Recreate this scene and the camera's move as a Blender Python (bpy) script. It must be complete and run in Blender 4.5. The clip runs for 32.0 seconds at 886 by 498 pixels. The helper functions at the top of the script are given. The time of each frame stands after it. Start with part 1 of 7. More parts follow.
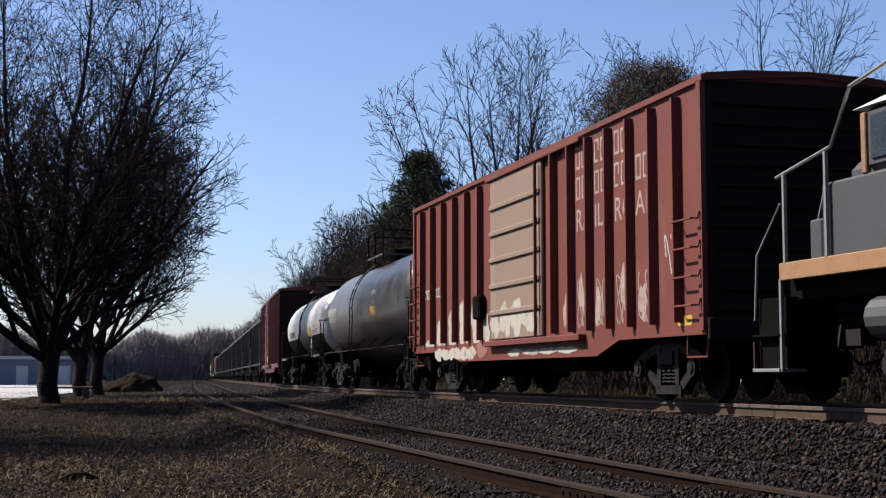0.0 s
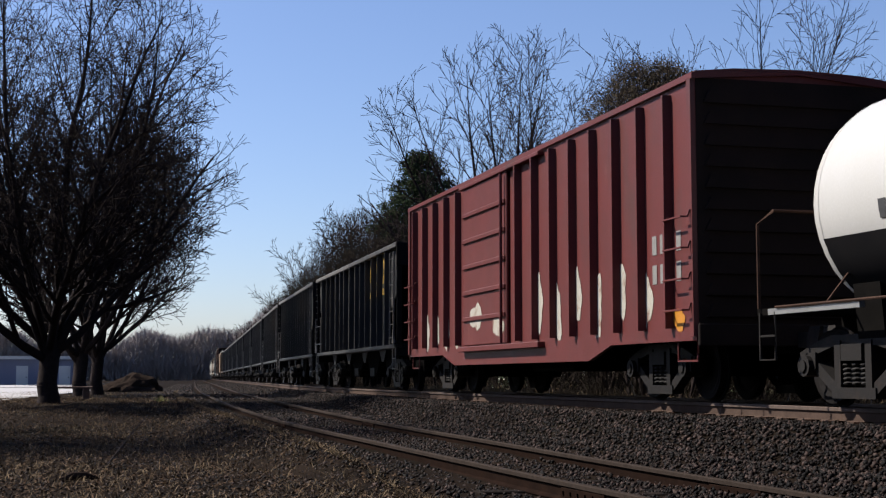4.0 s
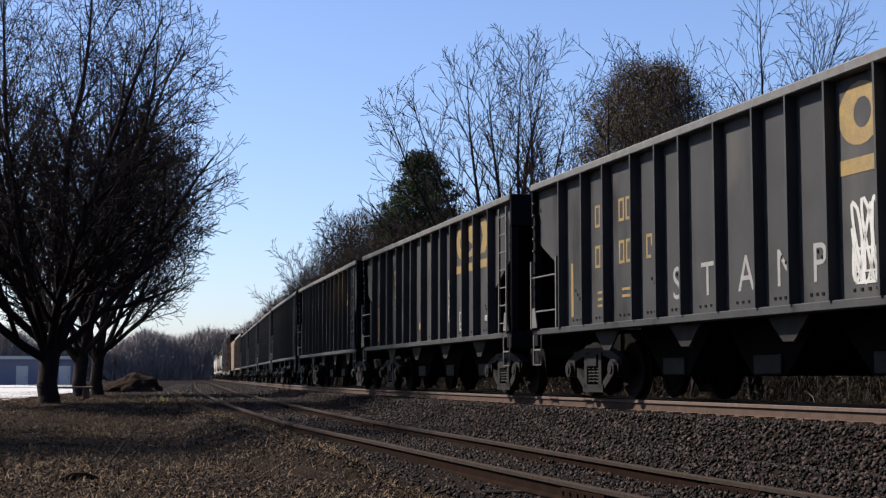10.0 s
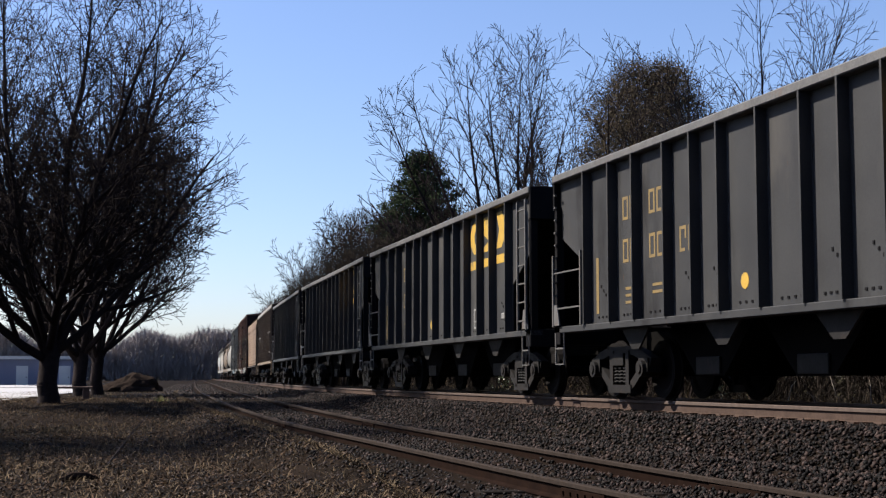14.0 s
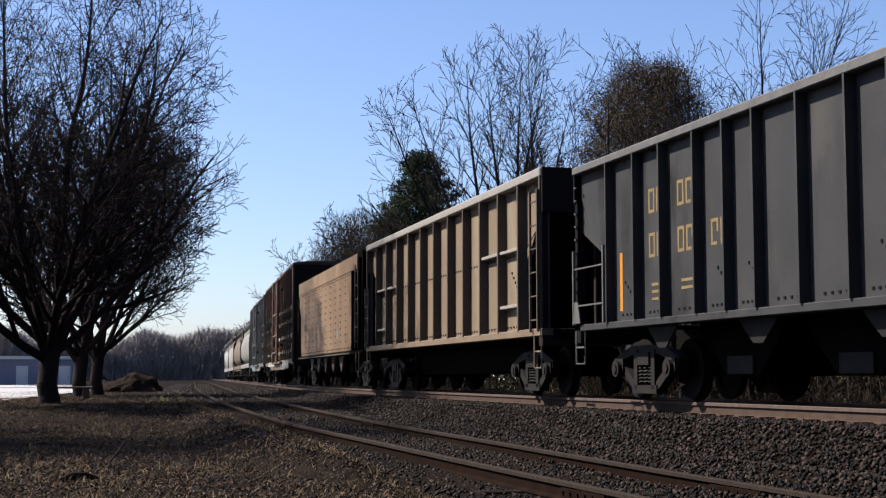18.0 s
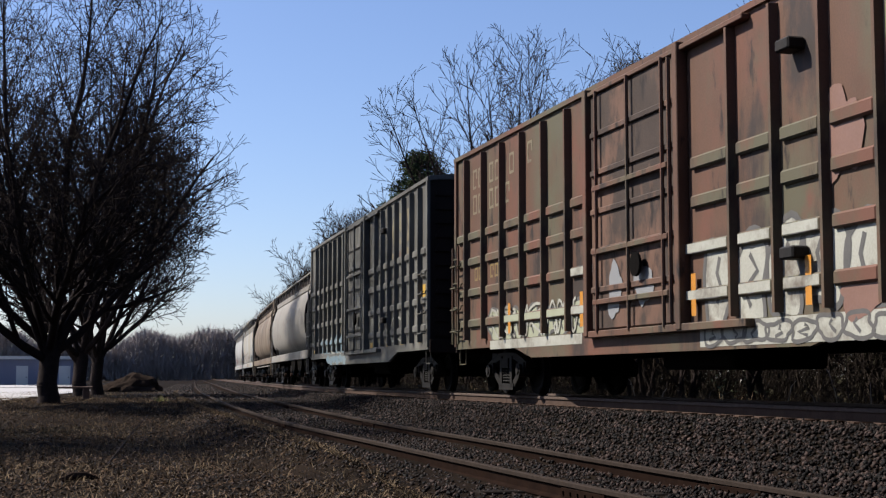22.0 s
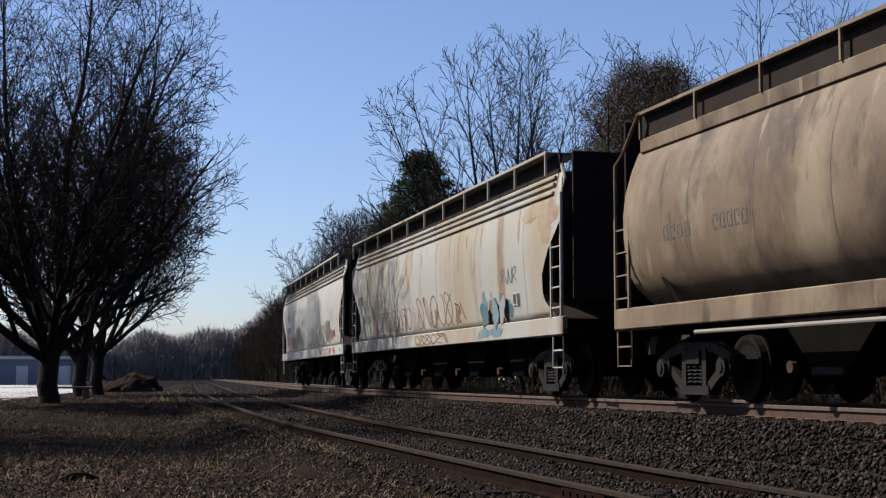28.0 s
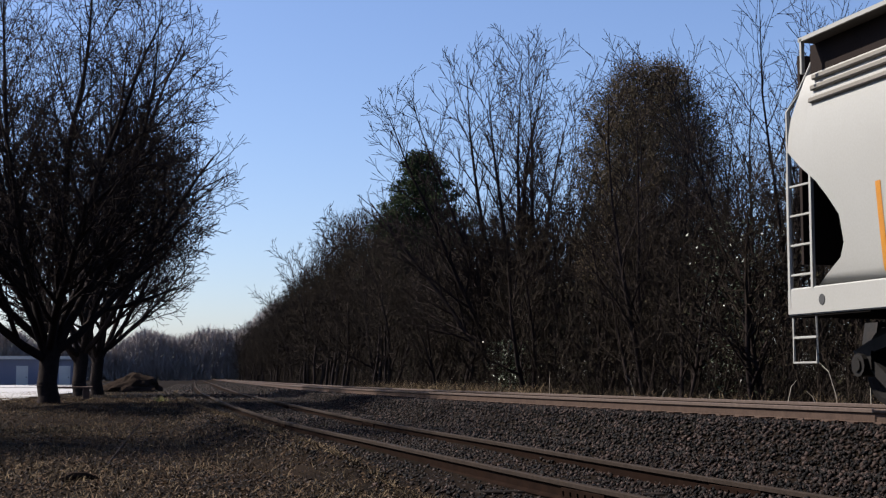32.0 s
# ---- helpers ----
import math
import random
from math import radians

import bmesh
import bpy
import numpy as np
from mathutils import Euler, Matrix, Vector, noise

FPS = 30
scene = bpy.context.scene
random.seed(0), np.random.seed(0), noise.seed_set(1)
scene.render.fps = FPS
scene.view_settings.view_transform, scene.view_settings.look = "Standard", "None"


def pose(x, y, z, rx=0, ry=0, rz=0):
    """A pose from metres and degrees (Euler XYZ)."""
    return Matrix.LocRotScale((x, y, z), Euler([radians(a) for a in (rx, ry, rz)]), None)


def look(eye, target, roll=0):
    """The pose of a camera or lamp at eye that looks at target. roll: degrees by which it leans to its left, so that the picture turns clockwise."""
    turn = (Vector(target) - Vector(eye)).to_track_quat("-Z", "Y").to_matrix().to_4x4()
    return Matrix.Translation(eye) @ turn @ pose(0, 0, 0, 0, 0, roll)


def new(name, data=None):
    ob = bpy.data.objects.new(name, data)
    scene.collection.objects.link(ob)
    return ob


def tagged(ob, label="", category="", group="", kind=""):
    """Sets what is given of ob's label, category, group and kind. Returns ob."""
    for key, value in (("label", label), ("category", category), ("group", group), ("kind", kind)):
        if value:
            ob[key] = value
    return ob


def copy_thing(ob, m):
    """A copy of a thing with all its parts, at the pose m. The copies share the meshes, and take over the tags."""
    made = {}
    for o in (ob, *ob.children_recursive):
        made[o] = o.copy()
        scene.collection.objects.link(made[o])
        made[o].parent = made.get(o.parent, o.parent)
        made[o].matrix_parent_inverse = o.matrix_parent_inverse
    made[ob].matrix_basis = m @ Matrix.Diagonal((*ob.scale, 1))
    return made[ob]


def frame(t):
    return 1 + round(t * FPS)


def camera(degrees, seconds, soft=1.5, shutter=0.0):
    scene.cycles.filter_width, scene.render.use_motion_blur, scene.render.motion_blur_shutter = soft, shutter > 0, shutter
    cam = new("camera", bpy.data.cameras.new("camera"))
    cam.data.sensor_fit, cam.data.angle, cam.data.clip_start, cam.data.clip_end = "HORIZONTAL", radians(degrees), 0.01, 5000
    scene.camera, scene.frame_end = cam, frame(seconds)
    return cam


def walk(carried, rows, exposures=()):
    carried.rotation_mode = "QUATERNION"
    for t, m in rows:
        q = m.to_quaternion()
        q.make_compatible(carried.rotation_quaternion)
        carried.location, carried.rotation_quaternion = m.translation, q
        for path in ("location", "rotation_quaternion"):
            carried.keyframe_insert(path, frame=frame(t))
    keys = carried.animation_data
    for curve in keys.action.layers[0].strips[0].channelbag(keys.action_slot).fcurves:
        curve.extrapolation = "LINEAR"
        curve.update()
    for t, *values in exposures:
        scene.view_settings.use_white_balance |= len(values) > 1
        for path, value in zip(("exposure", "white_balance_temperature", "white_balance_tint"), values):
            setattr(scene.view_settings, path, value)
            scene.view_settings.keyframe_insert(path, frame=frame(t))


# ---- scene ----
# A freight train passes on a curved main track, seen past a siding by a standing camera.
EYE = (0.0, 0.0, 0.336)
cam = camera(34.85, 32.0, soft=1.3)
VIEW = look(EYE, (0.27428, 0.95735, 0.42682))
walk(cam, [(0.0, VIEW), (32.0, VIEW)], exposures=[(t, e, 6400, 12) for t, e in ((0.0, 1.1), (2.0, 1.03), (3.3, 0.97), (6.0, 1.25), (19.0, 1.27), (20.5, 1.08), (25.0, 1.04), (28.0, 0.95), (29.0, 0.87), (31.0, 0.87), (32.0, 1.04))])

# ---- light ----
SUN_AZ, SUN_EL = -58.0, 45.0      # degrees from +y (clockwise), degrees up
world = bpy.data.worlds.new("sky")
scene.world = world
world.use_nodes = True
wn = world.node_tree.nodes
wl = world.node_tree.links
sky = wn.new("ShaderNodeTexSky")
sky.sky_type = "NISHITA"
sky.sun_disc = False
sky.sun_elevation = radians(SUN_EL)
sky.sun_rotation = radians(SUN_AZ % 360)
sky.altitude = 100
sky.air_density, sky.dust_density, sky.ozone_density = 1.0, 0.8, 5.0
wn["Background"].inputs["Strength"].default_value = 0.071
cast = wn.new("ShaderNodeMix")
cast.data_type, cast.blend_type = "RGBA", "MULTIPLY"
cast.inputs["Factor"].default_value = 1.0
cast.inputs["B"].default_value = (1.04, 0.985, 1.05, 1)
wl.new(sky.outputs[0], cast.inputs["A"])
wl.new(cast.outputs["Result"], wn["Background"].inputs["Color"])
sun = new("sun", bpy.data.lights.new("sun", "SUN"))
sun.data.energy = 4.7
sun.data.angle = radians(0.53)
sun.data.color = (1.0, 0.93, 0.82)
sd = Vector((math.sin(radians(SUN_AZ)) * math.cos(radians(SUN_EL)), math.cos(radians(SUN_AZ)) * math.cos(radians(SUN_EL)), math.sin(radians(SUN_EL))))
sun.matrix_world = look(sd * 60, (0, 0, 0))

# ---- materials ----
MATS = {}


def mat(name, c1, c2=None, rough=0.7, metal=0.0, scale=3.0, bump=0.15, dirt=None, dirt_amount=0.0, streak=False, vary=0.0, island=False, spec=0.5, fine=40.0, skew=False, patches=()):
    """A surface: two colours mixed by coarse and fine noise, stains of a third colour, relief."""
    if name in MATS:
        return MATS[name]
    m = bpy.data.materials.new(name)
    m.use_nodes = True
    n, l = m.node_tree.nodes, m.node_tree.links
    b = n["Principled BSDF"]
    b.inputs["Metallic"].default_value = metal
    b.inputs["Specular IOR Level"].default_value = spec
    c2 = c2 or tuple(0.75 * v for v in c1)
    tc = n.new("ShaderNodeTexCoord")
    mp = n.new("ShaderNodeMapping")
    l.new(tc.outputs["Object"], mp.inputs[0])
    if streak:
        mp.inputs["Scale"].default_value = (1, 1, 0.18)
    big = n.new("ShaderNodeTexNoise")
    big.inputs["Scale"].default_value = scale
    big.inputs["Detail"].default_value = 5
    small = n.new("ShaderNodeTexNoise")
    small.inputs["Scale"].default_value = fine
    small.inputs["Detail"].default_value = 3
    l.new(mp.outputs[0], big.inputs[0])
    l.new(tc.outputs["Object"], small.inputs[0])
    add = n.new("ShaderNodeMath")
    add.operation = "MULTIPLY_ADD"
    add.inputs[1].default_value = 0.45
    l.new(small.outputs["Fac"], add.inputs[0])
    mul = n.new("ShaderNodeMath")
    mul.operation = "MULTIPLY"
    mul.inputs[1].default_value = 0.6
    l.new(big.outputs["Fac"], mul.inputs[0])
    l.new(mul.outputs[0], add.inputs[2])
    ramp = n.new("ShaderNodeMapRange")
    ramp.inputs["From Min"].default_value, ramp.inputs["From Max"].default_value = 0.36, 0.68
    l.new(add.outputs[0], ramp.inputs["Value"])
    mix = n.new("ShaderNodeMix")
    mix.data_type = "RGBA"
    mix.inputs["A"].default_value, mix.inputs["B"].default_value = (*c1, 1), (*c2, 1)
    l.new(ramp.outputs[0], mix.inputs["Factor"])
    out = mix.outputs["Result"]
    if dirt:
        st = n.new("ShaderNodeTexNoise")
        st.inputs["Scale"].default_value = scale * 0.6
        st.inputs["Detail"].default_value = 8
        st.inputs["Roughness"].default_value = 0.7
        mp2 = n.new("ShaderNodeMapping")
        mp2.inputs["Location"].default_value = (13, 7, 3)
        l.new(mp.outputs[0], mp2.inputs[0])
        l.new(mp2.outputs[0], st.inputs[0])
        r2 = n.new("ShaderNodeMapRange")
        r2.inputs["From Min"].default_value, r2.inputs["From Max"].default_value = 0.62 - 0.25 * dirt_amount, 0.72 - 0.1 * dirt_amount
        l.new(st.outputs["Fac"], r2.inputs["Value"])
        mx = n.new("ShaderNodeMix")
        mx.data_type = "RGBA"
        l.new(r2.outputs[0], mx.inputs["Factor"])
        l.new(out, mx.inputs["A"])
        mx.inputs["B"].default_value = (*dirt, 1)
        out = mx.outputs["Result"]
    for k, (pc, ps, lo, hi, stretch) in enumerate(patches):
        pm = n.new("ShaderNodeMapping")
        pm.inputs["Location"].default_value = (3.1 * k + 5, 11.7 * k, 7.3 * k + 2)
        pm.inputs["Scale"].default_value = (1, 1, stretch)
        l.new(tc.outputs["Object"], pm.inputs[0])
        pn = n.new("ShaderNodeTexNoise")
        pn.inputs["Scale"].default_value = ps
        pn.inputs["Detail"].default_value = 9
        pn.inputs["Roughness"].default_value = 0.62
        l.new(pm.outputs[0], pn.inputs[0])
        pr = n.new("ShaderNodeMapRange")
        pr.inputs["From Min"].default_value, pr.inputs["From Max"].default_value = lo, hi
        l.new(pn.outputs["Fac"], pr.inputs["Value"])
        px = n.new("ShaderNodeMix")
        px.data_type = "RGBA"
        l.new(pr.outputs[0], px.inputs["Factor"])
        l.new(out, px.inputs["A"])
        px.inputs["B"].default_value = (*pc, 1)
        out = px.outputs["Result"]
    if vary:
        src = n.new("ShaderNodeNewGeometry").outputs["Random Per Island"] if island else n.new("ShaderNodeObjectInfo").outputs["Random"]
        vr = n.new("ShaderNodeMapRange")
        vr.inputs["To Min"].default_value, vr.inputs["To Max"].default_value = 1 - vary, 1 + vary
        if skew:
            pw = n.new("ShaderNodeMath")
            pw.operation = "POWER"
            pw.inputs[1].default_value = 3.0
            l.new(src, pw.inputs[0])
            src = pw.outputs[0]
            vr.inputs["To Min"].default_value, vr.inputs["To Max"].default_value = 1 - vary, 1 + 4.5 * vary
        l.new(src, vr.inputs["Value"])
        hs = n.new("ShaderNodeHueSaturation")
        l.new(vr.outputs[0], hs.inputs["Value"])
        l.new(out, hs.inputs["Color"])
        out = hs.outputs["Color"]
    l.new(out, b.inputs["Base Color"])
    rr = n.new("ShaderNodeMapRange")
    rr.inputs["To Min"].default_value, rr.inputs["To Max"].default_value = max(0.03, rough - 0.12), min(1, rough + 0.12)
    l.new(add.outputs[0], rr.inputs["Value"])
    l.new(rr.outputs[0], b.inputs["Roughness"])
    if bump:
        bp = n.new("ShaderNodeBump")
        bp.inputs["Strength"].default_value = bump
        bp.inputs["Distance"].default_value = 0.02
        l.new(add.outputs[0], bp.inputs["Height"])
        l.new(bp.outputs[0], b.inputs["Normal"])
    MATS[name] = m
    return m


BLACK = mat("hopper_black", (0.02772, 0.02772, 0.02838), (0.0396, 0.0396, 0.0396), 0.55, 0, 1.6, 0.05, spec=0.12, patches=[((0.0561, 0.0528, 0.04884), 0.8, 0.53, 0.7, 0.5), ((0.01584, 0.01518, 0.01518), 1.1, 0.55, 0.68, 0.4), ((0.0561, 0.033, 0.02244), 6.0, 0.68, 0.75, 0.45)])
CHORD = mat("worn_top_chord", (0.09152, 0.08704, 0.08064), (0.05056, 0.048, 0.04608), 0.6, 0, 5, 0.1, (0.07296, 0.04608, 0.032), 0.3)
# Underframe grime, darkened further to paint in the shade beneath the cars.
UNDER = mat("underframe_grime_shade", (0.0036, 0.00336, 0.0032), (0.0064, 0.00576, 0.0052), 0.95, 0, 4, 0.2, spec=0.02)
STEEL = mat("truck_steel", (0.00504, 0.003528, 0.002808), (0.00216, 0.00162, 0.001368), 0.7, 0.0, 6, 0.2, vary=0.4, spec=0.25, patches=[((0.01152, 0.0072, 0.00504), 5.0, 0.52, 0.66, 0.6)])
# Black paint of the tank's belly; on open-car ends it paints in shade.
BELLYSHADE = mat("black_belly_and_shade", (0.009, 0.009, 0.010), (0.014, 0.013, 0.013), 0.9, 0, 2, 0.03, spec=0.02)
# Dark brown that paints in the shade of car ends; also colours roof-walk screens.
SHADEBROWN = mat("dark_brown_shade", (0.020, 0.013, 0.011), (0.012, 0.009, 0.008), 0.85, 0, 2, 0.1, spec=0.1)
DIMLET = mat("dim_lettering", (0.0544, 0.04608, 0.03712), (0.0768, 0.064, 0.0512), 0.7, 0, 9, 0.05)
GRIME = mat("grey_road_grime", (0.2112, 0.2048, 0.1888), (0.1728, 0.1664, 0.1536), 0.7, 0, 2, 0.02)
RUSTWASH = mat("rust_wash", (0.224, 0.1824, 0.128), (0.192, 0.1376, 0.0864), 0.7, 0, 3, 0.02, (0.1408, 0.08, 0.0416), 0.35)
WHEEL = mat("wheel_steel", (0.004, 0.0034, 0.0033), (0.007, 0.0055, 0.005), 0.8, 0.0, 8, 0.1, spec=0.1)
TREAD = mat("bright_tread", (0.323, 0.300, 0.279), (0.215, 0.193, 0.179), 0.3, 1.0, 20, 0.02)
YELLOW = mat("yellow_paint", (0.432, 0.265, 0.0288), (0.3456, 0.2074, 0.0288), 0.55, 0, 5, 0.05, (0.1152, 0.0864, 0.04608), 0.25)
DULLYEL = mat("faded_yellow_paint", (0.192, 0.1235, 0.032), (0.1146, 0.07808, 0.02752), 0.6, 0, 5, 0.05)
CREAM = mat("faded_cream_paint", (0.1664, 0.1408, 0.0832), (0.1088, 0.0896, 0.0544), 0.6, 0, 4, 0.05, (0.0704, 0.0384, 0.0256), 0.4)
ORANGE = mat("orange_reflector", (0.4288, 0.1766, 0.016), (0.3482, 0.1446, 0.016), 0.4, 0, 5, 0.02)
WHITEP = mat("white_lettering", (0.3712, 0.3648, 0.3456), (0.2688, 0.2624, 0.2432), 0.6, 0, 9, 0.05)
GREYP = mat("grey_lettering", (0.183, 0.1786, 0.1696), (0.1376, 0.1325, 0.1235), 0.6, 0, 9, 0.05)
DARKP = mat("black_lettering", (0.021, 0.021, 0.023), (0.036, 0.036, 0.036), 0.6, 0, 9, 0.05)
RED = mat("boxcar_red", (0.1224, 0.0306, 0.02203), (0.09486, 0.02448, 0.01836), 0.65, 0, 1.5, 0.1, spec=0.25, patches=[((0.07038, 0.0306, 0.02326), 0.7, 0.55, 0.68, 0.35), ((0.153, 0.05814, 0.04162), 1.3, 0.6, 0.72, 0.3), ((0.03672, 0.02081, 0.01714), 4.0, 0.66, 0.72, 0.3)])
MAROON = mat("boxcar_maroon", (0.096, 0.01664, 0.01472), (0.07168, 0.01344, 0.01216), 0.5, 0, 1.5, 0.08, spec=0.4, patches=[((0.0544, 0.0192, 0.01664), 0.8, 0.56, 0.7, 0.35), ((0.1216, 0.0384, 0.032), 2.0, 0.64, 0.72, 0.3)])
PATCHW = mat("peeled_whitewash", (0.3226, 0.311, 0.2707), (0.265, 0.2477, 0.2016), 0.75, 0, 6, 0.15, (0.1498, 0.07488, 0.05184), 0.35)
BROWN = mat("faded_boxcar_brown", (0.09775, 0.051, 0.0323), (0.0697, 0.0374, 0.02465), 0.65, 0, 1.2, 0.1, spec=0.25, patches=[((0.0748, 0.068, 0.0425), 0.33, 0.44, 0.56, 0.7), ((0.1062, 0.04675, 0.0306), 0.7, 0.54, 0.64, 0.6), ((0.0306, 0.0221, 0.0187), 0.9, 0.54, 0.64, 0.4), ((0.017, 0.01275, 0.01105), 3.0, 0.6, 0.68, 0.3)])
GREEN = mat("grey_green_boxcar", (0.08543, 0.08377, 0.07319), (0.06668, 0.06588, 0.05856), 0.6, 0, 0.8, 0.04, spec=0.3, patches=[((0.1341, 0.1318, 0.1154), 0.5, 0.48, 0.64, 0.8), ((0.04229, 0.03822, 0.03335), 1.0, 0.52, 0.68, 0.5), ((0.06913, 0.04229, 0.02847), 5.0, 0.62, 0.72, 0.35)])
TANKG = mat("tank_dark_grey", (0.0539, 0.05087, 0.04306), (0.04043, 0.03859, 0.03283), 0.34, 0, 0.8, 0.02, spec=0.8, patches=[((0.03307, 0.03157, 0.02745), 0.6, 0.5, 0.68, 0.6), ((0.07471, 0.06899, 0.05759), 0.9, 0.54, 0.72, 0.7), ((0.05206, 0.03508, 0.02314), 3.0, 0.64, 0.74, 0.35)])
TANKW = mat("tank_white", (0.4139, 0.4087, 0.3923), (0.3713, 0.366, 0.3451), 0.4, 0, 1.2, 0.03, (0.265, 0.2388, 0.202), 0.1, True)
TANKB = mat("tank_black_band", (0.026, 0.030, 0.038), (0.034, 0.038, 0.046), 0.42, 0, 1.2, 0.03, spec=0.4)
TAN = mat("gondola_tan", (0.1578, 0.1153, 0.07507), (0.1278, 0.09248, 0.05984), 0.6, 0, 1.3, 0.05, spec=0.3, patches=[((0.1795, 0.1414, 0.09792), 0.8, 0.52, 0.66, 0.4), ((0.0952, 0.06256, 0.03917), 0.9, 0.6, 0.72, 0.25), ((0.1958, 0.117, 0.04624), 2.0, 0.68, 0.76, 0.4)])
TANTOP = mat("gondola_pale_chord", (0.2339, 0.2181, 0.1947), (0.1872, 0.1675, 0.1442), 0.55, 0, 3, 0.06)
BEIGE = mat("hopper_beige", (0.1676, 0.1072, 0.06123), (0.1341, 0.08472, 0.0482), 0.6, 0, 0.9, 0.03, spec=0.25, patches=[((0.1043, 0.06373, 0.03646), 0.5, 0.5, 0.66, 0.55), ((0.2122, 0.1449, 0.08792), 0.8, 0.54, 0.7, 0.6), ((0.2086, 0.09052, 0.02931), 2.2, 0.64, 0.74, 0.45)])
CHGREY = mat("covered_hopper_grey", (0.1856, 0.1728, 0.1504), (0.16, 0.1472, 0.128), 0.65, 0, 0.7, 0.02, spec=0.25, patches=[((0.1408, 0.1248, 0.1056), 0.5, 0.54, 0.7, 0.35), ((0.2176, 0.2048, 0.1856), 0.9, 0.58, 0.7, 0.5)])
CHTAN = mat("covered_hopper_tan", (0.125, 0.089, 0.056), (0.094, 0.066, 0.042), 0.65, 0, 0.7, 0.03, spec=0.25, patches=[((0.175, 0.138, 0.092), 0.6, 0.46, 0.62, 0.6), ((0.05, 0.033, 0.023), 0.55, 0.52, 0.64, 0.7), ((0.036, 0.024, 0.017), 2.0, 0.58, 0.68, 0.25), ((0.16, 0.13, 0.09), 3.5, 0.6, 0.7, 0.15)])
CHWHITE = mat("covered_hopper_white", (0.285, 0.284, 0.268), (0.26, 0.257, 0.24), 0.6, 0, 0.8, 0.02, spec=0.3, patches=[((0.225, 0.215, 0.19), 0.6, 0.55, 0.75, 0.3), ((0.24, 0.19, 0.13), 2.2, 0.67, 0.76, 0.2)])
CHRUST = mat("covered_hopper_rusty_white", (0.275, 0.272, 0.248), (0.24, 0.235, 0.21), 0.6, 0, 0.8, 0.03, spec=0.3, patches=[((0.235, 0.195, 0.135), 0.5, 0.47, 0.66, 0.35), ((0.17, 0.10, 0.05), 1.4, 0.56, 0.7, 0.18), ((0.095, 0.05, 0.027), 3.2, 0.64, 0.7, 0.2)])
WALKWAY = mat("walkway_steel", (0.072, 0.064, 0.058), (0.050, 0.043, 0.039), 0.7, 0.3, 8, 0.1)
LOCOG = mat("locomotive_grey", (0.03548, 0.03785, 0.03962), (0.0272, 0.02897, 0.03016), 0.55, 0, 2, 0.04, (0.02129, 0.01774, 0.01478), 0.2, True)
LOCOY = mat("locomotive_gold", (0.2413, 0.1248, 0.05158), (0.1914, 0.09818, 0.03994), 0.6, 0, 4, 0.05, (0.09984, 0.05408, 0.03162), 0.3)
HANDRAIL = mat("rusty_rail", (0.05, 0.027, 0.018), (0.028, 0.016, 0.012), 0.85, 0, 6, 0.1, spec=0.1)
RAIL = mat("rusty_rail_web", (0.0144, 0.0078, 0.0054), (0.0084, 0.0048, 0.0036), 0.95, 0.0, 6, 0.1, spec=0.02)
# Lighter copy of the rail rust, with the sun on the main rails painted in.
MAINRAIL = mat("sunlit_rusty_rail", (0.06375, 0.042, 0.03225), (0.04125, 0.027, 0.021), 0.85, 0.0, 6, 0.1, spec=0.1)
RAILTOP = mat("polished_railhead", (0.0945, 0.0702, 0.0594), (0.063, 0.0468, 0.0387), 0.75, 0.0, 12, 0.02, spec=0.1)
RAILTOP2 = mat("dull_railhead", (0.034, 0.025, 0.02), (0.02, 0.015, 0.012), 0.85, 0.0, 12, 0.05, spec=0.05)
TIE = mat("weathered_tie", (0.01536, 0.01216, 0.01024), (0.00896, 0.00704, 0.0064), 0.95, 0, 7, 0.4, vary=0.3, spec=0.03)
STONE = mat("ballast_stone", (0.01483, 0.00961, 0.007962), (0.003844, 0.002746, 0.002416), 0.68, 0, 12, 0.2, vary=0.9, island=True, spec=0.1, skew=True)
GRAVEL = mat("pale_gravel", (0.04125, 0.03225, 0.027), (0.0135, 0.01088, 0.009375), 0.7, 0, 12, 0.2, vary=0.8, island=True, spec=0.1, skew=True)
# Bark made far paler than natural, so the colour carries the distance haze.
HAZYBARK = mat("hazed_distant_bark", (0.26, 0.228, 0.222), (0.2, 0.176, 0.172), 0.95, 0, 0.3, 0.0, spec=0.0)
# Darker tan painting shade onto the gondola posts; ladders and a pipe share it.
TANSHADE = mat("gondola_tan_shade", (0.08704, 0.06912, 0.0512), (0.05632, 0.04352, 0.03328), 0.7, 0, 2, 0.05, spec=0.2)
TANDIRT = mat("dusty_tan_plate", (0.045, 0.03, 0.022), (0.02, 0.014, 0.011), 0.7, 0, 5, 0.1, spec=0.2)
BED = mat("ballast_bed", (0.01216, 0.01024, 0.00896), (0.00704, 0.00608, 0.00544), 0.95, 0, 9, 0.6, spec=0.03)
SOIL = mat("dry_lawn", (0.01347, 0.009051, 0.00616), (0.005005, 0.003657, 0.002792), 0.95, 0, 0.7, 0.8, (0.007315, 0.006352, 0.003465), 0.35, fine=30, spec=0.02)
GRASS = mat("dead_grass", (0.1658, 0.1227, 0.07628), (0.0796, 0.05836, 0.03648), 0.9, 0, 3, 0.0, vary=0.6, island=True, spec=0.03)
LEAVES = mat("dead_leaves", (0.072, 0.04608, 0.0288), (0.0312, 0.02112, 0.01392), 0.9, 0, 5, 0.0, vary=0.6, island=True, spec=0.03)
BARK = mat("dark_bark", (0.0272, 0.02041, 0.01883), (0.0157, 0.01204, 0.01151), 0.95, 0, 8, 0.5, spec=0.05)
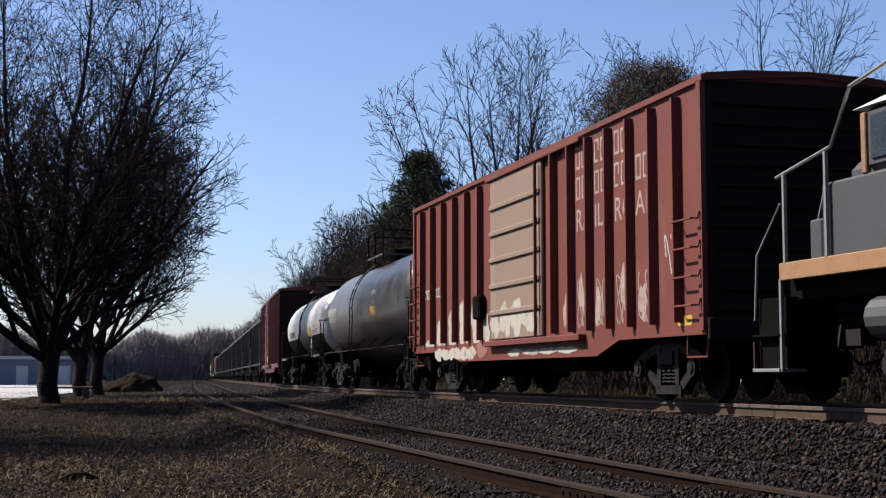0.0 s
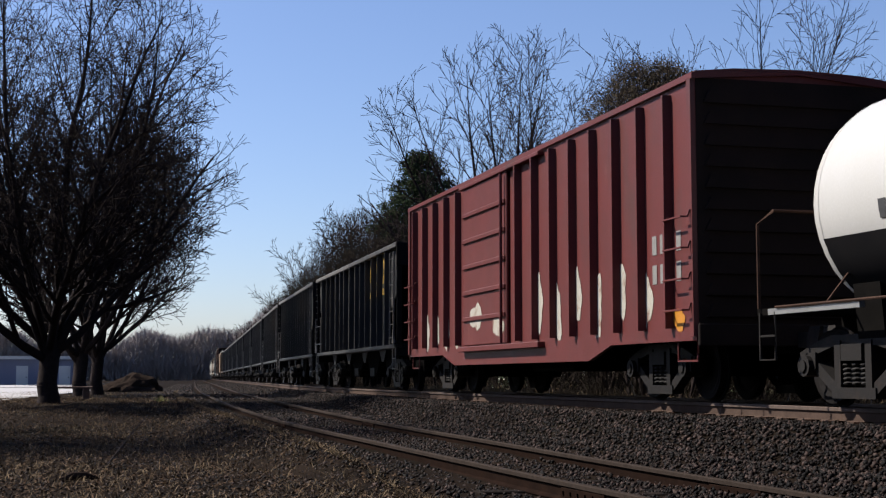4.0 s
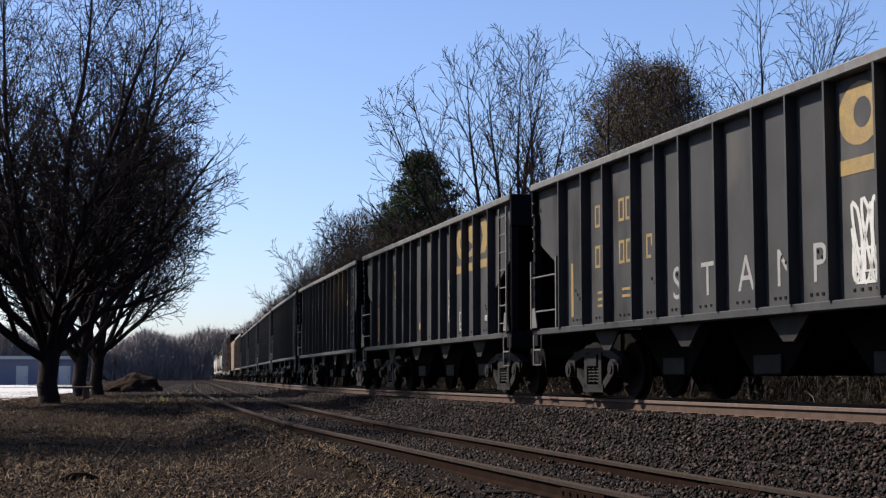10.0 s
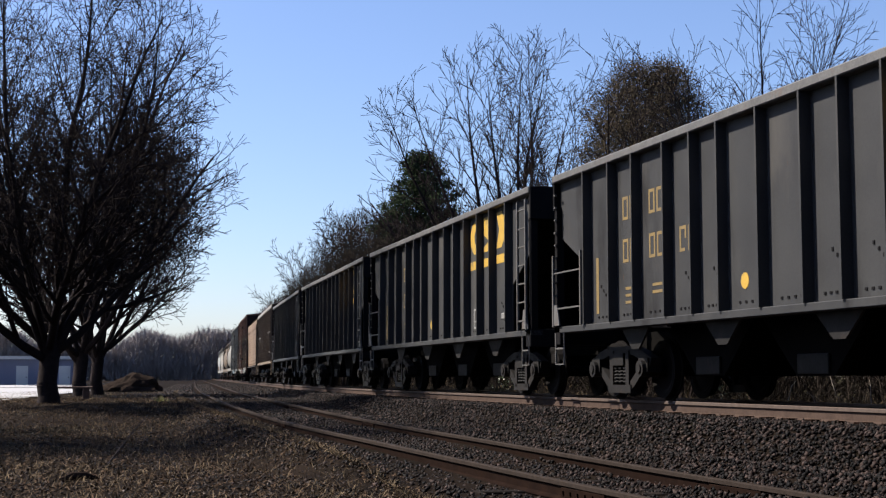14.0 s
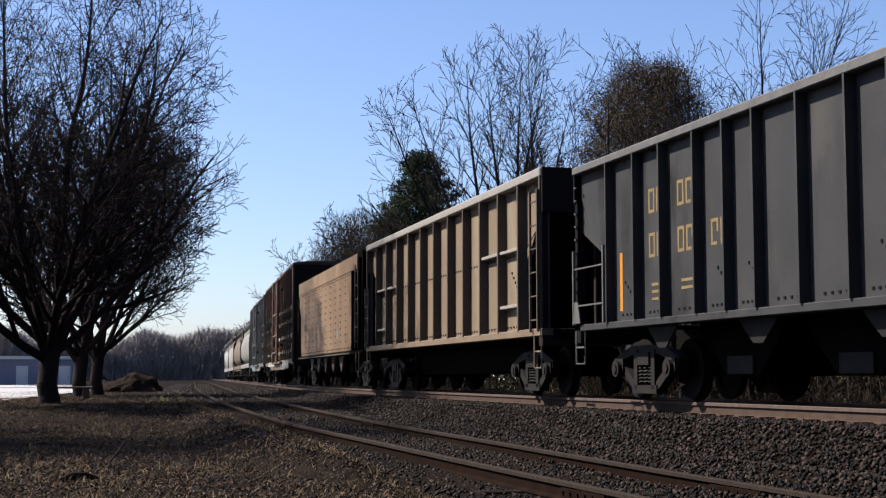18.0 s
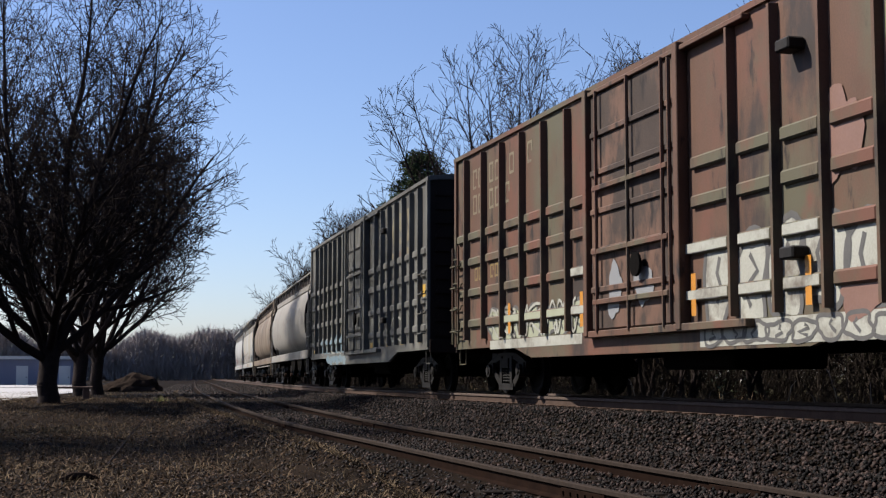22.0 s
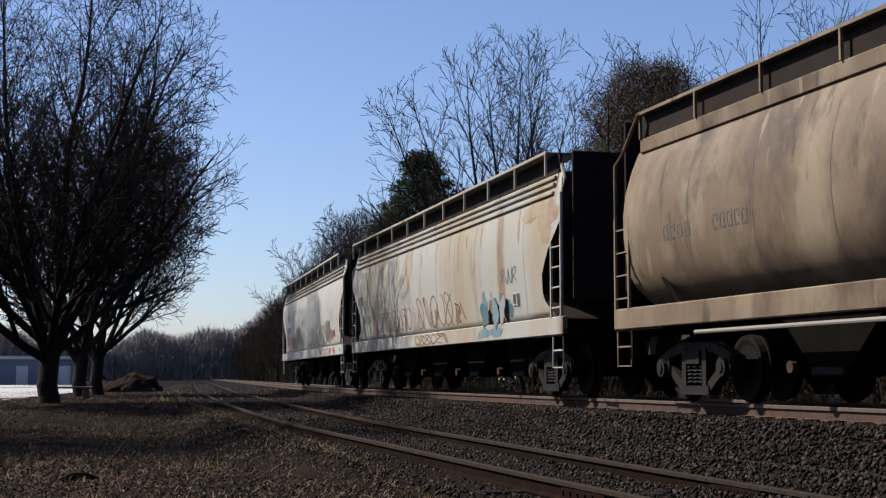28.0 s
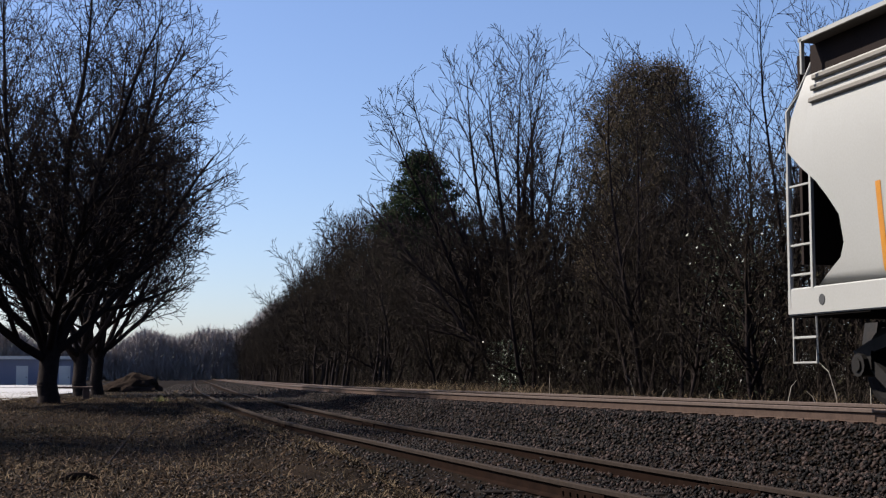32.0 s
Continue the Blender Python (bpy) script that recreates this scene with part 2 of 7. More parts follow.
BARKG = mat("grey_bark", (0.02946, 0.02321, 0.01875), (0.01786, 0.01428, 0.01161), 0.95, 0, 6, 0.4, spec=0.02)
PINE = mat("pine_needles", (0.042, 0.058, 0.026), (0.026, 0.036, 0.017), 0.8, 0, 3, 0.0, vary=0.5, island=True, spec=0.05)
CEDAR = mat("brown_evergreen_leaf", (0.0935, 0.0697, 0.04675), (0.06375, 0.0527, 0.0323), 0.9, 0, 3, 0.0, vary=0.5, island=True, spec=0.03)
UNDERLEAF = mat("dark_undergrowth_leaf", (0.034, 0.032, 0.02), (0.026, 0.022, 0.015), 0.9, 0, 3, 0.0, vary=0.5, island=True, spec=0.03)
STALK = mat("pale_dead_stalk", (0.3, 0.265, 0.215), (0.2, 0.17, 0.135), 0.8, 0, 6, 0.05, vary=0.3)
WEED = mat("yellow_green_weed", (0.16, 0.15, 0.03), (0.10, 0.10, 0.025), 0.8, 0, 4, 0.0, vary=0.3, island=True)
PALERAIL = mat("pale_grey_handrail", (0.252, 0.252, 0.246), (0.198, 0.198, 0.192), 0.35, 0.4, 6, 0.03)
IVY = mat("ivy_leaf", (0.048, 0.066, 0.03), (0.036, 0.048, 0.024), 0.4, 0, 5, 0.0, vary=0.4, island=True, spec=0.5)
CONCRETE = mat("pale_concrete", (0.336, 0.324, 0.316), (0.272, 0.264, 0.26), 0.8, 0, 0.6, 0.1)
SIDING = mat("blue_metal_siding", (0.1544, 0.1656, 0.24), (0.1376, 0.1488, 0.2176), 0.5, 0, 0.8, 0.03)
TRIMW = mat("white_trim", (0.5056, 0.5056, 0.4936), (0.4552, 0.4552, 0.4424), 0.5, 0, 2, 0.03)
DIRT = mat("dirt_pile", (0.028, 0.02, 0.016), (0.015, 0.012, 0.01), 0.95, 0, 3, 0.8, spec=0.0)
GLASS = mat("dark_glass", (0.019, 0.023, 0.028), (0.028, 0.033, 0.037), 0.08, 0, 3, 0.0)
HYDRANT = mat("faded_red_iron", (0.250, 0.064, 0.036), (0.193, 0.050, 0.029), 0.6, 0, 9, 0.1)
BENCH = mat("old_bench_wood", (0.114, 0.064, 0.043), (0.072, 0.043, 0.033), 0.8, 0, 6, 0.2)


# ---- mesh helpers ----
def thing(name, label, category, group="", kind="", m=None):
    ob = new(name)
    ob.empty_display_size = 0.3
    if m is not None:
        ob.matrix_basis = m
    return tagged(ob, label, category, group, kind)


def mesh_of(name, bm, material, smooth=False):
    me = bpy.data.meshes.new(name)
    bm.normal_update()
    bm.to_mesh(me)
    bm.free()
    me.materials.append(material)
    if smooth:
        me.polygons.foreach_set("use_smooth", [True] * len(me.polygons))
    return me


def put(name, me, parent, m=None, label=""):
    ob = new(name, me)
    ob.parent = parent
    if m is not None:
        ob.matrix_basis = m
    return tagged(ob, label)


def part(name, bm, material, parent, label="", smooth=False):
    return put(name, mesh_of(name, bm, material, smooth), parent, None, label)


def bx(bm, x0, x1, y0, y1, z0, z1):
    v = [bm.verts.new(p) for p in ((x0, y0, z0), (x1, y0, z0), (x1, y1, z0), (x0, y1, z0), (x0, y0, z1), (x1, y0, z1), (x1, y1, z1), (x0, y1, z1))]
    for f in ((3, 2, 1, 0), (4, 5, 6, 7), (0, 1, 5, 4), (1, 2, 6, 5), (2, 3, 7, 6), (3, 0, 4, 7)):
        bm.faces.new([v[i] for i in f])


def box(x0, x1, y0, y1, z0, z1, bev=0.0):
    bm = bmesh.new()
    bx(bm, x0, x1, y0, y1, z0, z1)
    if bev:
        bmesh.ops.bevel(bm, geom=list(bm.edges), offset=bev, segments=1, affect="EDGES")
    return bm


def tube(bm, pts, r, n=6):
    """A round bar along the points."""
    pts = [Vector(p) for p in pts]
    rings = []
    for i, p in enumerate(pts):
        d = (pts[min(i + 1, len(pts) - 1)] - pts[max(i - 1, 0)]).normalized()
        a = d.cross(Vector((0, 0, 1)) if abs(d.z) < 0.9 else Vector((1, 0, 0))).normalized()
        b = d.cross(a)
        rr = r[i] if isinstance(r, (list, tuple)) else r
        rings.append([bm.verts.new(p + rr * (a * math.cos(k * math.tau / n) + b * math.sin(k * math.tau / n))) for k in range(n)])
    for q, w in zip(rings, rings[1:]):
        for k in range(n):
            bm.faces.new((q[k], q[(k + 1) % n], w[(k + 1) % n], w[k]))
    bm.faces.new(rings[0][::-1])
    bm.faces.new(rings[-1])
    return bm


def prism(bm, pts, a0, a1, axis="y"):
    """A flat outline pushed along one axis: pts are (x, z) for y, (y, z) for x."""
    def at(p, a):
        return (p[0], a, p[1]) if axis == "y" else (a, p[0], p[1])
    q = [bm.verts.new(at(p, a0)) for p in pts]
    w = [bm.verts.new(at(p, a1)) for p in pts]
    n = len(pts)
    for k in range(n):
        bm.faces.new((q[k], q[(k + 1) % n], w[(k + 1) % n], w[k]))
    bm.faces.new(q[::-1])
    bm.faces.new(w)
    bmesh.ops.recalc_face_normals(bm, faces=list(bm.faces)[-(n + 2):])
    return bm


def lathe_y(bm, prof, cx, cz, n=28, caps=True):
    """Turned round an axis along y: prof rows are (y, radius)."""
    rings = [[bm.verts.new((cx + r * math.sin(k * math.tau / n), y, cz + r * math.cos(k * math.tau / n))) for k in range(n)] for y, r in prof]
    for q, w in zip(rings, rings[1:]):
        for k in range(n):
            bm.faces.new((q[k], q[(k + 1) % n], w[(k + 1) % n], w[k]))
    if caps:
        bm.faces.new(rings[0][::-1])
        bm.faces.new(rings[-1])
    bmesh.ops.recalc_face_normals(bm, faces=list(bm.faces))
    return bm


# ---- the track's line: straight, then a right-hand bend, then straight ----
BEND0, BEND1, CURV = 17.0, 67.0, 0.0021
MAIN = 9.55                        # lateral place of the main centre line


def line(s, lat=0.0):
    """The place and the heading (radians to the right of +y) at arc length s."""
    a = CURV * min(max(s - BEND0, 0.0), BEND1 - BEND0)
    g = max(s - BEND1, 0.0)
    x = (1 - math.cos(a)) / CURV + g * math.sin(a)
    y = min(s, BEND0) + math.sin(a) / CURV + g * math.cos(a)
    return x + lat * math.cos(a), y - lat * math.sin(a), a


def eased(s, xs, ys, w=2.5):
    """Values along the line, with the corners between the stretches rounded."""
    return (np.interp(s - w, xs, ys) + np.interp(s - w / 2, xs, ys) + np.interp(s, xs, ys) + np.interp(s + w / 2, xs, ys) + np.interp(s + w, xs, ys)) / 5


def side_z(s):
    """The height of the siding's rail heads, which sink towards the near end."""
    return eased(s, (8, 14, 18, 24, 36, 90, 300), (-0.68, -0.60, -0.48, -0.38, -0.31, -0.20, -0.15))


def side_lat(s):
    """The lateral place of the siding's centre line: it wavers."""
    return eased(s, (6, 11, 13, 15, 17.3, 19.7, 22, 24, 28, 32, 37, 46, 55, 66, 85), (5.85, 5.6, 5.46, 5.3, 5.1, 4.87, 4.73, 4.68, 4.78, 4.9, 5.03, 5.3, 5.42, 5.42, 5.27))


def on_line(s, lat, z):
    x, y, a = line(s, lat)
    return pose(x, y, z, 0, 0, -math.degrees(a))


def on_side(s, lat, z):
    """A pose on the siding, lat metres beside its centre line."""
    bend = math.atan(float(side_lat(s + 0.5) - side_lat(s - 0.5)))
    return on_line(s, float(side_lat(s)) + lat, z) @ pose(0, 0, 0, 0, 0, -math.degrees(bend))


def smooth01(a, b, x):
    t = np.clip((x - a) / (b - a), 0, 1)
    return t * t * (3 - 2 * t)


def ground_height(s, lat):
    """The ground under and beside the tracks."""
    sz, sl = side_z(s), side_lat(s)
    g = -0.86 + 0.5 * smooth01(24, 42, s) + 0 * lat
    bank = -0.20 - np.clip((np.abs(lat - MAIN) - 1.75) / 1.9, 0, 1) * 0.66
    bank = np.where(lat > MAIN, np.maximum(bank, -0.55), bank)
    road = sz - np.interp(s, (12.5, 18, 40, 60), (0.19, 0.115, 0.115, 0.16)) - np.clip((np.abs(lat - sl) - 1.6) / 1.3, 0, 1) * 0.6
    g = np.maximum(np.maximum(g, road), np.where(np.abs(lat - MAIN) < 4, bank, -9))
    g = np.where(lat > 13, np.maximum(g, -0.55 + 0.25 * smooth01(13, 20, lat)), g)
    return g


# ---- ground and tracks ----
def grid_mesh(name, S, T, height, material):
    pts, faces = [], []
    for s in S:
        for t in T:
            x, y, _ = line(float(s), float(t))
            pts.append((x, y, float(height(s, t)) + 0.02 * noise.noise((x * 1.3, y * 1.3, 0)) + (0.05 * noise.noise((x * 0.2, y * 0.2, 3)) if abs(t - 7) > 6 else 0)))
    n = len(T)
    for i in range(len(S) - 1):
        for j in range(n - 1):
            a = i * n + j
            faces.append((a, a + 1, a + n + 1, a + n))
    me = bpy.data.meshes.new(name)
    me.from_pydata(pts, [], faces)
    me.materials.append(material)
    me.polygons.foreach_set("use_smooth", [True] * len(faces))
    return me


S_ROWS = sorted(set([-1200, -500, -200, -90, -45, -20, -8] + [round(v * 0.5, 2) for v in range(0, 100)] + list(range(50, 130, 3)) + [140, 160, 190, 230, 300, 400, 600, 900, 1500, 2500]))
T_ROWS = sorted(set([-1500, -700, -300, -150, -80, -45, -30, -22, -16, -12, -9, -7, -5.5, -4.2, -3.2, -2.4, -1.6, -0.8] + [round(v * 0.25, 2) for v in range(0, 68)] + [17.5, 19, 21, 24, 30, 40, 60, 100, 160, 250, 350, 440]))
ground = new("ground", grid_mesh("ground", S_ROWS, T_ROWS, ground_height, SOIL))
tagged(ground, "dry winter lawn and bare soil beside the tracks", "ground", kind="structure")


def scatter(name, count, spots, sizes, material, label, category, flat=0.75, seed=1):
    """Loose angular stones, each a squashed and jittered block, in one mesh."""
    rg = np.random.default_rng(seed)
    P = spots(rg, count)
    R = rg.uniform(sizes[0], sizes[1], (len(P), 1, 1))
    knob = np.array([(1, 0, 0), (-1, 0, 0), (0, 1, 0), (0, -1, 0), (0, 0, 1), (0, 0, -1)], float) * 0.62
    V = knob[None] * (1 + rg.uniform(-0.3, 0.3, (len(P), 6, 1))) + rg.uniform(-0.16, 0.16, (len(P), 6, 3))
    V *= np.array([1, 1.15, flat])
    ax = rg.normal(size=(len(P), 4))
    ax /= np.linalg.norm(ax, axis=1, keepdims=True)
    w, x, y, z = ax.T
    M = np.stack([np.stack([1 - 2 * (y * y + z * z), 2 * (x * y - z * w), 2 * (x * z + y * w)], -1), np.stack([2 * (x * y + z * w), 1 - 2 * (x * x + z * z), 2 * (y * z - x * w)], -1), np.stack([2 * (x * z - y * w), 2 * (y * z + x * w), 1 - 2 * (x * x + y * y)], -1)], 1)
    V = np.einsum("nij,nkj->nki", M, V) * R + P[:, None, :]
    F = np.array([(0, 2, 4), (2, 1, 4), (1, 3, 4), (3, 0, 4), (2, 0, 5), (1, 2, 5), (3, 1, 5), (0, 3, 5)])
    faces = (F[None] + 6 * np.arange(len(P))[:, None, None]).reshape(-1, 3)
    me = fast_mesh(name, V.reshape(-1, 3), faces, material)
    return tagged(new(name, me), label, category, kind="stuff")


def fast_mesh(name, V, F, material):
    me = bpy.data.meshes.new(name)
    k = F.shape[1]
    me.vertices.add(len(V))
    me.vertices.foreach_set("co", np.ascontiguousarray(V, np.float32).ravel())
    me.loops.add(F.size)
    me.loops.foreach_set("vertex_index", np.ascontiguousarray(F, np.int32).ravel())
    me.polygons.add(len(F))
    me.polygons.foreach_set("loop_start", np.arange(len(F), dtype=np.int32) * k)
    me.update(calc_edges=True)
    me.materials.append(material)
    return me


def lay(S, T, up):
    """Points on the ground at arc lengths S and laterals T."""
    a = CURV * np.clip(S - BEND0, 0, BEND1 - BEND0)
    g = np.maximum(S - BEND1, 0)
    x = (1 - np.cos(a)) / CURV + g * np.sin(a) + T * np.cos(a)
    y = np.minimum(S, BEND0) + np.sin(a) / CURV + g * np.cos(a) - T * np.sin(a)
    return np.stack([x, y, ground_height(S, T) + up], -1)


def spots_bank(rg, n):
    S = 8 + 42 * rg.random(n) ** 1.6
    T = rg.uniform(5.9, 11.4, n)
    return lay(S, T, rg.uniform(-0.01, 0.03, n))


def spots_low(rg, n):
    S = 8 + 34 * rg.random(n) ** 1.6
    T = side_lat(S) + rg.normal(0, 1.35, n)
    T = np.clip(T, 1.2, 6.9)
    clear = (np.abs(np.abs(T - side_lat(S)) - 0.755) > 0.11)
    S, T = S[clear], T[clear]
    n = len(S)
    return lay(S, T, rg.uniform(-0.02, 0.008, n))


def spots_lawn_gravel(rg, n):
    S = 11 + 28 * rg.random(n) ** 1.5
    T = rg.uniform(-4, 3.4, n)
    return lay(S, T, rg.uniform(-0.008, 0.01, n))


def spots_far(rg, n):
    S = 45 + 110 * rg.random(n) ** 1.4
    T = rg.uniform(2.6, 11.6, n)
    clear = (np.abs(np.abs(T - side_lat(S)) - 0.755) > 0.22) & (np.abs(np.abs(T - MAIN) - 0.755) > 0.22)
    S, T = S[clear], T[clear]
    return lay(S, T, rg.uniform(-0.04, 0.01, len(S)))


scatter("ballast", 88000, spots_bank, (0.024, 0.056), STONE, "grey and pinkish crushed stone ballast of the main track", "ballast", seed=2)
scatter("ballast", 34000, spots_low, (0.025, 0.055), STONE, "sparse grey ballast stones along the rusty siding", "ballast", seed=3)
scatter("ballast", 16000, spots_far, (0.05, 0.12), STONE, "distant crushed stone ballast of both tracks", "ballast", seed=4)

scatter("gravel", 16000, spots_lawn_gravel, (0.014, 0.036), GRAVEL, "pale gravel strewn over the lawn beside the siding", "gravel", seed=5)

RAIL_PROF = [(-0.07, 0), (0.07, 0), (0.07, 0.012), (0.012, 0.03), (0.01, 0.115), (0.036, 0.13), (0.036, 0.165), (0.03, 0.172), (-0.03, 0.172), (-0.036, 0.165), (-0.036, 0.13), (-0.01, 0.115), (-0.012, 0.03), (-0.07, 0.012)]


def rail(way, s_values, web_mat, top_mat, label):
    """One rail along the line: foot and web, and the head as a part of its own. way(s) gives the lateral place and the height."""
    n = len(RAIL_PROF)
    made = []
    for name, keys in (("rail", [k for k in range(n) if k not in (5, 6, 7, 8, 9)]), ("head", (5, 6, 7, 8, 9))):
        bm = bmesh.new()
        rings = []
        for s in s_values:
            lat, z = way(s)
            x, y, a = line(s, float(lat))
            rings.append({k: bm.verts.new((x + RAIL_PROF[k][0] * math.cos(a), y - RAIL_PROF[k][0] * math.sin(a), float(z) - 0.172 + RAIL_PROF[k][1])) for k in range(n) if k in keys or (k - 1) % n in keys})
        for q, w in zip(rings, rings[1:]):
            for k in keys:
                bm.faces.new((q[k], q[(k + 1) % n], w[(k + 1) % n], w[k]))
        bmesh.ops.recalc_face_normals(bm, faces=list(bm.faces))
        made.append(mesh_of(name, bm, top_mat if name == "head" else web_mat))
    ob = tagged(new("rail", made[0]), label, "rail", "rails of the two tracks")
    put("head", made[1], ob)


def rail_run(way, web_mat, top_mat, label, length):
    """Rails laid end to end."""
    s = -120.0
    while s < 420:
        step = length if s > -1 and s < 100 else length * 4
        k = max(2, int(step / 1.5))
        rail(way, [s + (step - 0.008) * i / k for i in range(k + 1)], web_mat, top_mat, label)
        s += step


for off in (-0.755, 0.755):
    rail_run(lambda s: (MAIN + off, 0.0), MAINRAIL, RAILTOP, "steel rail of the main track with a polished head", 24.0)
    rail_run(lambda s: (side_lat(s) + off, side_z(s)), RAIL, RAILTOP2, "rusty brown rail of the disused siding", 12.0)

rg = random.Random(5)
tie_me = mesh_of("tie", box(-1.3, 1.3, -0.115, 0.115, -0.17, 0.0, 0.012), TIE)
main_bed = thing("main_track_ties", "weathered wooden ties under the main track", "railway ties", kind="structure")
side_bed = thing("siding_ties", "half-buried rotten ties under the siding", "railway ties", kind="structure")
for i in range(150):
    s = 2 + i * 0.53
    put("tie", tie_me, main_bed, on_line(s + rg.uniform(-0.03, 0.03), MAIN, -0.165) @ pose(0, 0, 0, 0, rg.uniform(-0.4, 0.4), rg.uniform(-1.5, 1.5)))
for i in range(110):
    s = 2 + i * 0.6
    put("tie", tie_me, side_bed, on_side(s + rg.uniform(-0.06, 0.06), 0, float(side_z(s)) - 0.16 - rg.uniform(0, 0.03)) @ pose(0, 0, 0, 0, rg.uniform(-0.8, 0.8), rg.uniform(-3, 3)))
plate_me = mesh_of("tie_plate", box(-0.17, 0.17, -0.09, 0.09, 0, 0.02, 0.004), RAIL)
for i in range(90):
    s = 2 + i * 0.53
    for k in (-1, 1):
        put("tie_plate", plate_me, main_bed, on_line(s, MAIN + k * 0.755, -0.168))
# joint bars with bolts on the siding's rails
bar_bm = box(-0.03, -0.012, -0.45, 0.45, 0.03, 0.12, 0.006)
for k in range(6):
    bx(bar_bm, -0.045, -0.03, -0.39 + k * 0.155, -0.36 + k * 0.155, 0.06, 0.09)
bar_me = mesh_of("joint_bar", bar_bm, RAIL)
for s in (12.0, 24.0, 36.0, 48.0):
    for k in (-1, 1):
        ob = new("joint_bar", bar_me)
        ob.matrix_basis = on_side(s, k * 0.755, float(side_z(s)) - 0.172)
        tagged(ob, "rusty bolted joint bar on the siding's rail", "joint bar", "joint bars of the siding")


# ---- dead grass and litter ----
def blades(name, count, spots, length, width, lean, material, label, category, seed):
    rg = np.random.default_rng(seed)
    P = spots(rg, count)
    n = len(P)
    a = rg.uniform(0, math.tau, n)
    L = rg.uniform(length[0], length[1], n)
    tilt = rg.uniform(lean[0], lean[1], n)
    d = np.stack([np.cos(a) * np.sin(tilt), np.sin(a) * np.sin(tilt), np.cos(tilt)], -1)
    b = rg.uniform(0, math.tau, n)
    w = np.stack([np.cos(b), np.sin(b), 0 * b], -1) * rg.uniform(width[0], width[1], n)[:, None]
    mid = P + d * (L * 0.55)[:, None]
    tip = P + d * L[:, None] + np.stack([np.cos(a), np.sin(a), -0.6 + 0 * a], -1) * (L * 0.2)[:, None]
    V = np.stack([P - w, P + w, mid + w * 0.7, tip, mid - w * 0.7], 1).reshape(-1, 3)
    quads = (np.array([(0, 1, 2, 4)])[None] + 5 * np.arange(n)[:, None, None]).reshape(-1, 4)
    tris = (np.array([(4, 2, 3)])[None] + 5 * np.arange(n)[:, None, None]).reshape(-1, 3)
    me = bpy.data.meshes.new(name)
    me.vertices.add(len(V))
    me.vertices.foreach_set("co", np.ascontiguousarray(V, np.float32).ravel())
    me.loops.add(quads.size + tris.size)
    me.loops.foreach_set("vertex_index", np.concatenate([quads.ravel(), tris.ravel()]).astype(np.int32))
    me.polygons.add(len(quads) + len(tris))
    me.polygons.foreach_set("loop_start", np.concatenate([np.arange(len(quads)) * 4, quads.size + np.arange(len(tris)) * 3]).astype(np.int32))
    me.update(calc_edges=True)
    me.materials.append(material)
    return tagged(new(name, me), label, category, kind="stuff")


def spots_lawn(rg, n):
    S = 10 + 60 * rg.random(n) ** 1.8
    T = rg.uniform(-1, 1, n) * (3 + S * 0.09) + 0.5
    keep = np.sin(S * 1.1 + np.sin(T * 1.7)) + np.sin(T * 2.3 + S * 0.4) + rg.normal(0, 0.8, n) > -0.3
    S, T = S[keep], np.minimum(T[keep], 3.6)
    return lay(S, T, 0 * S)


def spots_verge(rg, n):
    S = 14 + 60 * rg.random(n) ** 1.5
    T = rg.normal(13.6, 0.7, n)
    return lay(S, np.maximum(T, 12.4), 0 * S)


def spots_litter(rg, n):
    S = 10 + 40 * rg.random(n) ** 1.6
    T = rg.uniform(-4, 3.8, n)
    return lay(S, T, 0.015 + 0 * S)


blades("dead_grass", 60000, spots_lawn, (0.05, 0.16), (0.003, 0.007), (0.3, 1.35), GRASS, "matted tan winter grass on the lawn", "grass", 6)
blades("leaf_litter", 34000, spots_litter, (0.03, 0.07), (0.008, 0.02), (0.9, 1.5), LEAVES, "brown fallen leaves scattered on the lawn", "leaf litter", 7)
blades("dry_weeds", 9000, spots_verge, (0.25, 0.8), (0.004, 0.009), (0.1, 1.0), GRASS, "tall dry weeds along the far side of the main track", "weeds", 8)


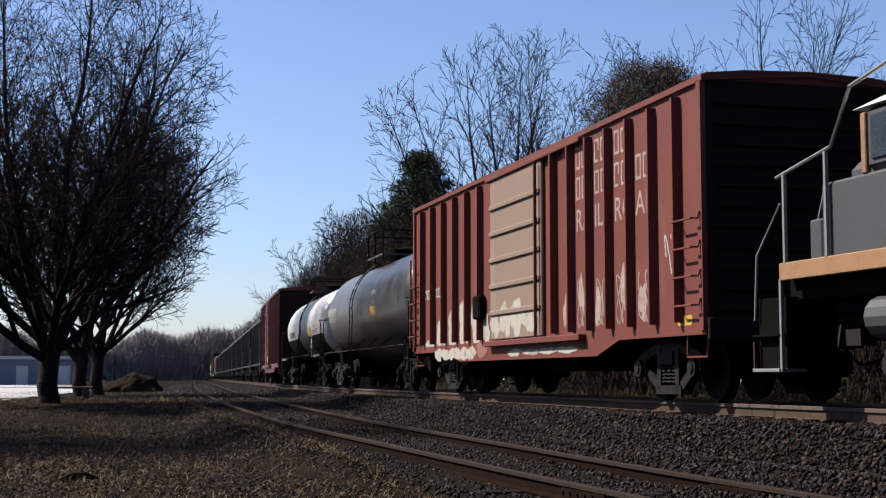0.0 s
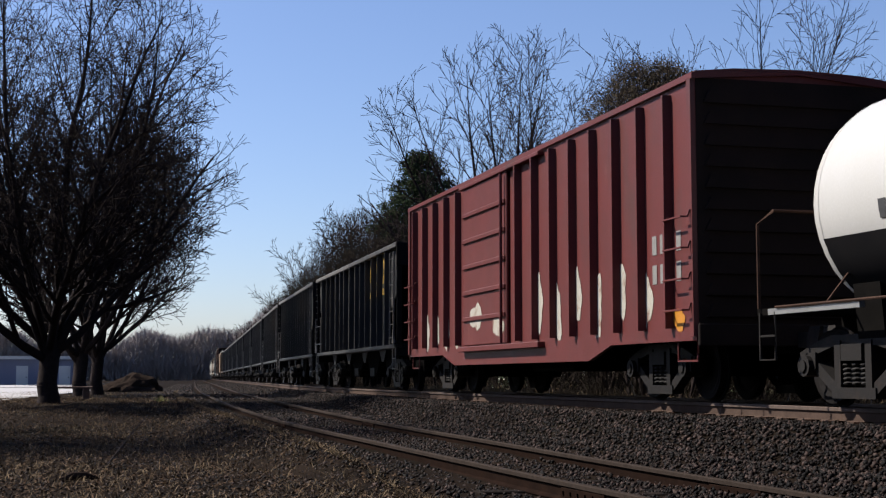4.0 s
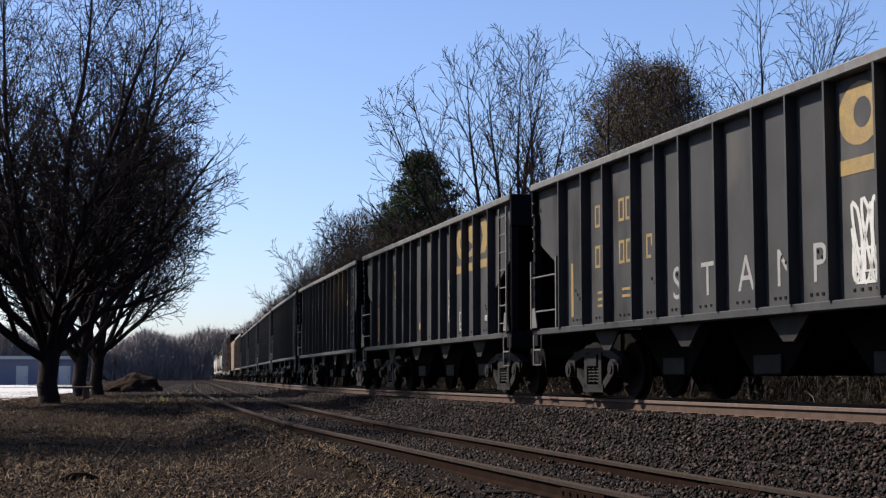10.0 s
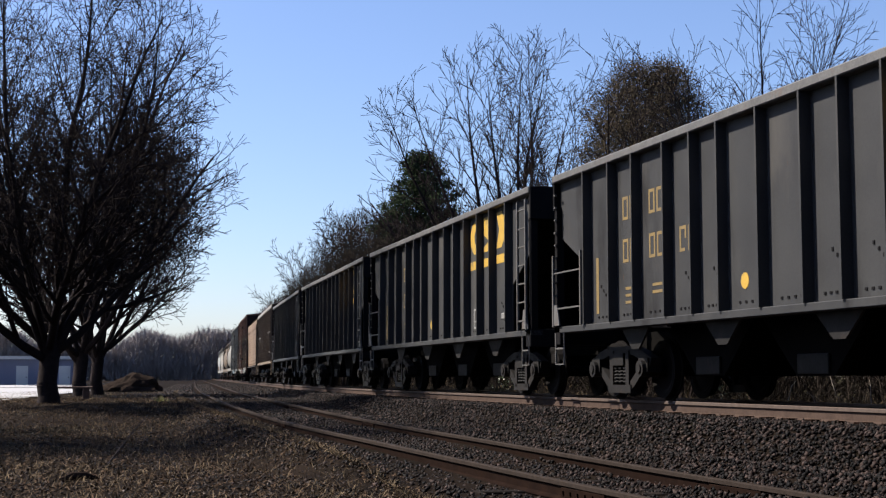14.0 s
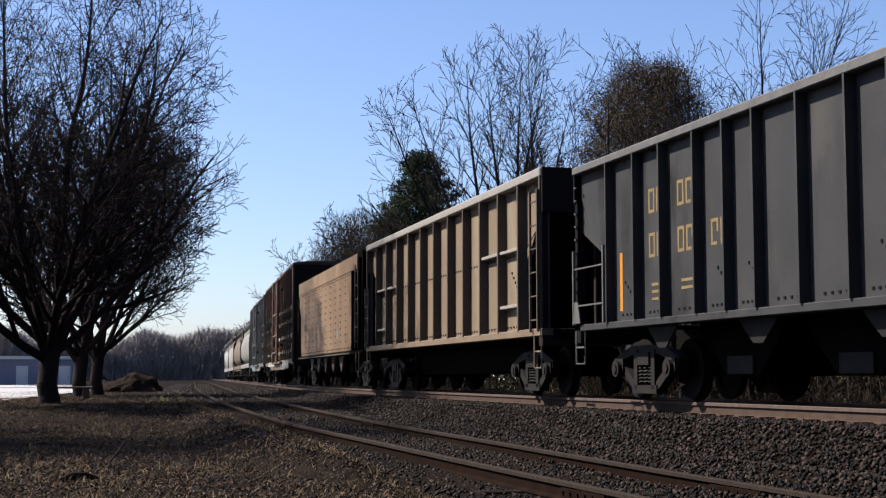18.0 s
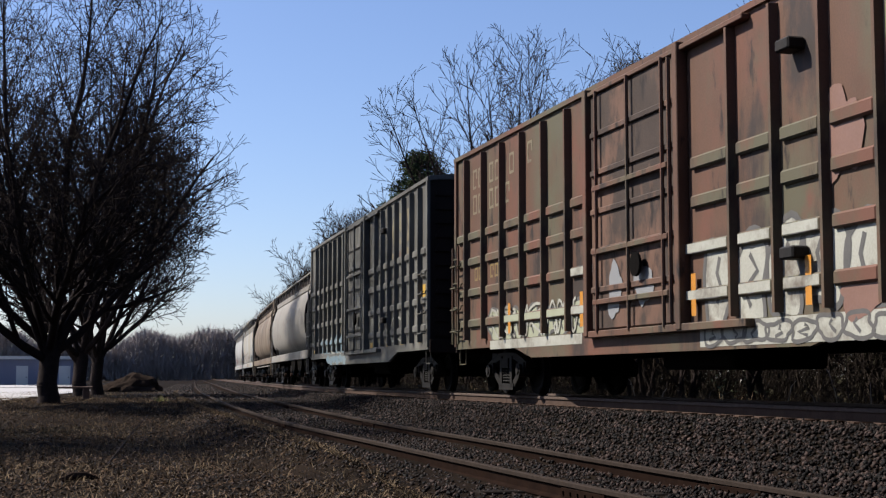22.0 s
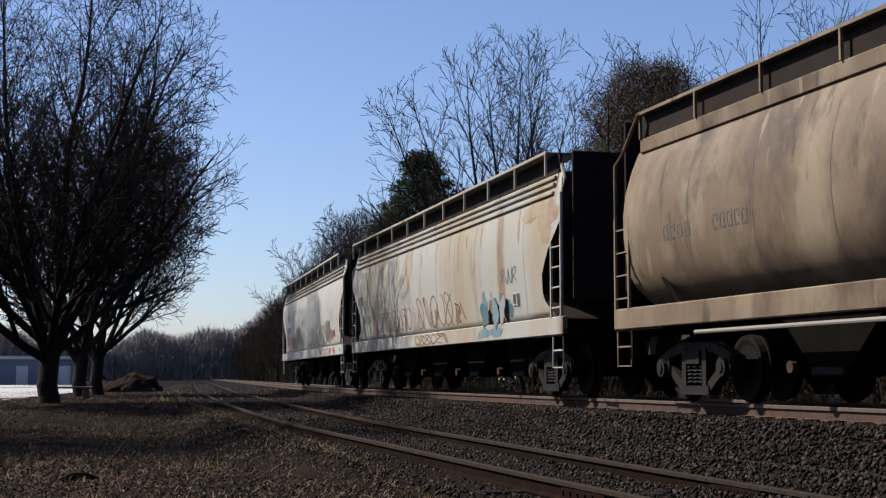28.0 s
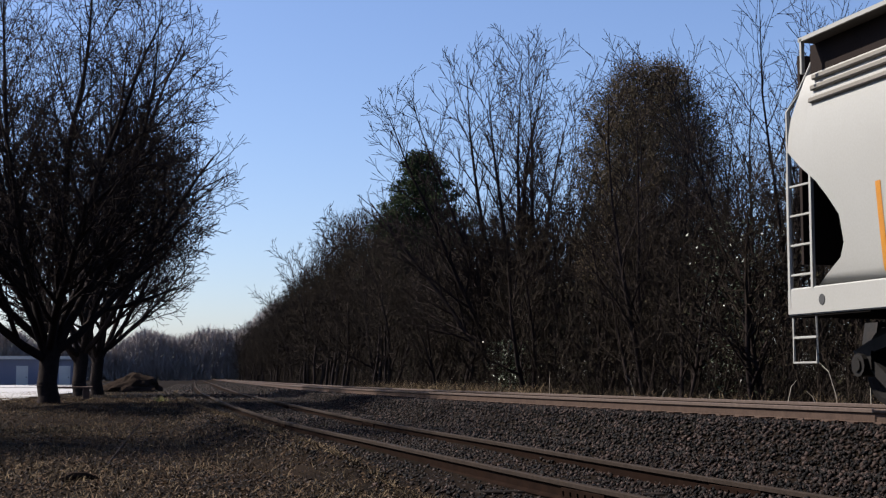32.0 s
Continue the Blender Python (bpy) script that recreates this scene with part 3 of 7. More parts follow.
# ---- trees ----
def grow(rg, stems, levels, inside=None):
    """A branching skeleton. stems: (base, direction, length, radius). levels: (spacing, length, spread, pieces, bend, lift).
    A branch ends where inside(point) is no longer true."""
    out = []

    def branch(p, d, length, r, lv, rend):
        pieces, bend, lift = levels[lv][3:6] if lv < len(levels) else (2, 0.05, 0.03)
        nodes = [(p, d, r)]
        step = length / pieces
        for i in range(pieces):
            d = (d + Vector((rg.gauss(0, bend), rg.gauss(0, bend), rg.gauss(0, bend) + lift))).normalized()
            q = p + d * step
            if inside and not inside(q):
                break
            r2 = r + (rend - r) * ((i + 1) / pieces) ** 1.25
            out.append((p, q, nodes[-1][2], r2))
            p = q
            nodes.append((p, d, r2))
        pieces = len(nodes) - 1
        if lv >= len(levels) or not pieces:
            return
        length = step * pieces
        spacing, child, spread = levels[lv][:3]
        kids = max(2, int(length * 0.85 / spacing))
        spin = rg.uniform(0, math.tau)
        for k in range(kids):
            f = 0.15 + 0.85 * (k + rg.random() * 0.8) / kids
            i = min(int(f * pieces), pieces - 1)
            a, b = nodes[i], nodes[i + 1]
            pp = a[0].lerp(b[0], min(f * pieces - i, 1))
            dd = b[1]
            spin += 2.4 + rg.uniform(-0.5, 0.5)
            e = dd.cross(Vector((0.3, 0.2, 1)) if abs(dd.z) < 0.9 else Vector((1, 0.2, 0))).normalized()
            side = e * math.cos(spin) + dd.cross(e) * math.sin(spin)
            ang = spread * rg.uniform(0.7, 1.2)
            branch(pp, (dd * math.cos(ang) + side * math.sin(ang)).normalized(), min(child * rg.uniform(0.55, 1.2) * (1.15 - 0.6 * f), length * 0.7), max(b[2] * 0.62, 0.006), lv + 1, 0.005)

    for base, d, length, r in stems:
        branch(Vector(base), Vector(d).normalized(), length, r, 0, 0.008)
    return out


def wood_mesh(name, segs, material, rmin=0.006, sides=3):
    A = np.array([[*p, *q] for p, q, _, _ in segs])
    R = np.maximum(np.array([[a, b] for _, _, a, b in segs]), rmin)
    P, Q = A[:, :3], A[:, 3:]
    d = Q - P
    d /= np.linalg.norm(d, axis=1, keepdims=True) + 1e-9
    h = np.where(np.abs(d[:, 2:]) < 0.9, np.array([[0, 0, 1.0]]), np.array([[1.0, 0, 0]]))
    a = np.cross(d, h)
    a /= np.linalg.norm(a, axis=1, keepdims=True)
    b = np.cross(d, a)
    meshes_v, meshes_f, base = [], [], 0
    thick = R[:, 0] > 0.05
    for sel, k in ((thick, 8), (~thick, sides)):
        if not sel.any():
            continue
        an = np.arange(k) * math.tau / k
        ring = a[sel][:, None] * np.cos(an)[None, :, None] + b[sel][:, None] * np.sin(an)[None, :, None]
        ov = (d[sel] * R[sel][:, :1] * 0.3)[:, None]
        V = np.concatenate([P[sel][:, None] - ov + ring * R[sel][:, :1, None], Q[sel][:, None] + ov + ring * R[sel][:, 1:, None]], 1)
        f = np.array([(i, (i + 1) % k, k + (i + 1) % k, k + i) for i in range(k)])
        meshes_f.append((f[None] + 2 * k * np.arange(len(V))[:, None, None] + base).reshape(-1, 4))
        meshes_v.append(V.reshape(-1, 3))
        base += V.shape[0] * V.shape[1]
    return fast_mesh(name, np.concatenate(meshes_v), np.concatenate(meshes_f), material)


def tree(name, x, y, z, stems, levels, material, label, category, seed, group="", rmin=0.006, thick=0.05, bole=None, inside=None):
    """A bare tree: the heavy wood is the trunk, the fine wood the crown."""
    rg = random.Random(seed)
    segs = grow(rg, stems, levels, inside)
    if bole:
        h0, r0 = bole
        pts = [Vector((0.04 * math.sin(k * 2.1), 0.03 * math.cos(k * 1.7), -0.3 + (h0 + 0.3) * k / 5)) for k in range(6)]
        rr = [r0 * q for q in (1.35, 1.08, 0.98, 0.95, 1.0, 1.12)]
        segs += [(pts[k], pts[k + 1], rr[k], rr[k + 1]) for k in range(5)]
    t = thing(name, label, category, group, m=pose(x, y, z))
    big = [s for s in segs if s[2] > thick]
    fine = [s for s in segs if s[2] <= thick]
    put("trunk", wood_mesh("trunk", big, material), t)
    put("crown", wood_mesh("crown", fine, material, rmin), t)
    return t


def pear_stems(rg, n, r, reach, h0=1.7):
    """Limbs that leave the bole at its fork and higher, from upright to spreading."""
    out = []
    for i in range(n):
        a = i * 2.4 + rg.uniform(-0.3, 0.3)
        lean = 0.08 + 1.15 * ((i + 0.3) / n) ** 0.9
        out.append(((0.08 * math.cos(a), 0.08 * math.sin(a), h0 - 0.55 + 0.5 * rg.random()), (math.cos(a) * math.sin(lean), math.sin(a) * math.sin(lean), math.cos(lean)), rg.uniform(0.9, 1.08) * reach * (12.6 - 5.2 * lean), r * rg.uniform(0.36, 0.5)))
    return out


PEAR = [(0.42, 4.2, 0.62, 10, 0.06, 0.05), (0.4, 2.0, 0.7, 6, 0.08, 0.05), (0.27, 0.95, 0.8, 4, 0.1, 0.04), (0.2, 0.42, 0.85, 2, 0.1, 0.03)]


def pear_crown(k):
    """The rounded outline of a pear tree's crown, with a ragged edge; k is its size."""
    def inside(p):
        a = math.atan2(p.y, p.x)
        rag = 1 + 0.07 * math.sin(3 * a + p.z * 1.3) + 0.06 * math.sin(7 * a - p.z * 2.1)
        return math.hypot(p.x, p.y) < k * rag * float(np.interp(p.z / k, (1.2, 2.0, 3.2, 5.0, 7.6, 9.0, 11.0, 12.5, 14.0), (1.7, 3.2, 4.2, 4.9, 5.7, 5.3, 4.7, 3.2, 0.2)))
    return inside


for i, (x, y, r, n, reach) in enumerate(((0.3, 40.4, 0.27, 13, 1.0), (1.5, 53.0, 0.25, 8, 0.88), (2.3, 58.4, 0.24, 9, 0.9), (-5.2, 29.5, 0.26, 9, 0.98))):
    rp = random.Random(40 + i)
    tree("ornamental_pear_tree", x, y, -0.36, pear_stems(rp, n, r, 1.1 * reach), PEAR, BARK, "bare winter pear tree with dense upright dark branches on the lawn", "tree", 50 + i, "trees on the lawn", rmin=0.000195 * y, bole=(1.75, r), inside=pear_crown(reach))


def at_lat(px_s, lat):
    x, y, _ = line(px_s, lat)
    return x, y


def multi(rg, n, h, r, lean):
    out = []
    for i in range(n):
        a = rg.uniform(0, math.tau)
        l = rg.uniform(0.03, lean)
        out.append(((0.25 * math.cos(a) * n / 3, 0.25 * math.sin(a) * n / 3, -0.4), (math.cos(a) * math.sin(l), math.sin(a) * math.sin(l), math.cos(l)), h * rg.uniform(0.62, 0.8), r * rg.uniform(0.7, 1.0)))
    return out


WILD = [(0.5, 2.8, 0.62, 9, 0.055, 0.02), (0.3, 1.15, 0.68, 5, 0.075, 0.03), (0.22, 0.46, 0.72, 2, 0.08, 0.03)]


def wild_tree(s, lat, h, r, n, seed, label, levels=WILD, lean=0.25, name="bare_tree", z=-0.35, material=None):
    x, y = at_lat(s, lat)
    rp = random.Random(seed)
    return tree(name, x, y, z, multi(rp, n, h * 1.25, r, lean), levels, material or BARK, label, "tree", seed, "trees of the wood", rmin=0.0002 * s)


# the spreading bare tree: stems fan out to both sides
def fan_crown(p):
    """The outline of the spreading tree, across the line of its stems."""
    w = 0.944 * p.x - 0.33 * p.y
    return p.z < 0.25 * math.sin(w * 4.1) + float(np.interp(w, (-6.9, -6.5, -5.2, -3.8, -1.2, 1.5, 4.5, 6.0), (9.4, 11.0, 12.2, 13.4, 15.0, 15.0, 14.2, 12.0))) and w > -6.9


x, y = at_lat(54, 17)
FAN = ((-6.7, 10.9, 0.5), (-5.4, 11.6, -0.5), (-4.2, 12.3, 0.6), (-3.1, 13.0, 0.3), (-2.0, 12.8, -0.8), (-1.1, 13.9, 0.2), (-0.3, 13.6, 0.9), (0.8, 13.4, -0.3), (1.6, 12.4, 0.8), (2.5, 13.1, -0.6), (3.9, 12.9, 0.4), (5.0, 11.8, -0.2))
tree("bare_tree", x, y, -0.4, [((0.1 * (k - 5), 0.1 * dy, -0.3), (0.95 * dx * 0.94 + 0.33 * dy, dy - 0.95 * dx * 0.33, hh), math.hypot(dx, hh) * 1.02, 0.15 - 0.007 * abs(k - 5)) for k, (dx, hh, dy) in enumerate(FAN)],
     [(0.5, 3.4, 0.58, 10, 0.045, 0.0), (0.33, 1.45, 0.6, 5, 0.06, 0.03), (0.2, 0.62, 0.65, 3, 0.06, 0.035)], BARK, "tall bare tree with wide-spreading stems beside the track", "tree", 71, "trees of the wood", rmin=0.0105, inside=fan_crown)
wild_tree(51, 18.5, 11.8, 0.09, 4, 72, "slender bare tree with many upright stems", lean=0.2)
wild_tree(36, 15.8, 9.0, 0.1, 3, 74, "bare leaning tree at the edge of the wood", lean=0.35)
wild_tree(35, 18.5, 10.6, 0.09, 5, 75, "tall bare tree at the edge of the wood", lean=0.26)
wild_tree(31.5, 18.0, 10.9, 0.1, 5, 76, "tall bare tree with a broad top", lean=0.24)
wild_tree(28, 17.6, 8.3, 0.08, 3, 77, "bare tree wound with ivy at the edge of the wood", lean=0.25)
wild_tree(25, 18.5, 8.0, 0.08, 4, 78, "bare tree in the thicket", lean=0.25)
wild_tree(41, 18.0, 11.0, 0.08, 4, 79, "bare tree in front of the evergreen", lean=0.26)


def leaves(name, P, leaf, slim, material, rg):
    """Many small leaves, one at each place of P."""
    n = len(P)
    a = rg.normal(size=(n, 3))
    a /= np.linalg.norm(a, axis=1, keepdims=True)
    b = np.cross(a, rg.normal(size=(n, 3)))
    b /= np.linalg.norm(b, axis=1, keepdims=True)
    L = rg.uniform(leaf * 0.6, leaf * 1.3, (n, 1))
    W = L * slim
    V = np.stack([P - a * L * 0.5, P + b * W * 0.5, P + a * L * 0.5, P - b * W * 0.5], 1).reshape(-1, 3)
    return fast_mesh(name, V, np.arange(len(V)).reshape(-1, 4), material)


def evergreen(name, s, lat, h, width, bare, material, label, seed, round_top, n=120, per=220, leaf=0.16):
    """Boughs that leave the trunk, each with tufts of leaves on its outer part."""
    x, y = at_lat(s, lat)
    rg, rp = np.random.default_rng(seed), random.Random(seed)
    t = thing(name, label, "tree", "trees of the wood", m=pose(x, y, -0.4))
    bm = tube(bmesh.new(), [(0, 0, -0.3), (0.1, 0, h * 0.4), (0, 0.1, h * 0.75), (0.05, 0, h * 0.96)], [0.2, 0.16, 0.1, 0.03], 8)
    part("trunk", bm, BARK, t)
    P = []
    for i in range(n):
        f = (i + rp.random()) / n
        zz = h * (bare + (1 - bare) * f)
        if round_top:
            w = width * math.sqrt(max(0.03, 1 - abs((f - 0.42) / 0.6) ** 2.3))
        else:
            w = width * (max(0.0, 1 - f) ** 0.55 * min(1, 0.6 + 1.8 * f) + 0.03)
        a, w = i * 2.4 + rp.uniform(-0.4, 0.4), w * rp.uniform(0.72, 1.06)
        lift = (0.02 if round_top else 0.16) * w
        tip = np.array([w * math.cos(a), w * math.sin(a), zz + lift])
        foot = np.array([0, 0, zz - (0.35 if round_top else 0.1) * w])
        if i % 5 == 0:
            part("limb", tube(bmesh.new(), [tuple(foot), tuple(foot * 0.45 + tip * 0.55 - np.array([0, 0, 0.05 * w])), tuple(tip)], [0.05, 0.03, 0.012], 4), BARK, t)
        k = int(per * (0.3 + w / width))
        u = rg.random((k, 1)) ** (0.45 if round_top else 0.65)
        spread = (0.24 if round_top else 0.13) * width * (0.25 + 0.75 * np.sin(u * 2.6))
        P.append(foot + (tip - foot) * u + rg.normal(size=(k, 3)) * spread * np.array([0.5, 0.5, 0.36]))
    P = np.concatenate(P)
    put("crown", leaves("crown", P, leaf, 0.4, material, rg), t)
    return t


evergreen("pine_tree", 101, 20.5, 17.0, 5.3, 0.35, PINE, "dark green pine tree with a ragged pointed top", 81, False, 70, 1300, 0.19)
evergreen("cedar_tree", 48.5, 20.5, 12.2, 2.9, 0.25, CEDAR, "round-topped dark evergreen behind bare branches", 82, True, 260, 800, 0.085)
evergreen("pine_tree", 128, 22, 15.5, 3.0, 0.3, PINE, "dark pine tree in the wood", 83, False, 50, 560, 0.26)

# the wood behind: a few kinds of bare tree, repeated
kinds = []
for i, (h, r, n) in enumerate(((8.0, 0.12, 2), (8.0, 0.13, 2), (8.0, 0.1, 3))):
    rp = random.Random(90 + i)
    segs = grow(rp, multi(rp, n, 10, r, 0.3), [(0.42, 2.6, 0.75, 7, 0.07, 0.03), (0.26, 1.1, 0.75, 4, 0.08, 0.03), (0.26, 0.5, 0.75, 2, 0.08, 0.03)])
    top = max(q[1].z for q in segs) / 8.0
    segs = [(a / top, b / top, c, d) for a, b, c, d in segs]
    kinds.append((wood_mesh("trunk", [q for q in segs if q[2] > 0.04], BARK), wood_mesh("crown", [q for q in segs if q[2] <= 0.04], BARKG, 0.013)))


def wood_height(s, lat):
    return float(np.interp(s, (15, 30, 45, 60, 75, 95, 120, 140, 155, 200, 330), (6.5, 7.8, 8.2, 8.0, 9.6, 13.0, 16.5, 17.0, 14.5, 13.5, 13.5))) * (0.88 + 0.012 * (lat - 15))


rp = random.Random(99)
spots = []
for row, lat0 in enumerate((15.5, 18.5, 22.0, 27.0, 33.0)):
    s = 14 + row
    while s < 330:
        spots.append((s + rp.uniform(-1, 1), lat0 + rp.uniform(-1.2, 1.2)))
        s += (2.4 + 0.4 * row) * (1 + s / 90)
for s, lat in spots:
    x, y, a = line(s, lat)
    h = wood_height(s, lat) * rp.uniform(0.72, 1.04) / 8.0
    tr = thing("bare_tree", "bare brown tree standing in the wood behind the track", "tree", "trees of the wood", m=Matrix.LocRotScale((x, y, -0.45), Euler((0, 0, rp.uniform(0, 6.28))), (h ** 0.8, h ** 0.8, h)))
    k = kinds[rp.randrange(3)]
    put("trunk", k[0], tr)
    put("crown", k[1], tr)


def spots_thicket(rg, n):
    S = 14 + 200 * rg.random(n) ** 2.0
    T = 14.6 + rg.gamma(1.6, 3.2, n)
    h = np.interp(S, (15, 45, 75, 95, 140, 160, 260), (6.0, 6.3, 7.2, 9.5, 13, 12, 12))
    return lay(S, T, h * rg.random(n) ** 1.7 * np.clip((T - 14.0) / 2.5, 0.2, 1))


blades("thicket", 230000, spots_thicket, (0.3, 1.1), (0.003, 0.011), (0.0, 1.3), BARKG, "dense brown thicket of twigs and vines along the track", "thicket", 11)


def spots_far_thicket(rg, n):
    S = 92 + 130 * rg.random(n) ** 1.2
    T = 15.0 + rg.gamma(1.6, 4.0, n)
    h = np.interp(S, (92, 110, 130, 142, 160, 260), (10.5, 13.5, 15.5, 15.5, 13, 12.5))
    return lay(S, T, h * rg.random(n) ** 1.2 * np.clip((T - 13.5) / 3.0, 0.3, 1))


blades("far_thicket", 100000, spots_far_thicket, (0.5, 1.6), (0.007, 0.02), (0.0, 1.1), BARKG, "dense brown mass of twigs in the far wood", "thicket", 17)


def spots_end_thicket(rg, n):
    S = 165 + 260 * rg.random(n)
    T = 15.4 + rg.gamma(1.6, 3.0, n)
    return lay(S, T, (10.4 + 1.6 * np.sin(S * 0.23) * np.sin(S * 0.61)) * rg.random(n) ** 1.25 * np.clip((T - 13.5) / 3.0, 0.3, 1))


blades("end_thicket", 70000, spots_end_thicket, (0.8, 2.4), (0.02, 0.06), (0.0, 1.0), BARKG, "brown wood that runs on along the far track", "thicket", 18)


def spots_under(rg, n):
    S = 14 + 190 * rg.random(n) ** 1.8
    T = 15.2 + rg.gamma(2.0, 2.6, n)
    return lay(S, T, np.interp(S, (15, 60, 150), (3.2, 4.5, 8.0)) * rg.random(n) ** 1.4)


blades("undergrowth", 90000, spots_under, (0.08, 0.2), (0.015, 0.05), (0.2, 1.5), UNDERLEAF, "dark undergrowth of leaves among the trees", "undergrowth", 12)


def spots_ivy(rg, n):
    S = np.concatenate([rg.normal(30.5, 0.7, n // 2), rg.normal(49, 0.5, n - n // 2)])
    T = np.concatenate([rg.normal(15.6, 0.4, n // 2), rg.normal(15.3, 0.4, n - n // 2)])
    return lay(S, T, np.concatenate([0.3 + 4.2 * rg.random(n // 2), 2.0 * rg.random(n - n // 2)]))


blades("ivy", 2600, spots_ivy, (0.05, 0.1), (0.015, 0.03), (0.3, 1.5), IVY, "glossy green ivy climbing at the edge of the wood", "ivy", 13)


# the distant wood across the end of the view
def spots_distance(rg, n):
    u = rg.random(n)
    X = -150 + 260 * u
    Y = 330 + 8 * rg.random(n) + 0.1 * X
    H = 8.2 + 2.4 * np.sin(u * 31) * np.sin(u * 77) + np.interp(X, (25, 40, 50, 60), (0.3, 2.6, 7.0, 10.5))
    return np.stack([X, Y, -0.5 + H * rg.random(n) ** 1.1], -1)


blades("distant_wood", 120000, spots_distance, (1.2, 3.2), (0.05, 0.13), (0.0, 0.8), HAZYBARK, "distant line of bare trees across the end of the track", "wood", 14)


# Two woods added out of view; the one behind cuts sky light on near faces.
def spots_behind(rg, n):
    X = rg.uniform(-80, 60, n)
    X = np.where(np.abs(X - 9.5) < 4.2, X + 9 * np.sign(X - 9.5), X)
    Y = -9 - 16 * rg.random(n) - 0.12 * np.abs(X)
    return np.stack([X, Y, -0.6 + 19 * rg.random(n) * (0.8 + 0.2 * np.sin(X * 0.7))], -1)


def spots_right(rg, n):
    S = rg.uniform(-70, 16, n)
    return lay(S, 15.5 + rg.gamma(1.6, 3.0, n), 9 * rg.random(n) ** 1.3)


blades("wood_behind", 26000, spots_behind, (2.0, 4.0), (0.2, 0.5), (0.0, 1.0), BARK, "unseen bare wood added behind the lawn to block sky light", "wood", 15)
blades("wood_beside", 16000, spots_right, (1.0, 3.0), (0.06, 0.2), (0.0, 1.0), BARK, "unseen bare wood added on along the main track", "wood", 16)

# ---- the building, its yard, and small things on the lawn ----
shed = thing("metal_building", "low blue-grey metal building with white roof trim", "building", m=pose(-12.0, 150, -0.62))
bmw = bmesh.new()
prism(bmw, [(-26, 0), (15.4, 0), (15.4, 2.85), (-26, 2.85)], -6, 6)
part("wall", bmw, SIDING, shed)
rib_me = mesh_of("siding_rib", box(-0.03, 0.03, -6.05, -5.995, 0.1, 2.8), SIDING)
for i in range(84):
    put("siding_rib", rib_me, shed, pose(-25.6 + i * 0.49, 0, 0))
part("roof", prism(bmesh.new(), [(-6.3, 3.0), (6.3, 3.0), (0, 3.12)], -26.3, 15.6, "x"), TRIMW, shed, "white metal roof")
part("fascia", box(-26.3, 15.6, -6.35, -6.05, 2.75, 3.05), TRIMW, shed, "white fascia board")
for dx in (10.6, 14.6):
    d = part("door", box(dx - 0.55, dx + 0.55, -6.1, -6.0, 0, 2.1), TRIMW, shed, "white door")
    put("door_handle", mesh_of("door_handle", box(dx + 0.35, dx + 0.45, -6.16, -6.1, 0.95, 1.05), STEEL), d)
ybm = bmesh.new()
low = [ybm.verts.new((px, py, -0.9)) for px, py in ((-60, 41), (-8, 40.5), (-1.3, 42.5), (2.9, 79), (3.2, 138), (-60, 138))]
high = [ybm.verts.new((v.co.x, v.co.y, -0.345)) for v in low]
ybm.faces.new(low[::-1])
ybm.faces.new(high)
for k in range(6):
    ybm.faces.new((low[k], low[(k + 1) % 6], high[(k + 1) % 6], high[k]))
yard = new("yard", mesh_of("yard", ybm, CONCRETE))
tagged(yard, "pale sunlit concrete yard before the metal building", "pavement", kind="structure")
hyd = thing("fire_hydrant", "faded red fire hydrant near the metal building", "hydrant", m=pose(-3.9, 100, -0.37))
part("barrel", tube(bmesh.new(), [(0, 0, 0), (0, 0, 0.1), (0, 0, 0.12), (0, 0, 0.65), (0, 0, 0.7), (0, 0, 0.85), (0, 0, 0.95)], [0.22, 0.22, 0.15, 0.15, 0.19, 0.15, 0.04], 12), HYDRANT, hyd)
part("nozzle", tube(bmesh.new(), [(-0.28, 0, 0.55), (0.28, 0, 0.55)], 0.08, 10), HYDRANT, hyd)
bench = thing("bench", "old low wooden bench under the pear trees", "bench", m=pose(0.95, 46.0, -0.36))
part("seat", box(-0.75, 0.75, -0.18, 0.18, 0.36, 0.42, 0.01), BENCH, bench)
for lx in (-0.55, 0.55):
    part("leg", box(lx - 0.1, lx + 0.1, -0.15, 0.15, 0, 0.36, 0.01), BENCH, bench)
# heap of soil
pile_bm = bmesh.new()
bmesh.ops.create_icosphere(pile_bm, subdivisions=4, radius=1)
for v in pile_bm.verts:
    q = v.co.copy()
    k = 1 + 0.28 * noise.noise(q * 1.7) + 0.12 * noise.noise(q * 5)
    v.co = Vector((q.x * 1.5 * k, q.y * 1.3 * k, max(q.z, -0.1) * 0.95 * k * (1 - 0.35 * abs(q.x))))
pile = new("dirt_mound", mesh_of("dirt_mound", pile_bm, DIRT))
pile.matrix_basis = pose(4.7, 72, -0.38)
tagged(pile, "dark heap of soil and brush beside the siding", "dirt mound")
# a fallen dark branch and a leaning stick on the lawn
br = new("fallen_branch", mesh_of("fallen_branch", tube(bmesh.new(), [(-0.45, 0, 0.03), (-0.15, 0.05, 0.08), (0.15, 0, 0.09), (0.5, 0.08, 0.03)], [0.04, 0.07, 0.06, 0.03], 7), DIRT))
br.matrix_basis = pose(0.5, 17.2, -0.88, 0, 0, 15) @ Matrix.Diagonal((0.5, 0.6, 0.8, 1))
tagged(br, "short dark rotten branch lying on the lawn", "branch")
wire = new("old_cable", mesh_of("old_cable", tube(bmesh.new(), [(0.9, 19.0, -0.80), (1.5, 23.5, -0.55), (2.1, 28.5, -0.42)], 0.011, 5), BARK))
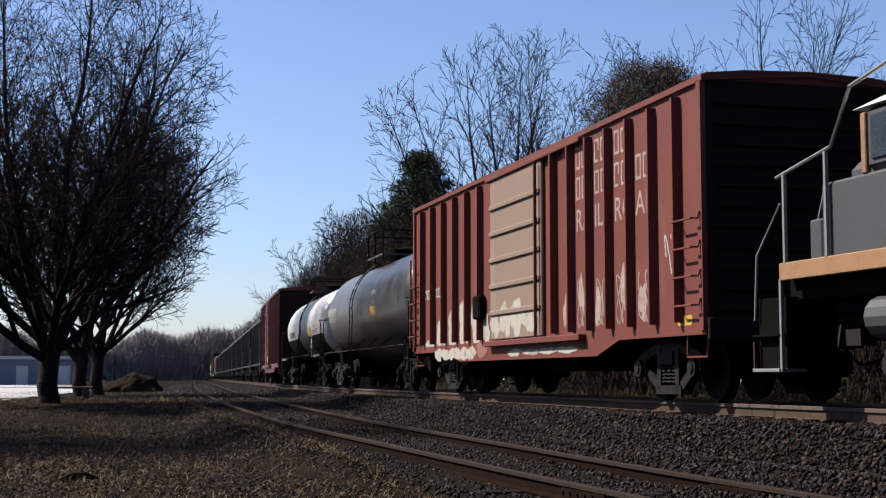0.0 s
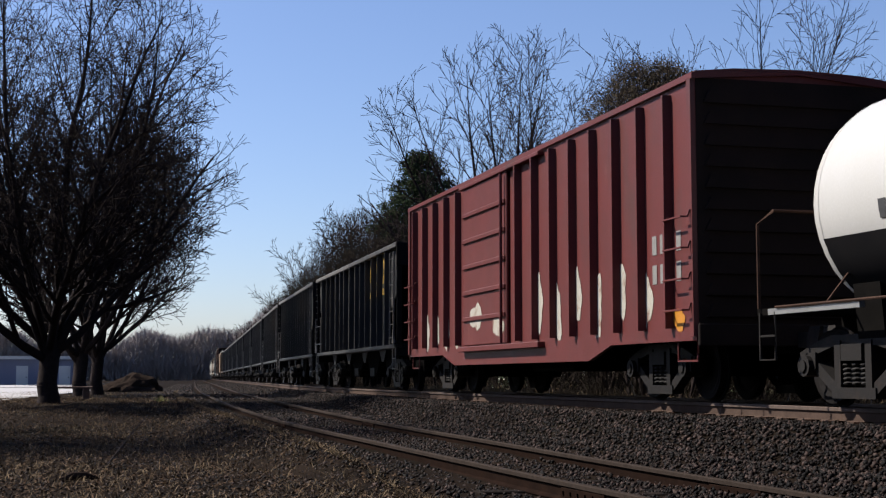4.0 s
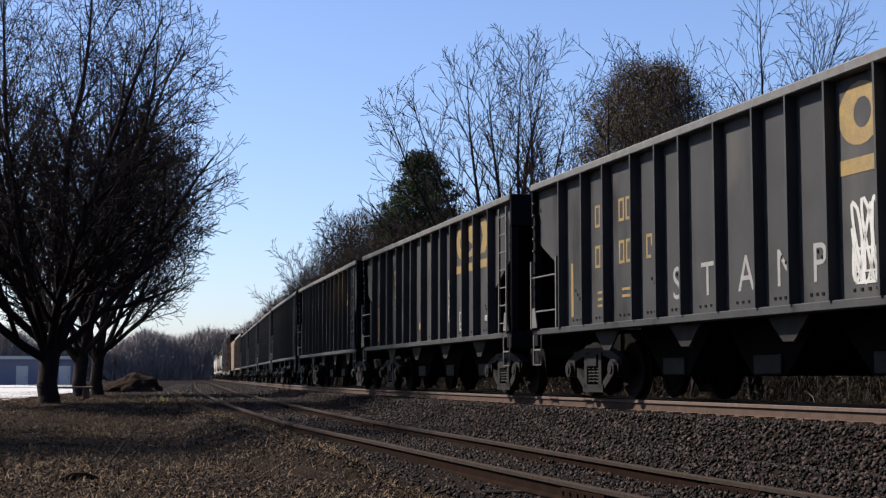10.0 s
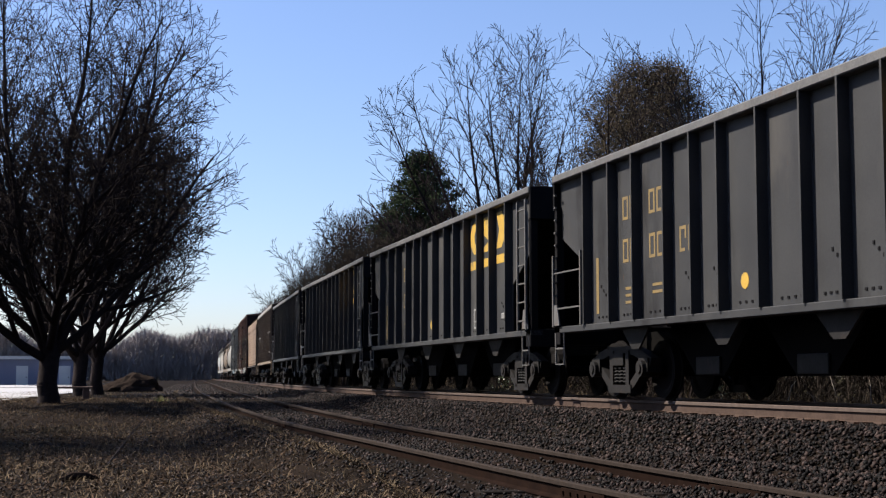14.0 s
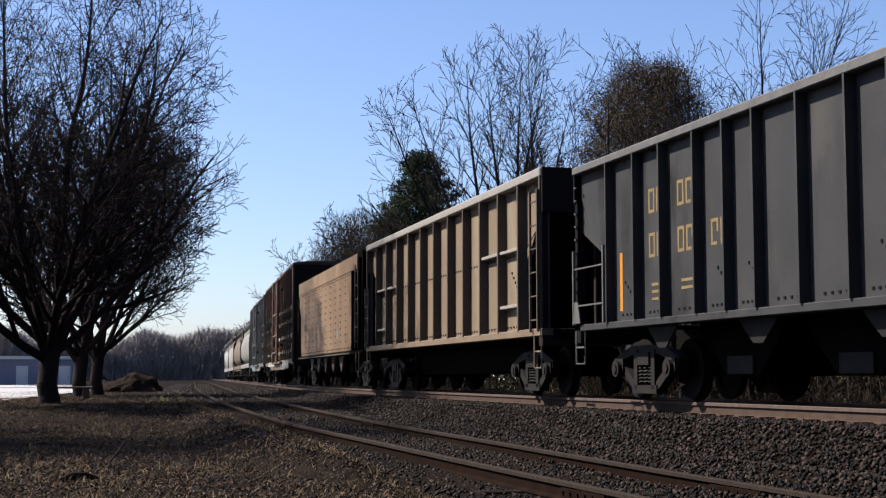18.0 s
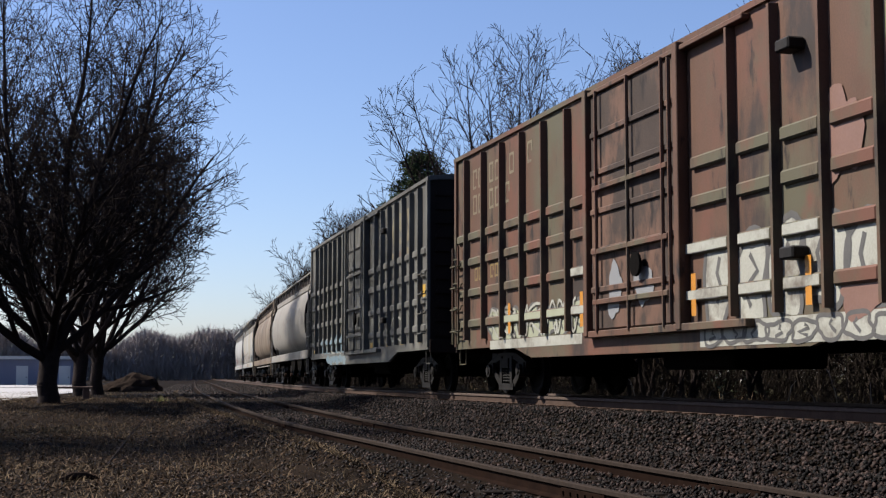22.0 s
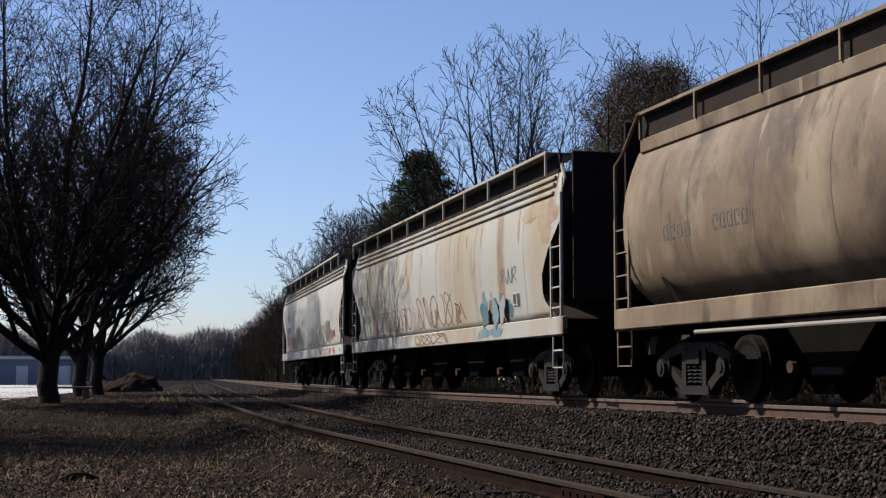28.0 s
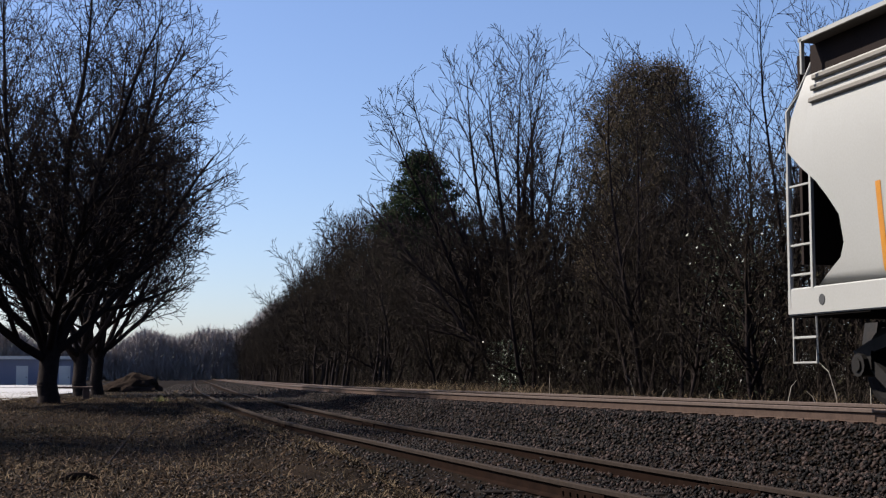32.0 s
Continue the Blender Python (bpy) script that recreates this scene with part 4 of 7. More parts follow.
tagged(wire, "old grey cable lying across the lawn", "cable")



def spots_weed(rg, n):
    return np.array([3.45, 41.9, -0.40]) + rg.normal(size=(n, 3)) * np.array([0.07, 0.07, 0.02])


blades("weed", 90, spots_weed, (0.12, 0.3), (0.006, 0.014), (0.1, 0.9), WEED, "small yellow-green weed on the lawn", "weed", 18)
# bent pale stalks along the far side of the main track
rg = random.Random(61)
for s, lat, h in ((58.0, 13.2, 0.7), (49.5, 13.0, 0.9), (40.6, 12.7, 0.55), (36.2, 12.8, 1.0), (33.0, 12.6, 0.5), (29.3, 12.6, 0.9), (28.7, 12.9, 0.6), (25.6, 12.6, 0.6), (24.8, 12.8, 0.5), (22.4, 12.6, 0.8), (21.8, 12.9, 0.6), (20.6, 12.6, 1.1), (20.3, 13.0, 0.8), (19.4, 12.7, 0.6)):
    x, y, _ = line(s, lat)
    a, d = rg.uniform(-0.35, 0.35) * h, rg.uniform(-0.3, 0.3) * h
    st = new("dead_stalk", mesh_of("dead_stalk", tube(bmesh.new(), [(0, 0, -0.1), (a * 0.2, d * 0.2, h * 0.5), (a * 0.6, d * 0.6, h * 0.85), (a * 1.2, d * 1.2, h)], [0.008, 0.008, 0.006, 0.003], 5), STALK))
    st.matrix_basis = pose(x, y, -0.5)
    tagged(st, "bent pale dead stalk beside the main track", "stalk", "dead stalks of the verge")

# ---- the train ----
def train_way(t):
    """Metres that the train has gone at t seconds."""
    return 11.65 * t - 0.005 * t * t


TRAIN = []          # (thing, centre along the train, half distance of its trucks, wheelsets)


def wheel_mesh():
    bm = bmesh.new()
    for k in (-1, 1):
        rows = [(0.0, 0.10), (0.02, 0.10), (0.02, 0.30), (0.0, 0.36), (0.0, 0.42), (0.10, 0.43), (0.10, 0.46), (0.13, 0.46), (0.13, 0.36), (0.09, 0.30), (0.11, 0.10), (0.13, 0.10)]
        n = 24
        rings = [[bm.verts.new((k * (0.82 - d), r * math.sin(i * math.tau / n), r * math.cos(i * math.tau / n))) for i in range(n)] for d, r in rows]
        for q, w in zip(rings, rings[1:]):
            for i in range(n):
                bm.faces.new((q[i], q[(i + 1) % n], w[(i + 1) % n], w[i]))
        bm.faces.new(rings[0])
        bm.faces.new(rings[-1])
        for i in range(3):
            a = i * math.tau / 3
            bx(bm, k * 1.12 - 0.012, k * 1.12 + 0.012, 0.06 * math.sin(a) - 0.02, 0.06 * math.sin(a) + 0.02, 0.06 * math.cos(a) - 0.02, 0.06 * math.cos(a) + 0.02)
    tube(bm, [(-1.11, 0, 0), (1.11, 0, 0)], 0.085, 12)
    bmesh.ops.recalc_face_normals(bm, faces=list(bm.faces))
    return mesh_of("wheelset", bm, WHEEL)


WHEELSET = wheel_mesh()


def bar(bm, p, q, w, x0, x1):
    """A flat bar in the side's plane, w high, from (y, z) to (y, z)."""
    d = Vector((q[0] - p[0], q[1] - p[1])).normalized() * (w / 2)
    prism(bm, [(p[0] - d.y, p[1] + d.x), (p[0] + d.y, p[1] - d.x), (q[0] + d.y, q[1] - d.x), (q[0] - d.y, q[1] + d.x)], x0, x1, "x")


def sideframe_mesh():
    """A cast side frame: an arched top member, slanting tension members, two columns and the bearing boxes, with open windows between."""
    bm = bmesh.new()
    arch = [(-1.1, 0.56), (-0.8, 0.66), (-0.45, 0.74), (0.45, 0.74), (0.8, 0.66), (1.1, 0.56)]
    for p, q in zip(arch, arch[1:]):
        bar(bm, p, q, 0.13, -0.08, 0.06)
    for k in (-1, 1):
        bar(bm, (k * 0.78, 0.46), (k * 0.36, 0.2), 0.13, -0.08, 0.06)
        bar(bm, (k * 0.3, 0.17), (k * 0.3, 0.74), 0.12, -0.1, 0.08)
        bx(bm, -0.11, 0.11, k * 0.9 - 0.16, k * 0.9 + 0.16, 0.42, 0.62)
        tube(bm, [(-0.17, k * 0.9, 0.47), (0.12, k * 0.9, 0.47)], 0.125, 12)
        tube(bm, [(-0.19, k * 0.9, 0.47), (-0.16, k * 0.9, 0.47)], 0.07, 10)
    bar(bm, (-0.42, 0.17), (0.42, 0.17), 0.12, -0.1, 0.08)
    bx(bm, -0.12, 0.0, -0.2, 0.2, 0.52, 0.7)
    return mesh_of("sideframe", bm, STEEL)


def spring_mesh():
    bm = bmesh.new()
    pts = [(0.065 * math.cos(i * 0.9), 0.065 * math.sin(i * 0.9), 0.25 + 0.0072 * i) for i in range(36)]
    tube(bm, pts, 0.017, 5)
    return mesh_of("coil_spring", bm, STEEL)


SIDEFRAME, SPRINGS = sideframe_mesh(), spring_mesh()
bol = box(-1.0, 1.0, -0.2, 0.2, 0.50, 0.74, 0.03)
for y in (-0.42, 0.42):
    bx(bol, -0.75, 0.75, y - 0.06, y + 0.06, 0.36, 0.5)
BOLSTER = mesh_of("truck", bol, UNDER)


def truck(car, y):
    """A two-axle truck: bolster, sideframes, springs, wheelsets."""
    t = put("truck", BOLSTER, car, pose(0, y, 0), "grimy cast steel freight truck")
    for k in (-1, 1):
        put("sideframe", SIDEFRAME, t, pose(k * 1.02, 0, 0))
        for dy in (-0.17, 0.0, 0.17):
            put("coil_spring", SPRINGS, t, pose(k * 1.04, dy, 0))
    for dy in (-0.9, 0.9):
        put("wheelset", WHEELSET, t, pose(0, dy, 0.46))
    return t


def ladder(car, material, x, y0, y1, z0, z1, rungs, name="ladder", r=0.016):
    """Two stiles as one part of the car, each rung a piece of it."""
    bm = bmesh.new()
    for y in (y0, y1):
        bx(bm, x - 0.025, x + 0.012, y - 0.012, y + 0.03, z0, z1)
    lad = part(name, bm, material, car)
    rung = mesh_of("rung", tube(bmesh.new(), [(x, y0, 0), (x, y1, 0)], r, 5), material)
    for i in range(rungs):
        put("rung", rung, lad, pose(0, 0, z0 + (z1 - z0) * (i + 0.5) / rungs))
    return lad


def stirrup(x, y0, y1, z0, z1, bars=1):
    bm = bmesh.new()
    tube(bm, [(x, y0, z1), (x, y0, z0), (x, y1, z0), (x, y1, z1)], 0.018, 5)
    if bars > 1:
        tube(bm, [(x, y0, (z0 + z1) / 2), (x, y1, (z0 + z1) / 2)], 0.016, 5)
    return bm


def coupler(car, y, d):
    """A knuckle coupler at the end y, pointing d."""
    bm = bmesh.new()
    bx(bm, -0.11, 0.11, min(y, y + d * 0.42), max(y, y + d * 0.42), 0.72, 0.92)
    prism(bm, [(-0.2, 0.70), (0.16, 0.70), (0.2, 0.98), (-0.15, 0.98)], y + d * 0.35, y + d * 0.62)
    part("coupler", bm, STEEL, car)
    bm = bmesh.new()
    tube(bm, [(0.35, y, 0.75), (0.35, y + d * 0.3, 0.55), (0.3, y + d * 0.55, 0.5)], 0.025, 5)
    part("brake_hose", bm, UNDER, car)


def begin_car(name, label, category, near, far, truck_in=1.6, group=""):
    """An empty at rail height in the car's middle; its y axis points towards the rear of the train."""
    car = thing(name, label, category, group)
    half = (far - near) / 2
    b = half - truck_in
    for y in (-b, b):
        truck(car, y)
    TRAIN.append((car, (near + far) / 2, b))
    return car, half


def marks(car, name, material, x, rows, label=""):
    """Painted marks: rows of (y0, y1, z0, z1) on the visible side."""
    bm = bmesh.new()
    for y0, y1, z0, z1 in rows:
        bx(bm, x - 0.002, x, y0, y1, z0, z1)
    return part(name, bm, material, car, label)


def char_bars(y0, z0, h, w, n, gap=0.3, skip=()):
    """Rows for a line of worn writing."""
    return [(y0 + i * w * (1 + gap), y0 + i * w * (1 + gap) + w * 0.72, z0, z0 + h) for i in range(n) if i not in skip]


def ribbon(bm, x, pts, w):
    """A flat painted stroke on the side at x through (y, z) points."""
    P = [Vector((x, y, z)) for y, z in pts]
    prev = None
    for i, p in enumerate(P):
        d = (P[min(i + 1, len(P) - 1)] - P[max(i - 1, 0)]).normalized()
        nrm = Vector((0, -d.z, d.y)) * w / 2
        a, b = bm.verts.new(p + nrm), bm.verts.new(p - nrm)
        if prev:
            f = bm.faces.new((prev[0], prev[1], b, a))
        prev = (a, b)
    bmesh.ops.recalc_face_normals(bm, faces=list(bm.faces))


def scrawl(car, x, y0, y1, z0, z1, letters, w, material, seed, label):
    """Unreadable sprayed scrawl: looping strokes side by side."""
    rg = random.Random(seed)
    step = (y1 - y0) / letters
    for i in range(letters):
        bm = bmesh.new()
        c, zc, hw, hh = y0 + step * (i + 0.5), (z0 + z1) / 2, step * 0.5, (z1 - z0) / 2
        ph, k1, k2 = rg.uniform(0, 6), rg.choice((1, 2, 3)), rg.choice((1, 2, 2))
        pts = [(c + hw * math.sin(k1 * q * 0.5 + ph) * rg.uniform(0.9, 1.05), zc + hh * math.cos(k2 * q * 0.55 + ph * 0.7) * rg.uniform(0.9, 1.0)) for q in [j * 0.35 for j in range(26)]]
        ribbon(bm, x - 0.0004 * i, pts, w)
        part("graffiti", bm, material, car, label)


HOPPER = 13.65
POSTS = (1.34, 2.33, 3.2, 4.24, 5.06, 5.82, 6.83, 7.82, 8.6, 9.42, 10.37, 11.22, 12.25)     # from the rear end


def hopper_car():
    """An open-top three-bay coal hopper."""
    near, far = 80.0, 80.0 + HOPPER
    car, half = begin_car("open_hopper_car", "black ribbed steel coal hopper car with yellow lettering", "hopper car", near, far, 1.75, "coal hoppers of the train")
    for k in (-1, 1):
        bm = bmesh.new()
        e = half - 0.04
        q = half - 1.34
        prism(bm, [(-e, 3.52), (-e, 2.62), (-q, 2.0), (-q, 1.15), (q, 1.15), (q, 2.0), (e, 2.62), (e, 3.52)], k * 1.38 - 0.012, k * 1.38 + 0.012, "x")
        part("side_sheet", bm, BLACK, car)
        part("top_chord", box(min(k * 1.27, k * 1.53), max(k * 1.27, k * 1.53), -half, half, 3.50, 3.62, 0.015), CHORD, car, "worn grey top chord")
        part("side_sill", box(min(k * 1.27, k * 1.50), max(k * 1.27, k * 1.45), -half, half, 1.05, 1.15, 0.01), BLACK, car)
    post = bmesh.new()
    prism(post, [(-1.38, -0.03), (-1.53, -0.018), (-1.53, 0.018), (-1.38, 0.03)], 1.15, 3.52, "y")
    for v in post.verts:
        v.co = Vector((v.co.x, v.co.z, v.co.y))
    bmesh.ops.recalc_face_normals(post, faces=list(post.faces))
    post_me = mesh_of("side_post", post, BLACK)
    for off in POSTS:
        put("side_post", post_me, car, pose(0, half - off, 0))
        put("side_post", post_me, car, pose(0, half - off, 0, 0, 0, 180))
    # rows of bolts along the foot of each panel, and slanting rows over the slope sheets
    rv = bmesh.new()
    for a, b in zip(POSTS, POSTS[1:]):
        for k in range(4):
            y = half - a - (b - a) * (0.32 + 0.15 * k)
            bx(rv, -1.402, -1.39, y - 0.022, y + 0.022, 1.23, 1.26)
    for a in (1.34, 4.24, 5.05, 7.82, 8.6, 11.22):
        for k in range(4):
            y, z = half - a - 0.42 - 0.09 * k, 1.72 - 0.07 * k
            bx(rv, -1.402, -1.39, y - 0.016, y + 0.016, z - 0.03, z + 0.01)
    part("rivets", rv, BELLYSHADE, car)
    for y in (-half + 0.02, half - 0.34):
        part("gusset_plate", prism(bmesh.new(), [(y, 1.17), (y + 0.32, 1.17), (y + 0.24, 1.5), (y + 0.1, 1.5)], -1.545, -1.52, "x"), CHORD, car, "worn plate at the foot of the ladder")
    # Flat black on the end pieces puts their shade into the colour.
    for d in (-1, 1):
        bm = bmesh.new()
        prism(bm, [(d * (half - 0.04), 3.5), (d * (half - 0.04), 3.3), (d * (half - 3.0), 1.15), (d * (half - 3.0), 1.3)], -1.27, 1.27, "x")
        part("slope_sheet", bm, BELLYSHADE, car)
        part("end_sheet", box(-1.5, 1.5, d * half - 0.03, d * half + 0.03, 3.05, 3.62, 0.01), BELLYSHADE, car)
        part("end_sill", box(-1.5, 1.5, min(d * half, d * (half - 0.25)), max(d * half, d * (half - 0.25)), 0.86, 1.17, 0.01), BELLYSHADE, car)
        for x in (-1.42, -0.5, 0.5, 1.42):
            part("end_post", box(x - 0.06, x + 0.06, min(d * half, d * (half - 0.1)), max(d * half, d * (half - 0.1)), 1.17, 3.1), BELLYSHADE, car)
        coupler(car, d * half, d)
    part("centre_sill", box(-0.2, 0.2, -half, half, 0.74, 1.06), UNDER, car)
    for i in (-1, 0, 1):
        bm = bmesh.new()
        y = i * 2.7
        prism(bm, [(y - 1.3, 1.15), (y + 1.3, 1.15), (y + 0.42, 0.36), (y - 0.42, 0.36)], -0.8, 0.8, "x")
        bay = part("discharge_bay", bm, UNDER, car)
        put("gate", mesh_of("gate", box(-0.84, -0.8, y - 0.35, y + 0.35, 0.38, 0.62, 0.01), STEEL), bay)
    for y in (-4.05, -1.35, 1.35, 4.05):
        part("bay_plate", prism(bmesh.new(), [(y - 0.5, 1.06), (y + 0.5, 1.06), (y + 0.12, 0.75), (y - 0.12, 0.75)], -1.3, -1.27, "x"), STEEL, car)
    ys = half - 0.08
    ladder(car, CHORD, -1.54, -ys, -ys + 0.46, 1.15, 3.4, 7)
    ladder(car, CHORD, -1.53, ys - 1.2, ys, 1.15, 2.3, 2)
    me = mesh_of("bolt", tube(bmesh.new(), [(-1.50, ys - 0.03, 0), (-1.50, ys + 0.03, 0)], 0.02, 5), CHORD)
    for i in range(11):
        put("bolt", me, car, pose(0, 0, 1.15 + 2.25 * (i + 0.5) / 11))
    for y in (-ys, ys - 0.35):
        part("stirrup", stirrup(-1.5, y, y + 0.35, 0.55, 1.05, 2), CHORD, car)
    return car


def letters(car, name, material, x, y0, z, w, h, n, seed, label, skip=(), pitch=1.35):
    """A line of worn writing as hollow bars, one for each character, running from y0 towards the front end."""
    bm = bmesh.new()
    t = min(0.22 * w, 0.05)
    for i in range(n):
        if i in skip:
            continue
        a = y0 - i * w * pitch
        for p, q, u, v in ((a - t, a, z, z + h), (a - w, a - w + t, z + (0.0 if (i + seed) % 3 else 0.5 * h), z + h), (a - w + t, a - t, z + h - t, z + h), (a - w + t, a - t, z, z + t)):
            bx(bm, x - 0.0015, x, p, q, u, v)
    return part(name, bm, material, car, label)


def words(car, text, x, y, z, size, material, label, tilt=0.0):
    """Readable writing on the visible side, starting at y and running towards the front end."""
    cu = bpy.data.curves.new("writing", "FONT")
    cu.body, cu.size, cu.extrude = text, size, 0.0003
    ob = bpy.data.objects.new("writing", cu)
    me = bpy.data.meshes.new_from_object(ob)
    bpy.data.objects.remove(ob)
    me.materials.append(material)
    put("writing", me, car, Matrix.Translation((x, y, z)) @ Matrix(((0, 0, -1, 0), (-1, 0, 0, 0), (0, 1, 0, 0), (0, 0, 0, 1))) @ Matrix.Rotation(tilt, 4, "X"), label)


def painted_shape(car, x, outline, holes, material, label):
    """A flat painted shape with round holes: outline and holes are (y, z) loops."""
    bm = bmesh.new()
    edges = []
    for loop in (outline, *holes):
        v = [bm.verts.new((x, y, z)) for y, z in loop]
        edges += [bm.edges.new((v[k], v[(k + 1) % len(v)])) for k in range(len(v))]
    bmesh.ops.triangle_fill(bm, edges=edges, use_beauty=True)
    bmesh.ops.recalc_face_normals(bm, faces=list(bm.faces))
    return part("painted_mark", bm, material, car, label)


def oval(y, z, a, b, n=16):
    return [(y + a * math.cos(k * math.tau / n), z + b * math.sin(k * math.tau / n)) for k in range(n)]


def block_logo(car, x, cells, z0, z1, material, label):
    """A painted mark: three solid blocks, a holed one, a notched one and a waisted one, over a base line."""
    h = z1 - z0
    za = z0 + 0.3 * h
    for i, (y0, y1) in enumerate(cells):
        w, m = y1 - y0, (za + z1) / 2
        c = (y0 + y1) / 2
        if i == 0:
            rim = oval(c, m, w / 2, h * 0.35, 20)
            painted_shape(car, x, rim, [oval(c - w * 0.06, m, w * 0.2, h * 0.17)], material, label)
        elif i == 1:
            rim = [(y0, za), (y1, za), (y1, za + 0.1 * h), (c, za + 0.2 * h), (y1, m), (y1, z1), (y0, z1), (y0, z1 - 0.1 * h), (c, z1 - 0.2 * h), (y0, m)]
            painted_shape(car, x, rim, [], material, label)
        else:
            rim = [(y0, za), (c - 0.12 * w, za), (c, za + 0.12 * h), (c + 0.12 * w, za), (y1, za), (c + 0.3 * w, m), (y1, z1), (c + 0.12 * w, z1), (c, z1 - 0.12 * h), (c - 0.12 * w, z1), (y0, z1), (c - 0.3 * w, m)]
            painted_shape(car, x, rim, [], material, label)
        part("base_line", box(x - 0.001, x + 0.002, y0, y1, z0, z0 + h * 0.17), material, car)


FIRST_HOPPER = hopper_car()
PITCH = 15.01
HOP = [FIRST_HOPPER]
for i in range(1, 10):
    c = copy_thing(FIRST_HOPPER, Matrix())
    HOP.append(c)
    TRAIN.append((c, 80.0 + HOPPER / 2 + PITCH * i, HOPPER / 2 - 1.75))
half = HOPPER / 2
for i, c in enumerate(HOP):
    def panel(k, f):
        """A place across the panel after the post k, counted from the rear; f runs towards the front."""
        return half - POSTS[k] - f * (POSTS[k + 1] - POSTS[k])
    worn = i in (1, 3, 4)
    block_logo(c, -1.3955, [(panel(k, 0.94), panel(k, 0.08)) for k in (9, 10, 11)], 2.46, 3.42, DULLYEL if worn else YELLOW, "large yellow block mark with base line")
    for k, z, n in ((1, 2.62, 2), (2, 2.62, 2), (1, 2.0, 2), (2, 2.0, 2), (3, 2.0, 2)):
        letters(c, "lettering", DULLYEL, -1.3935, panel(k, 0.3), z, 0.2, 0.34, n, k, "dull yellow painted numbers", (), 1.3)
    marks(c, "lettering", DULLYEL, -1.396, [(panel(k, 0.85), panel(k, 0.4), z, z + 0.04) for k in (1, 2) for z in (1.5, 1.6, 1.4)][:5], "lines of small yellow stencilling")
    a = panel(9, 0.55)
    marks(c, "data_panel", WHITEP, -1.396, [(a - 0.2, a + 0.2, 1.3, 1.33), (a - 0.2, a + 0.2, 1.65, 1.68), (a - 0.2, a - 0.17, 1.3, 1.68), (a + 0.17, a + 0.2, 1.3, 1.68), (a - 0.015, a + 0.015, 1.42, 1.65), (a - 0.2, a + 0.2, 1.42, 1.44)], "small white data panel")
    a = panel(11, 0.6)
    part("inspection_plate", box(-1.44, -1.392, a - 0.1, a + 0.1, 1.4, 1.52, 0.015), GREYP, c, "pale plate bolted to the side")
    a = panel(0, 0.28)
    marks(c, "reflector", ORANGE if i in (1, 4, 9) else DULLYEL, -1.396, [(a - 0.05, a + 0.05, 1.3, 2.15)], "orange reflector stripe")
    a = panel(11, 0.95)
    if i in (0, 3, 4, 5):
        marks(c, "reflector", ORANGE if i == 4 else DULLYEL, -1.396, [(a - 0.03, a + 0.05, 1.3, 2.1)], "orange reflector stripe")
    if i == 4:
        scrawl(c, -1.398, panel(8, 0.9), panel(8, 0.3), 1.5, 2.4, 3, 0.025, WHITEP, 7, "white sprayed scrawl")
    if i == 3:
        for k in (9, 10, 11):
            scrawl(c, -1.398, panel(k, 0.9), panel(k, 0.3), 1.3, 2.2, 3, 0.05, WHITEP, 8 + k, "white sprayed scrawl")
        for k, text in zip((4, 5, 6, 7, 8), "STAMP"):
            words(c, text, -1.3965, panel(k, 0.35), 1.38, 0.62, GREYP, "chalk-grey sprayed letter")
    if i in (0, 4, 6, 7, 8):
        part("spot", tube(bmesh.new(), [(-1.398, panel(5, 0.45), 1.5), (-1.39, panel(5, 0.45), 1.5)], 0.1, 14), YELLOW, c, "round yellow inspection dot")


def rib_post(depth, w0, w1, z0, z1, x, material, name="side_post"):
    bm = bmesh.new()
    prism(bm, [(x, -w0 / 2), (x - depth, -w1 / 2), (x - depth, w1 / 2), (x, w0 / 2)], z0, z1, "y")
    for v in bm.verts:
        v.co = Vector((v.co.x, v.co.z, v.co.y))
    bmesh.ops.recalc_face_normals(bm, faces=list(bm.faces))
    return mesh_of(name, bm, material)


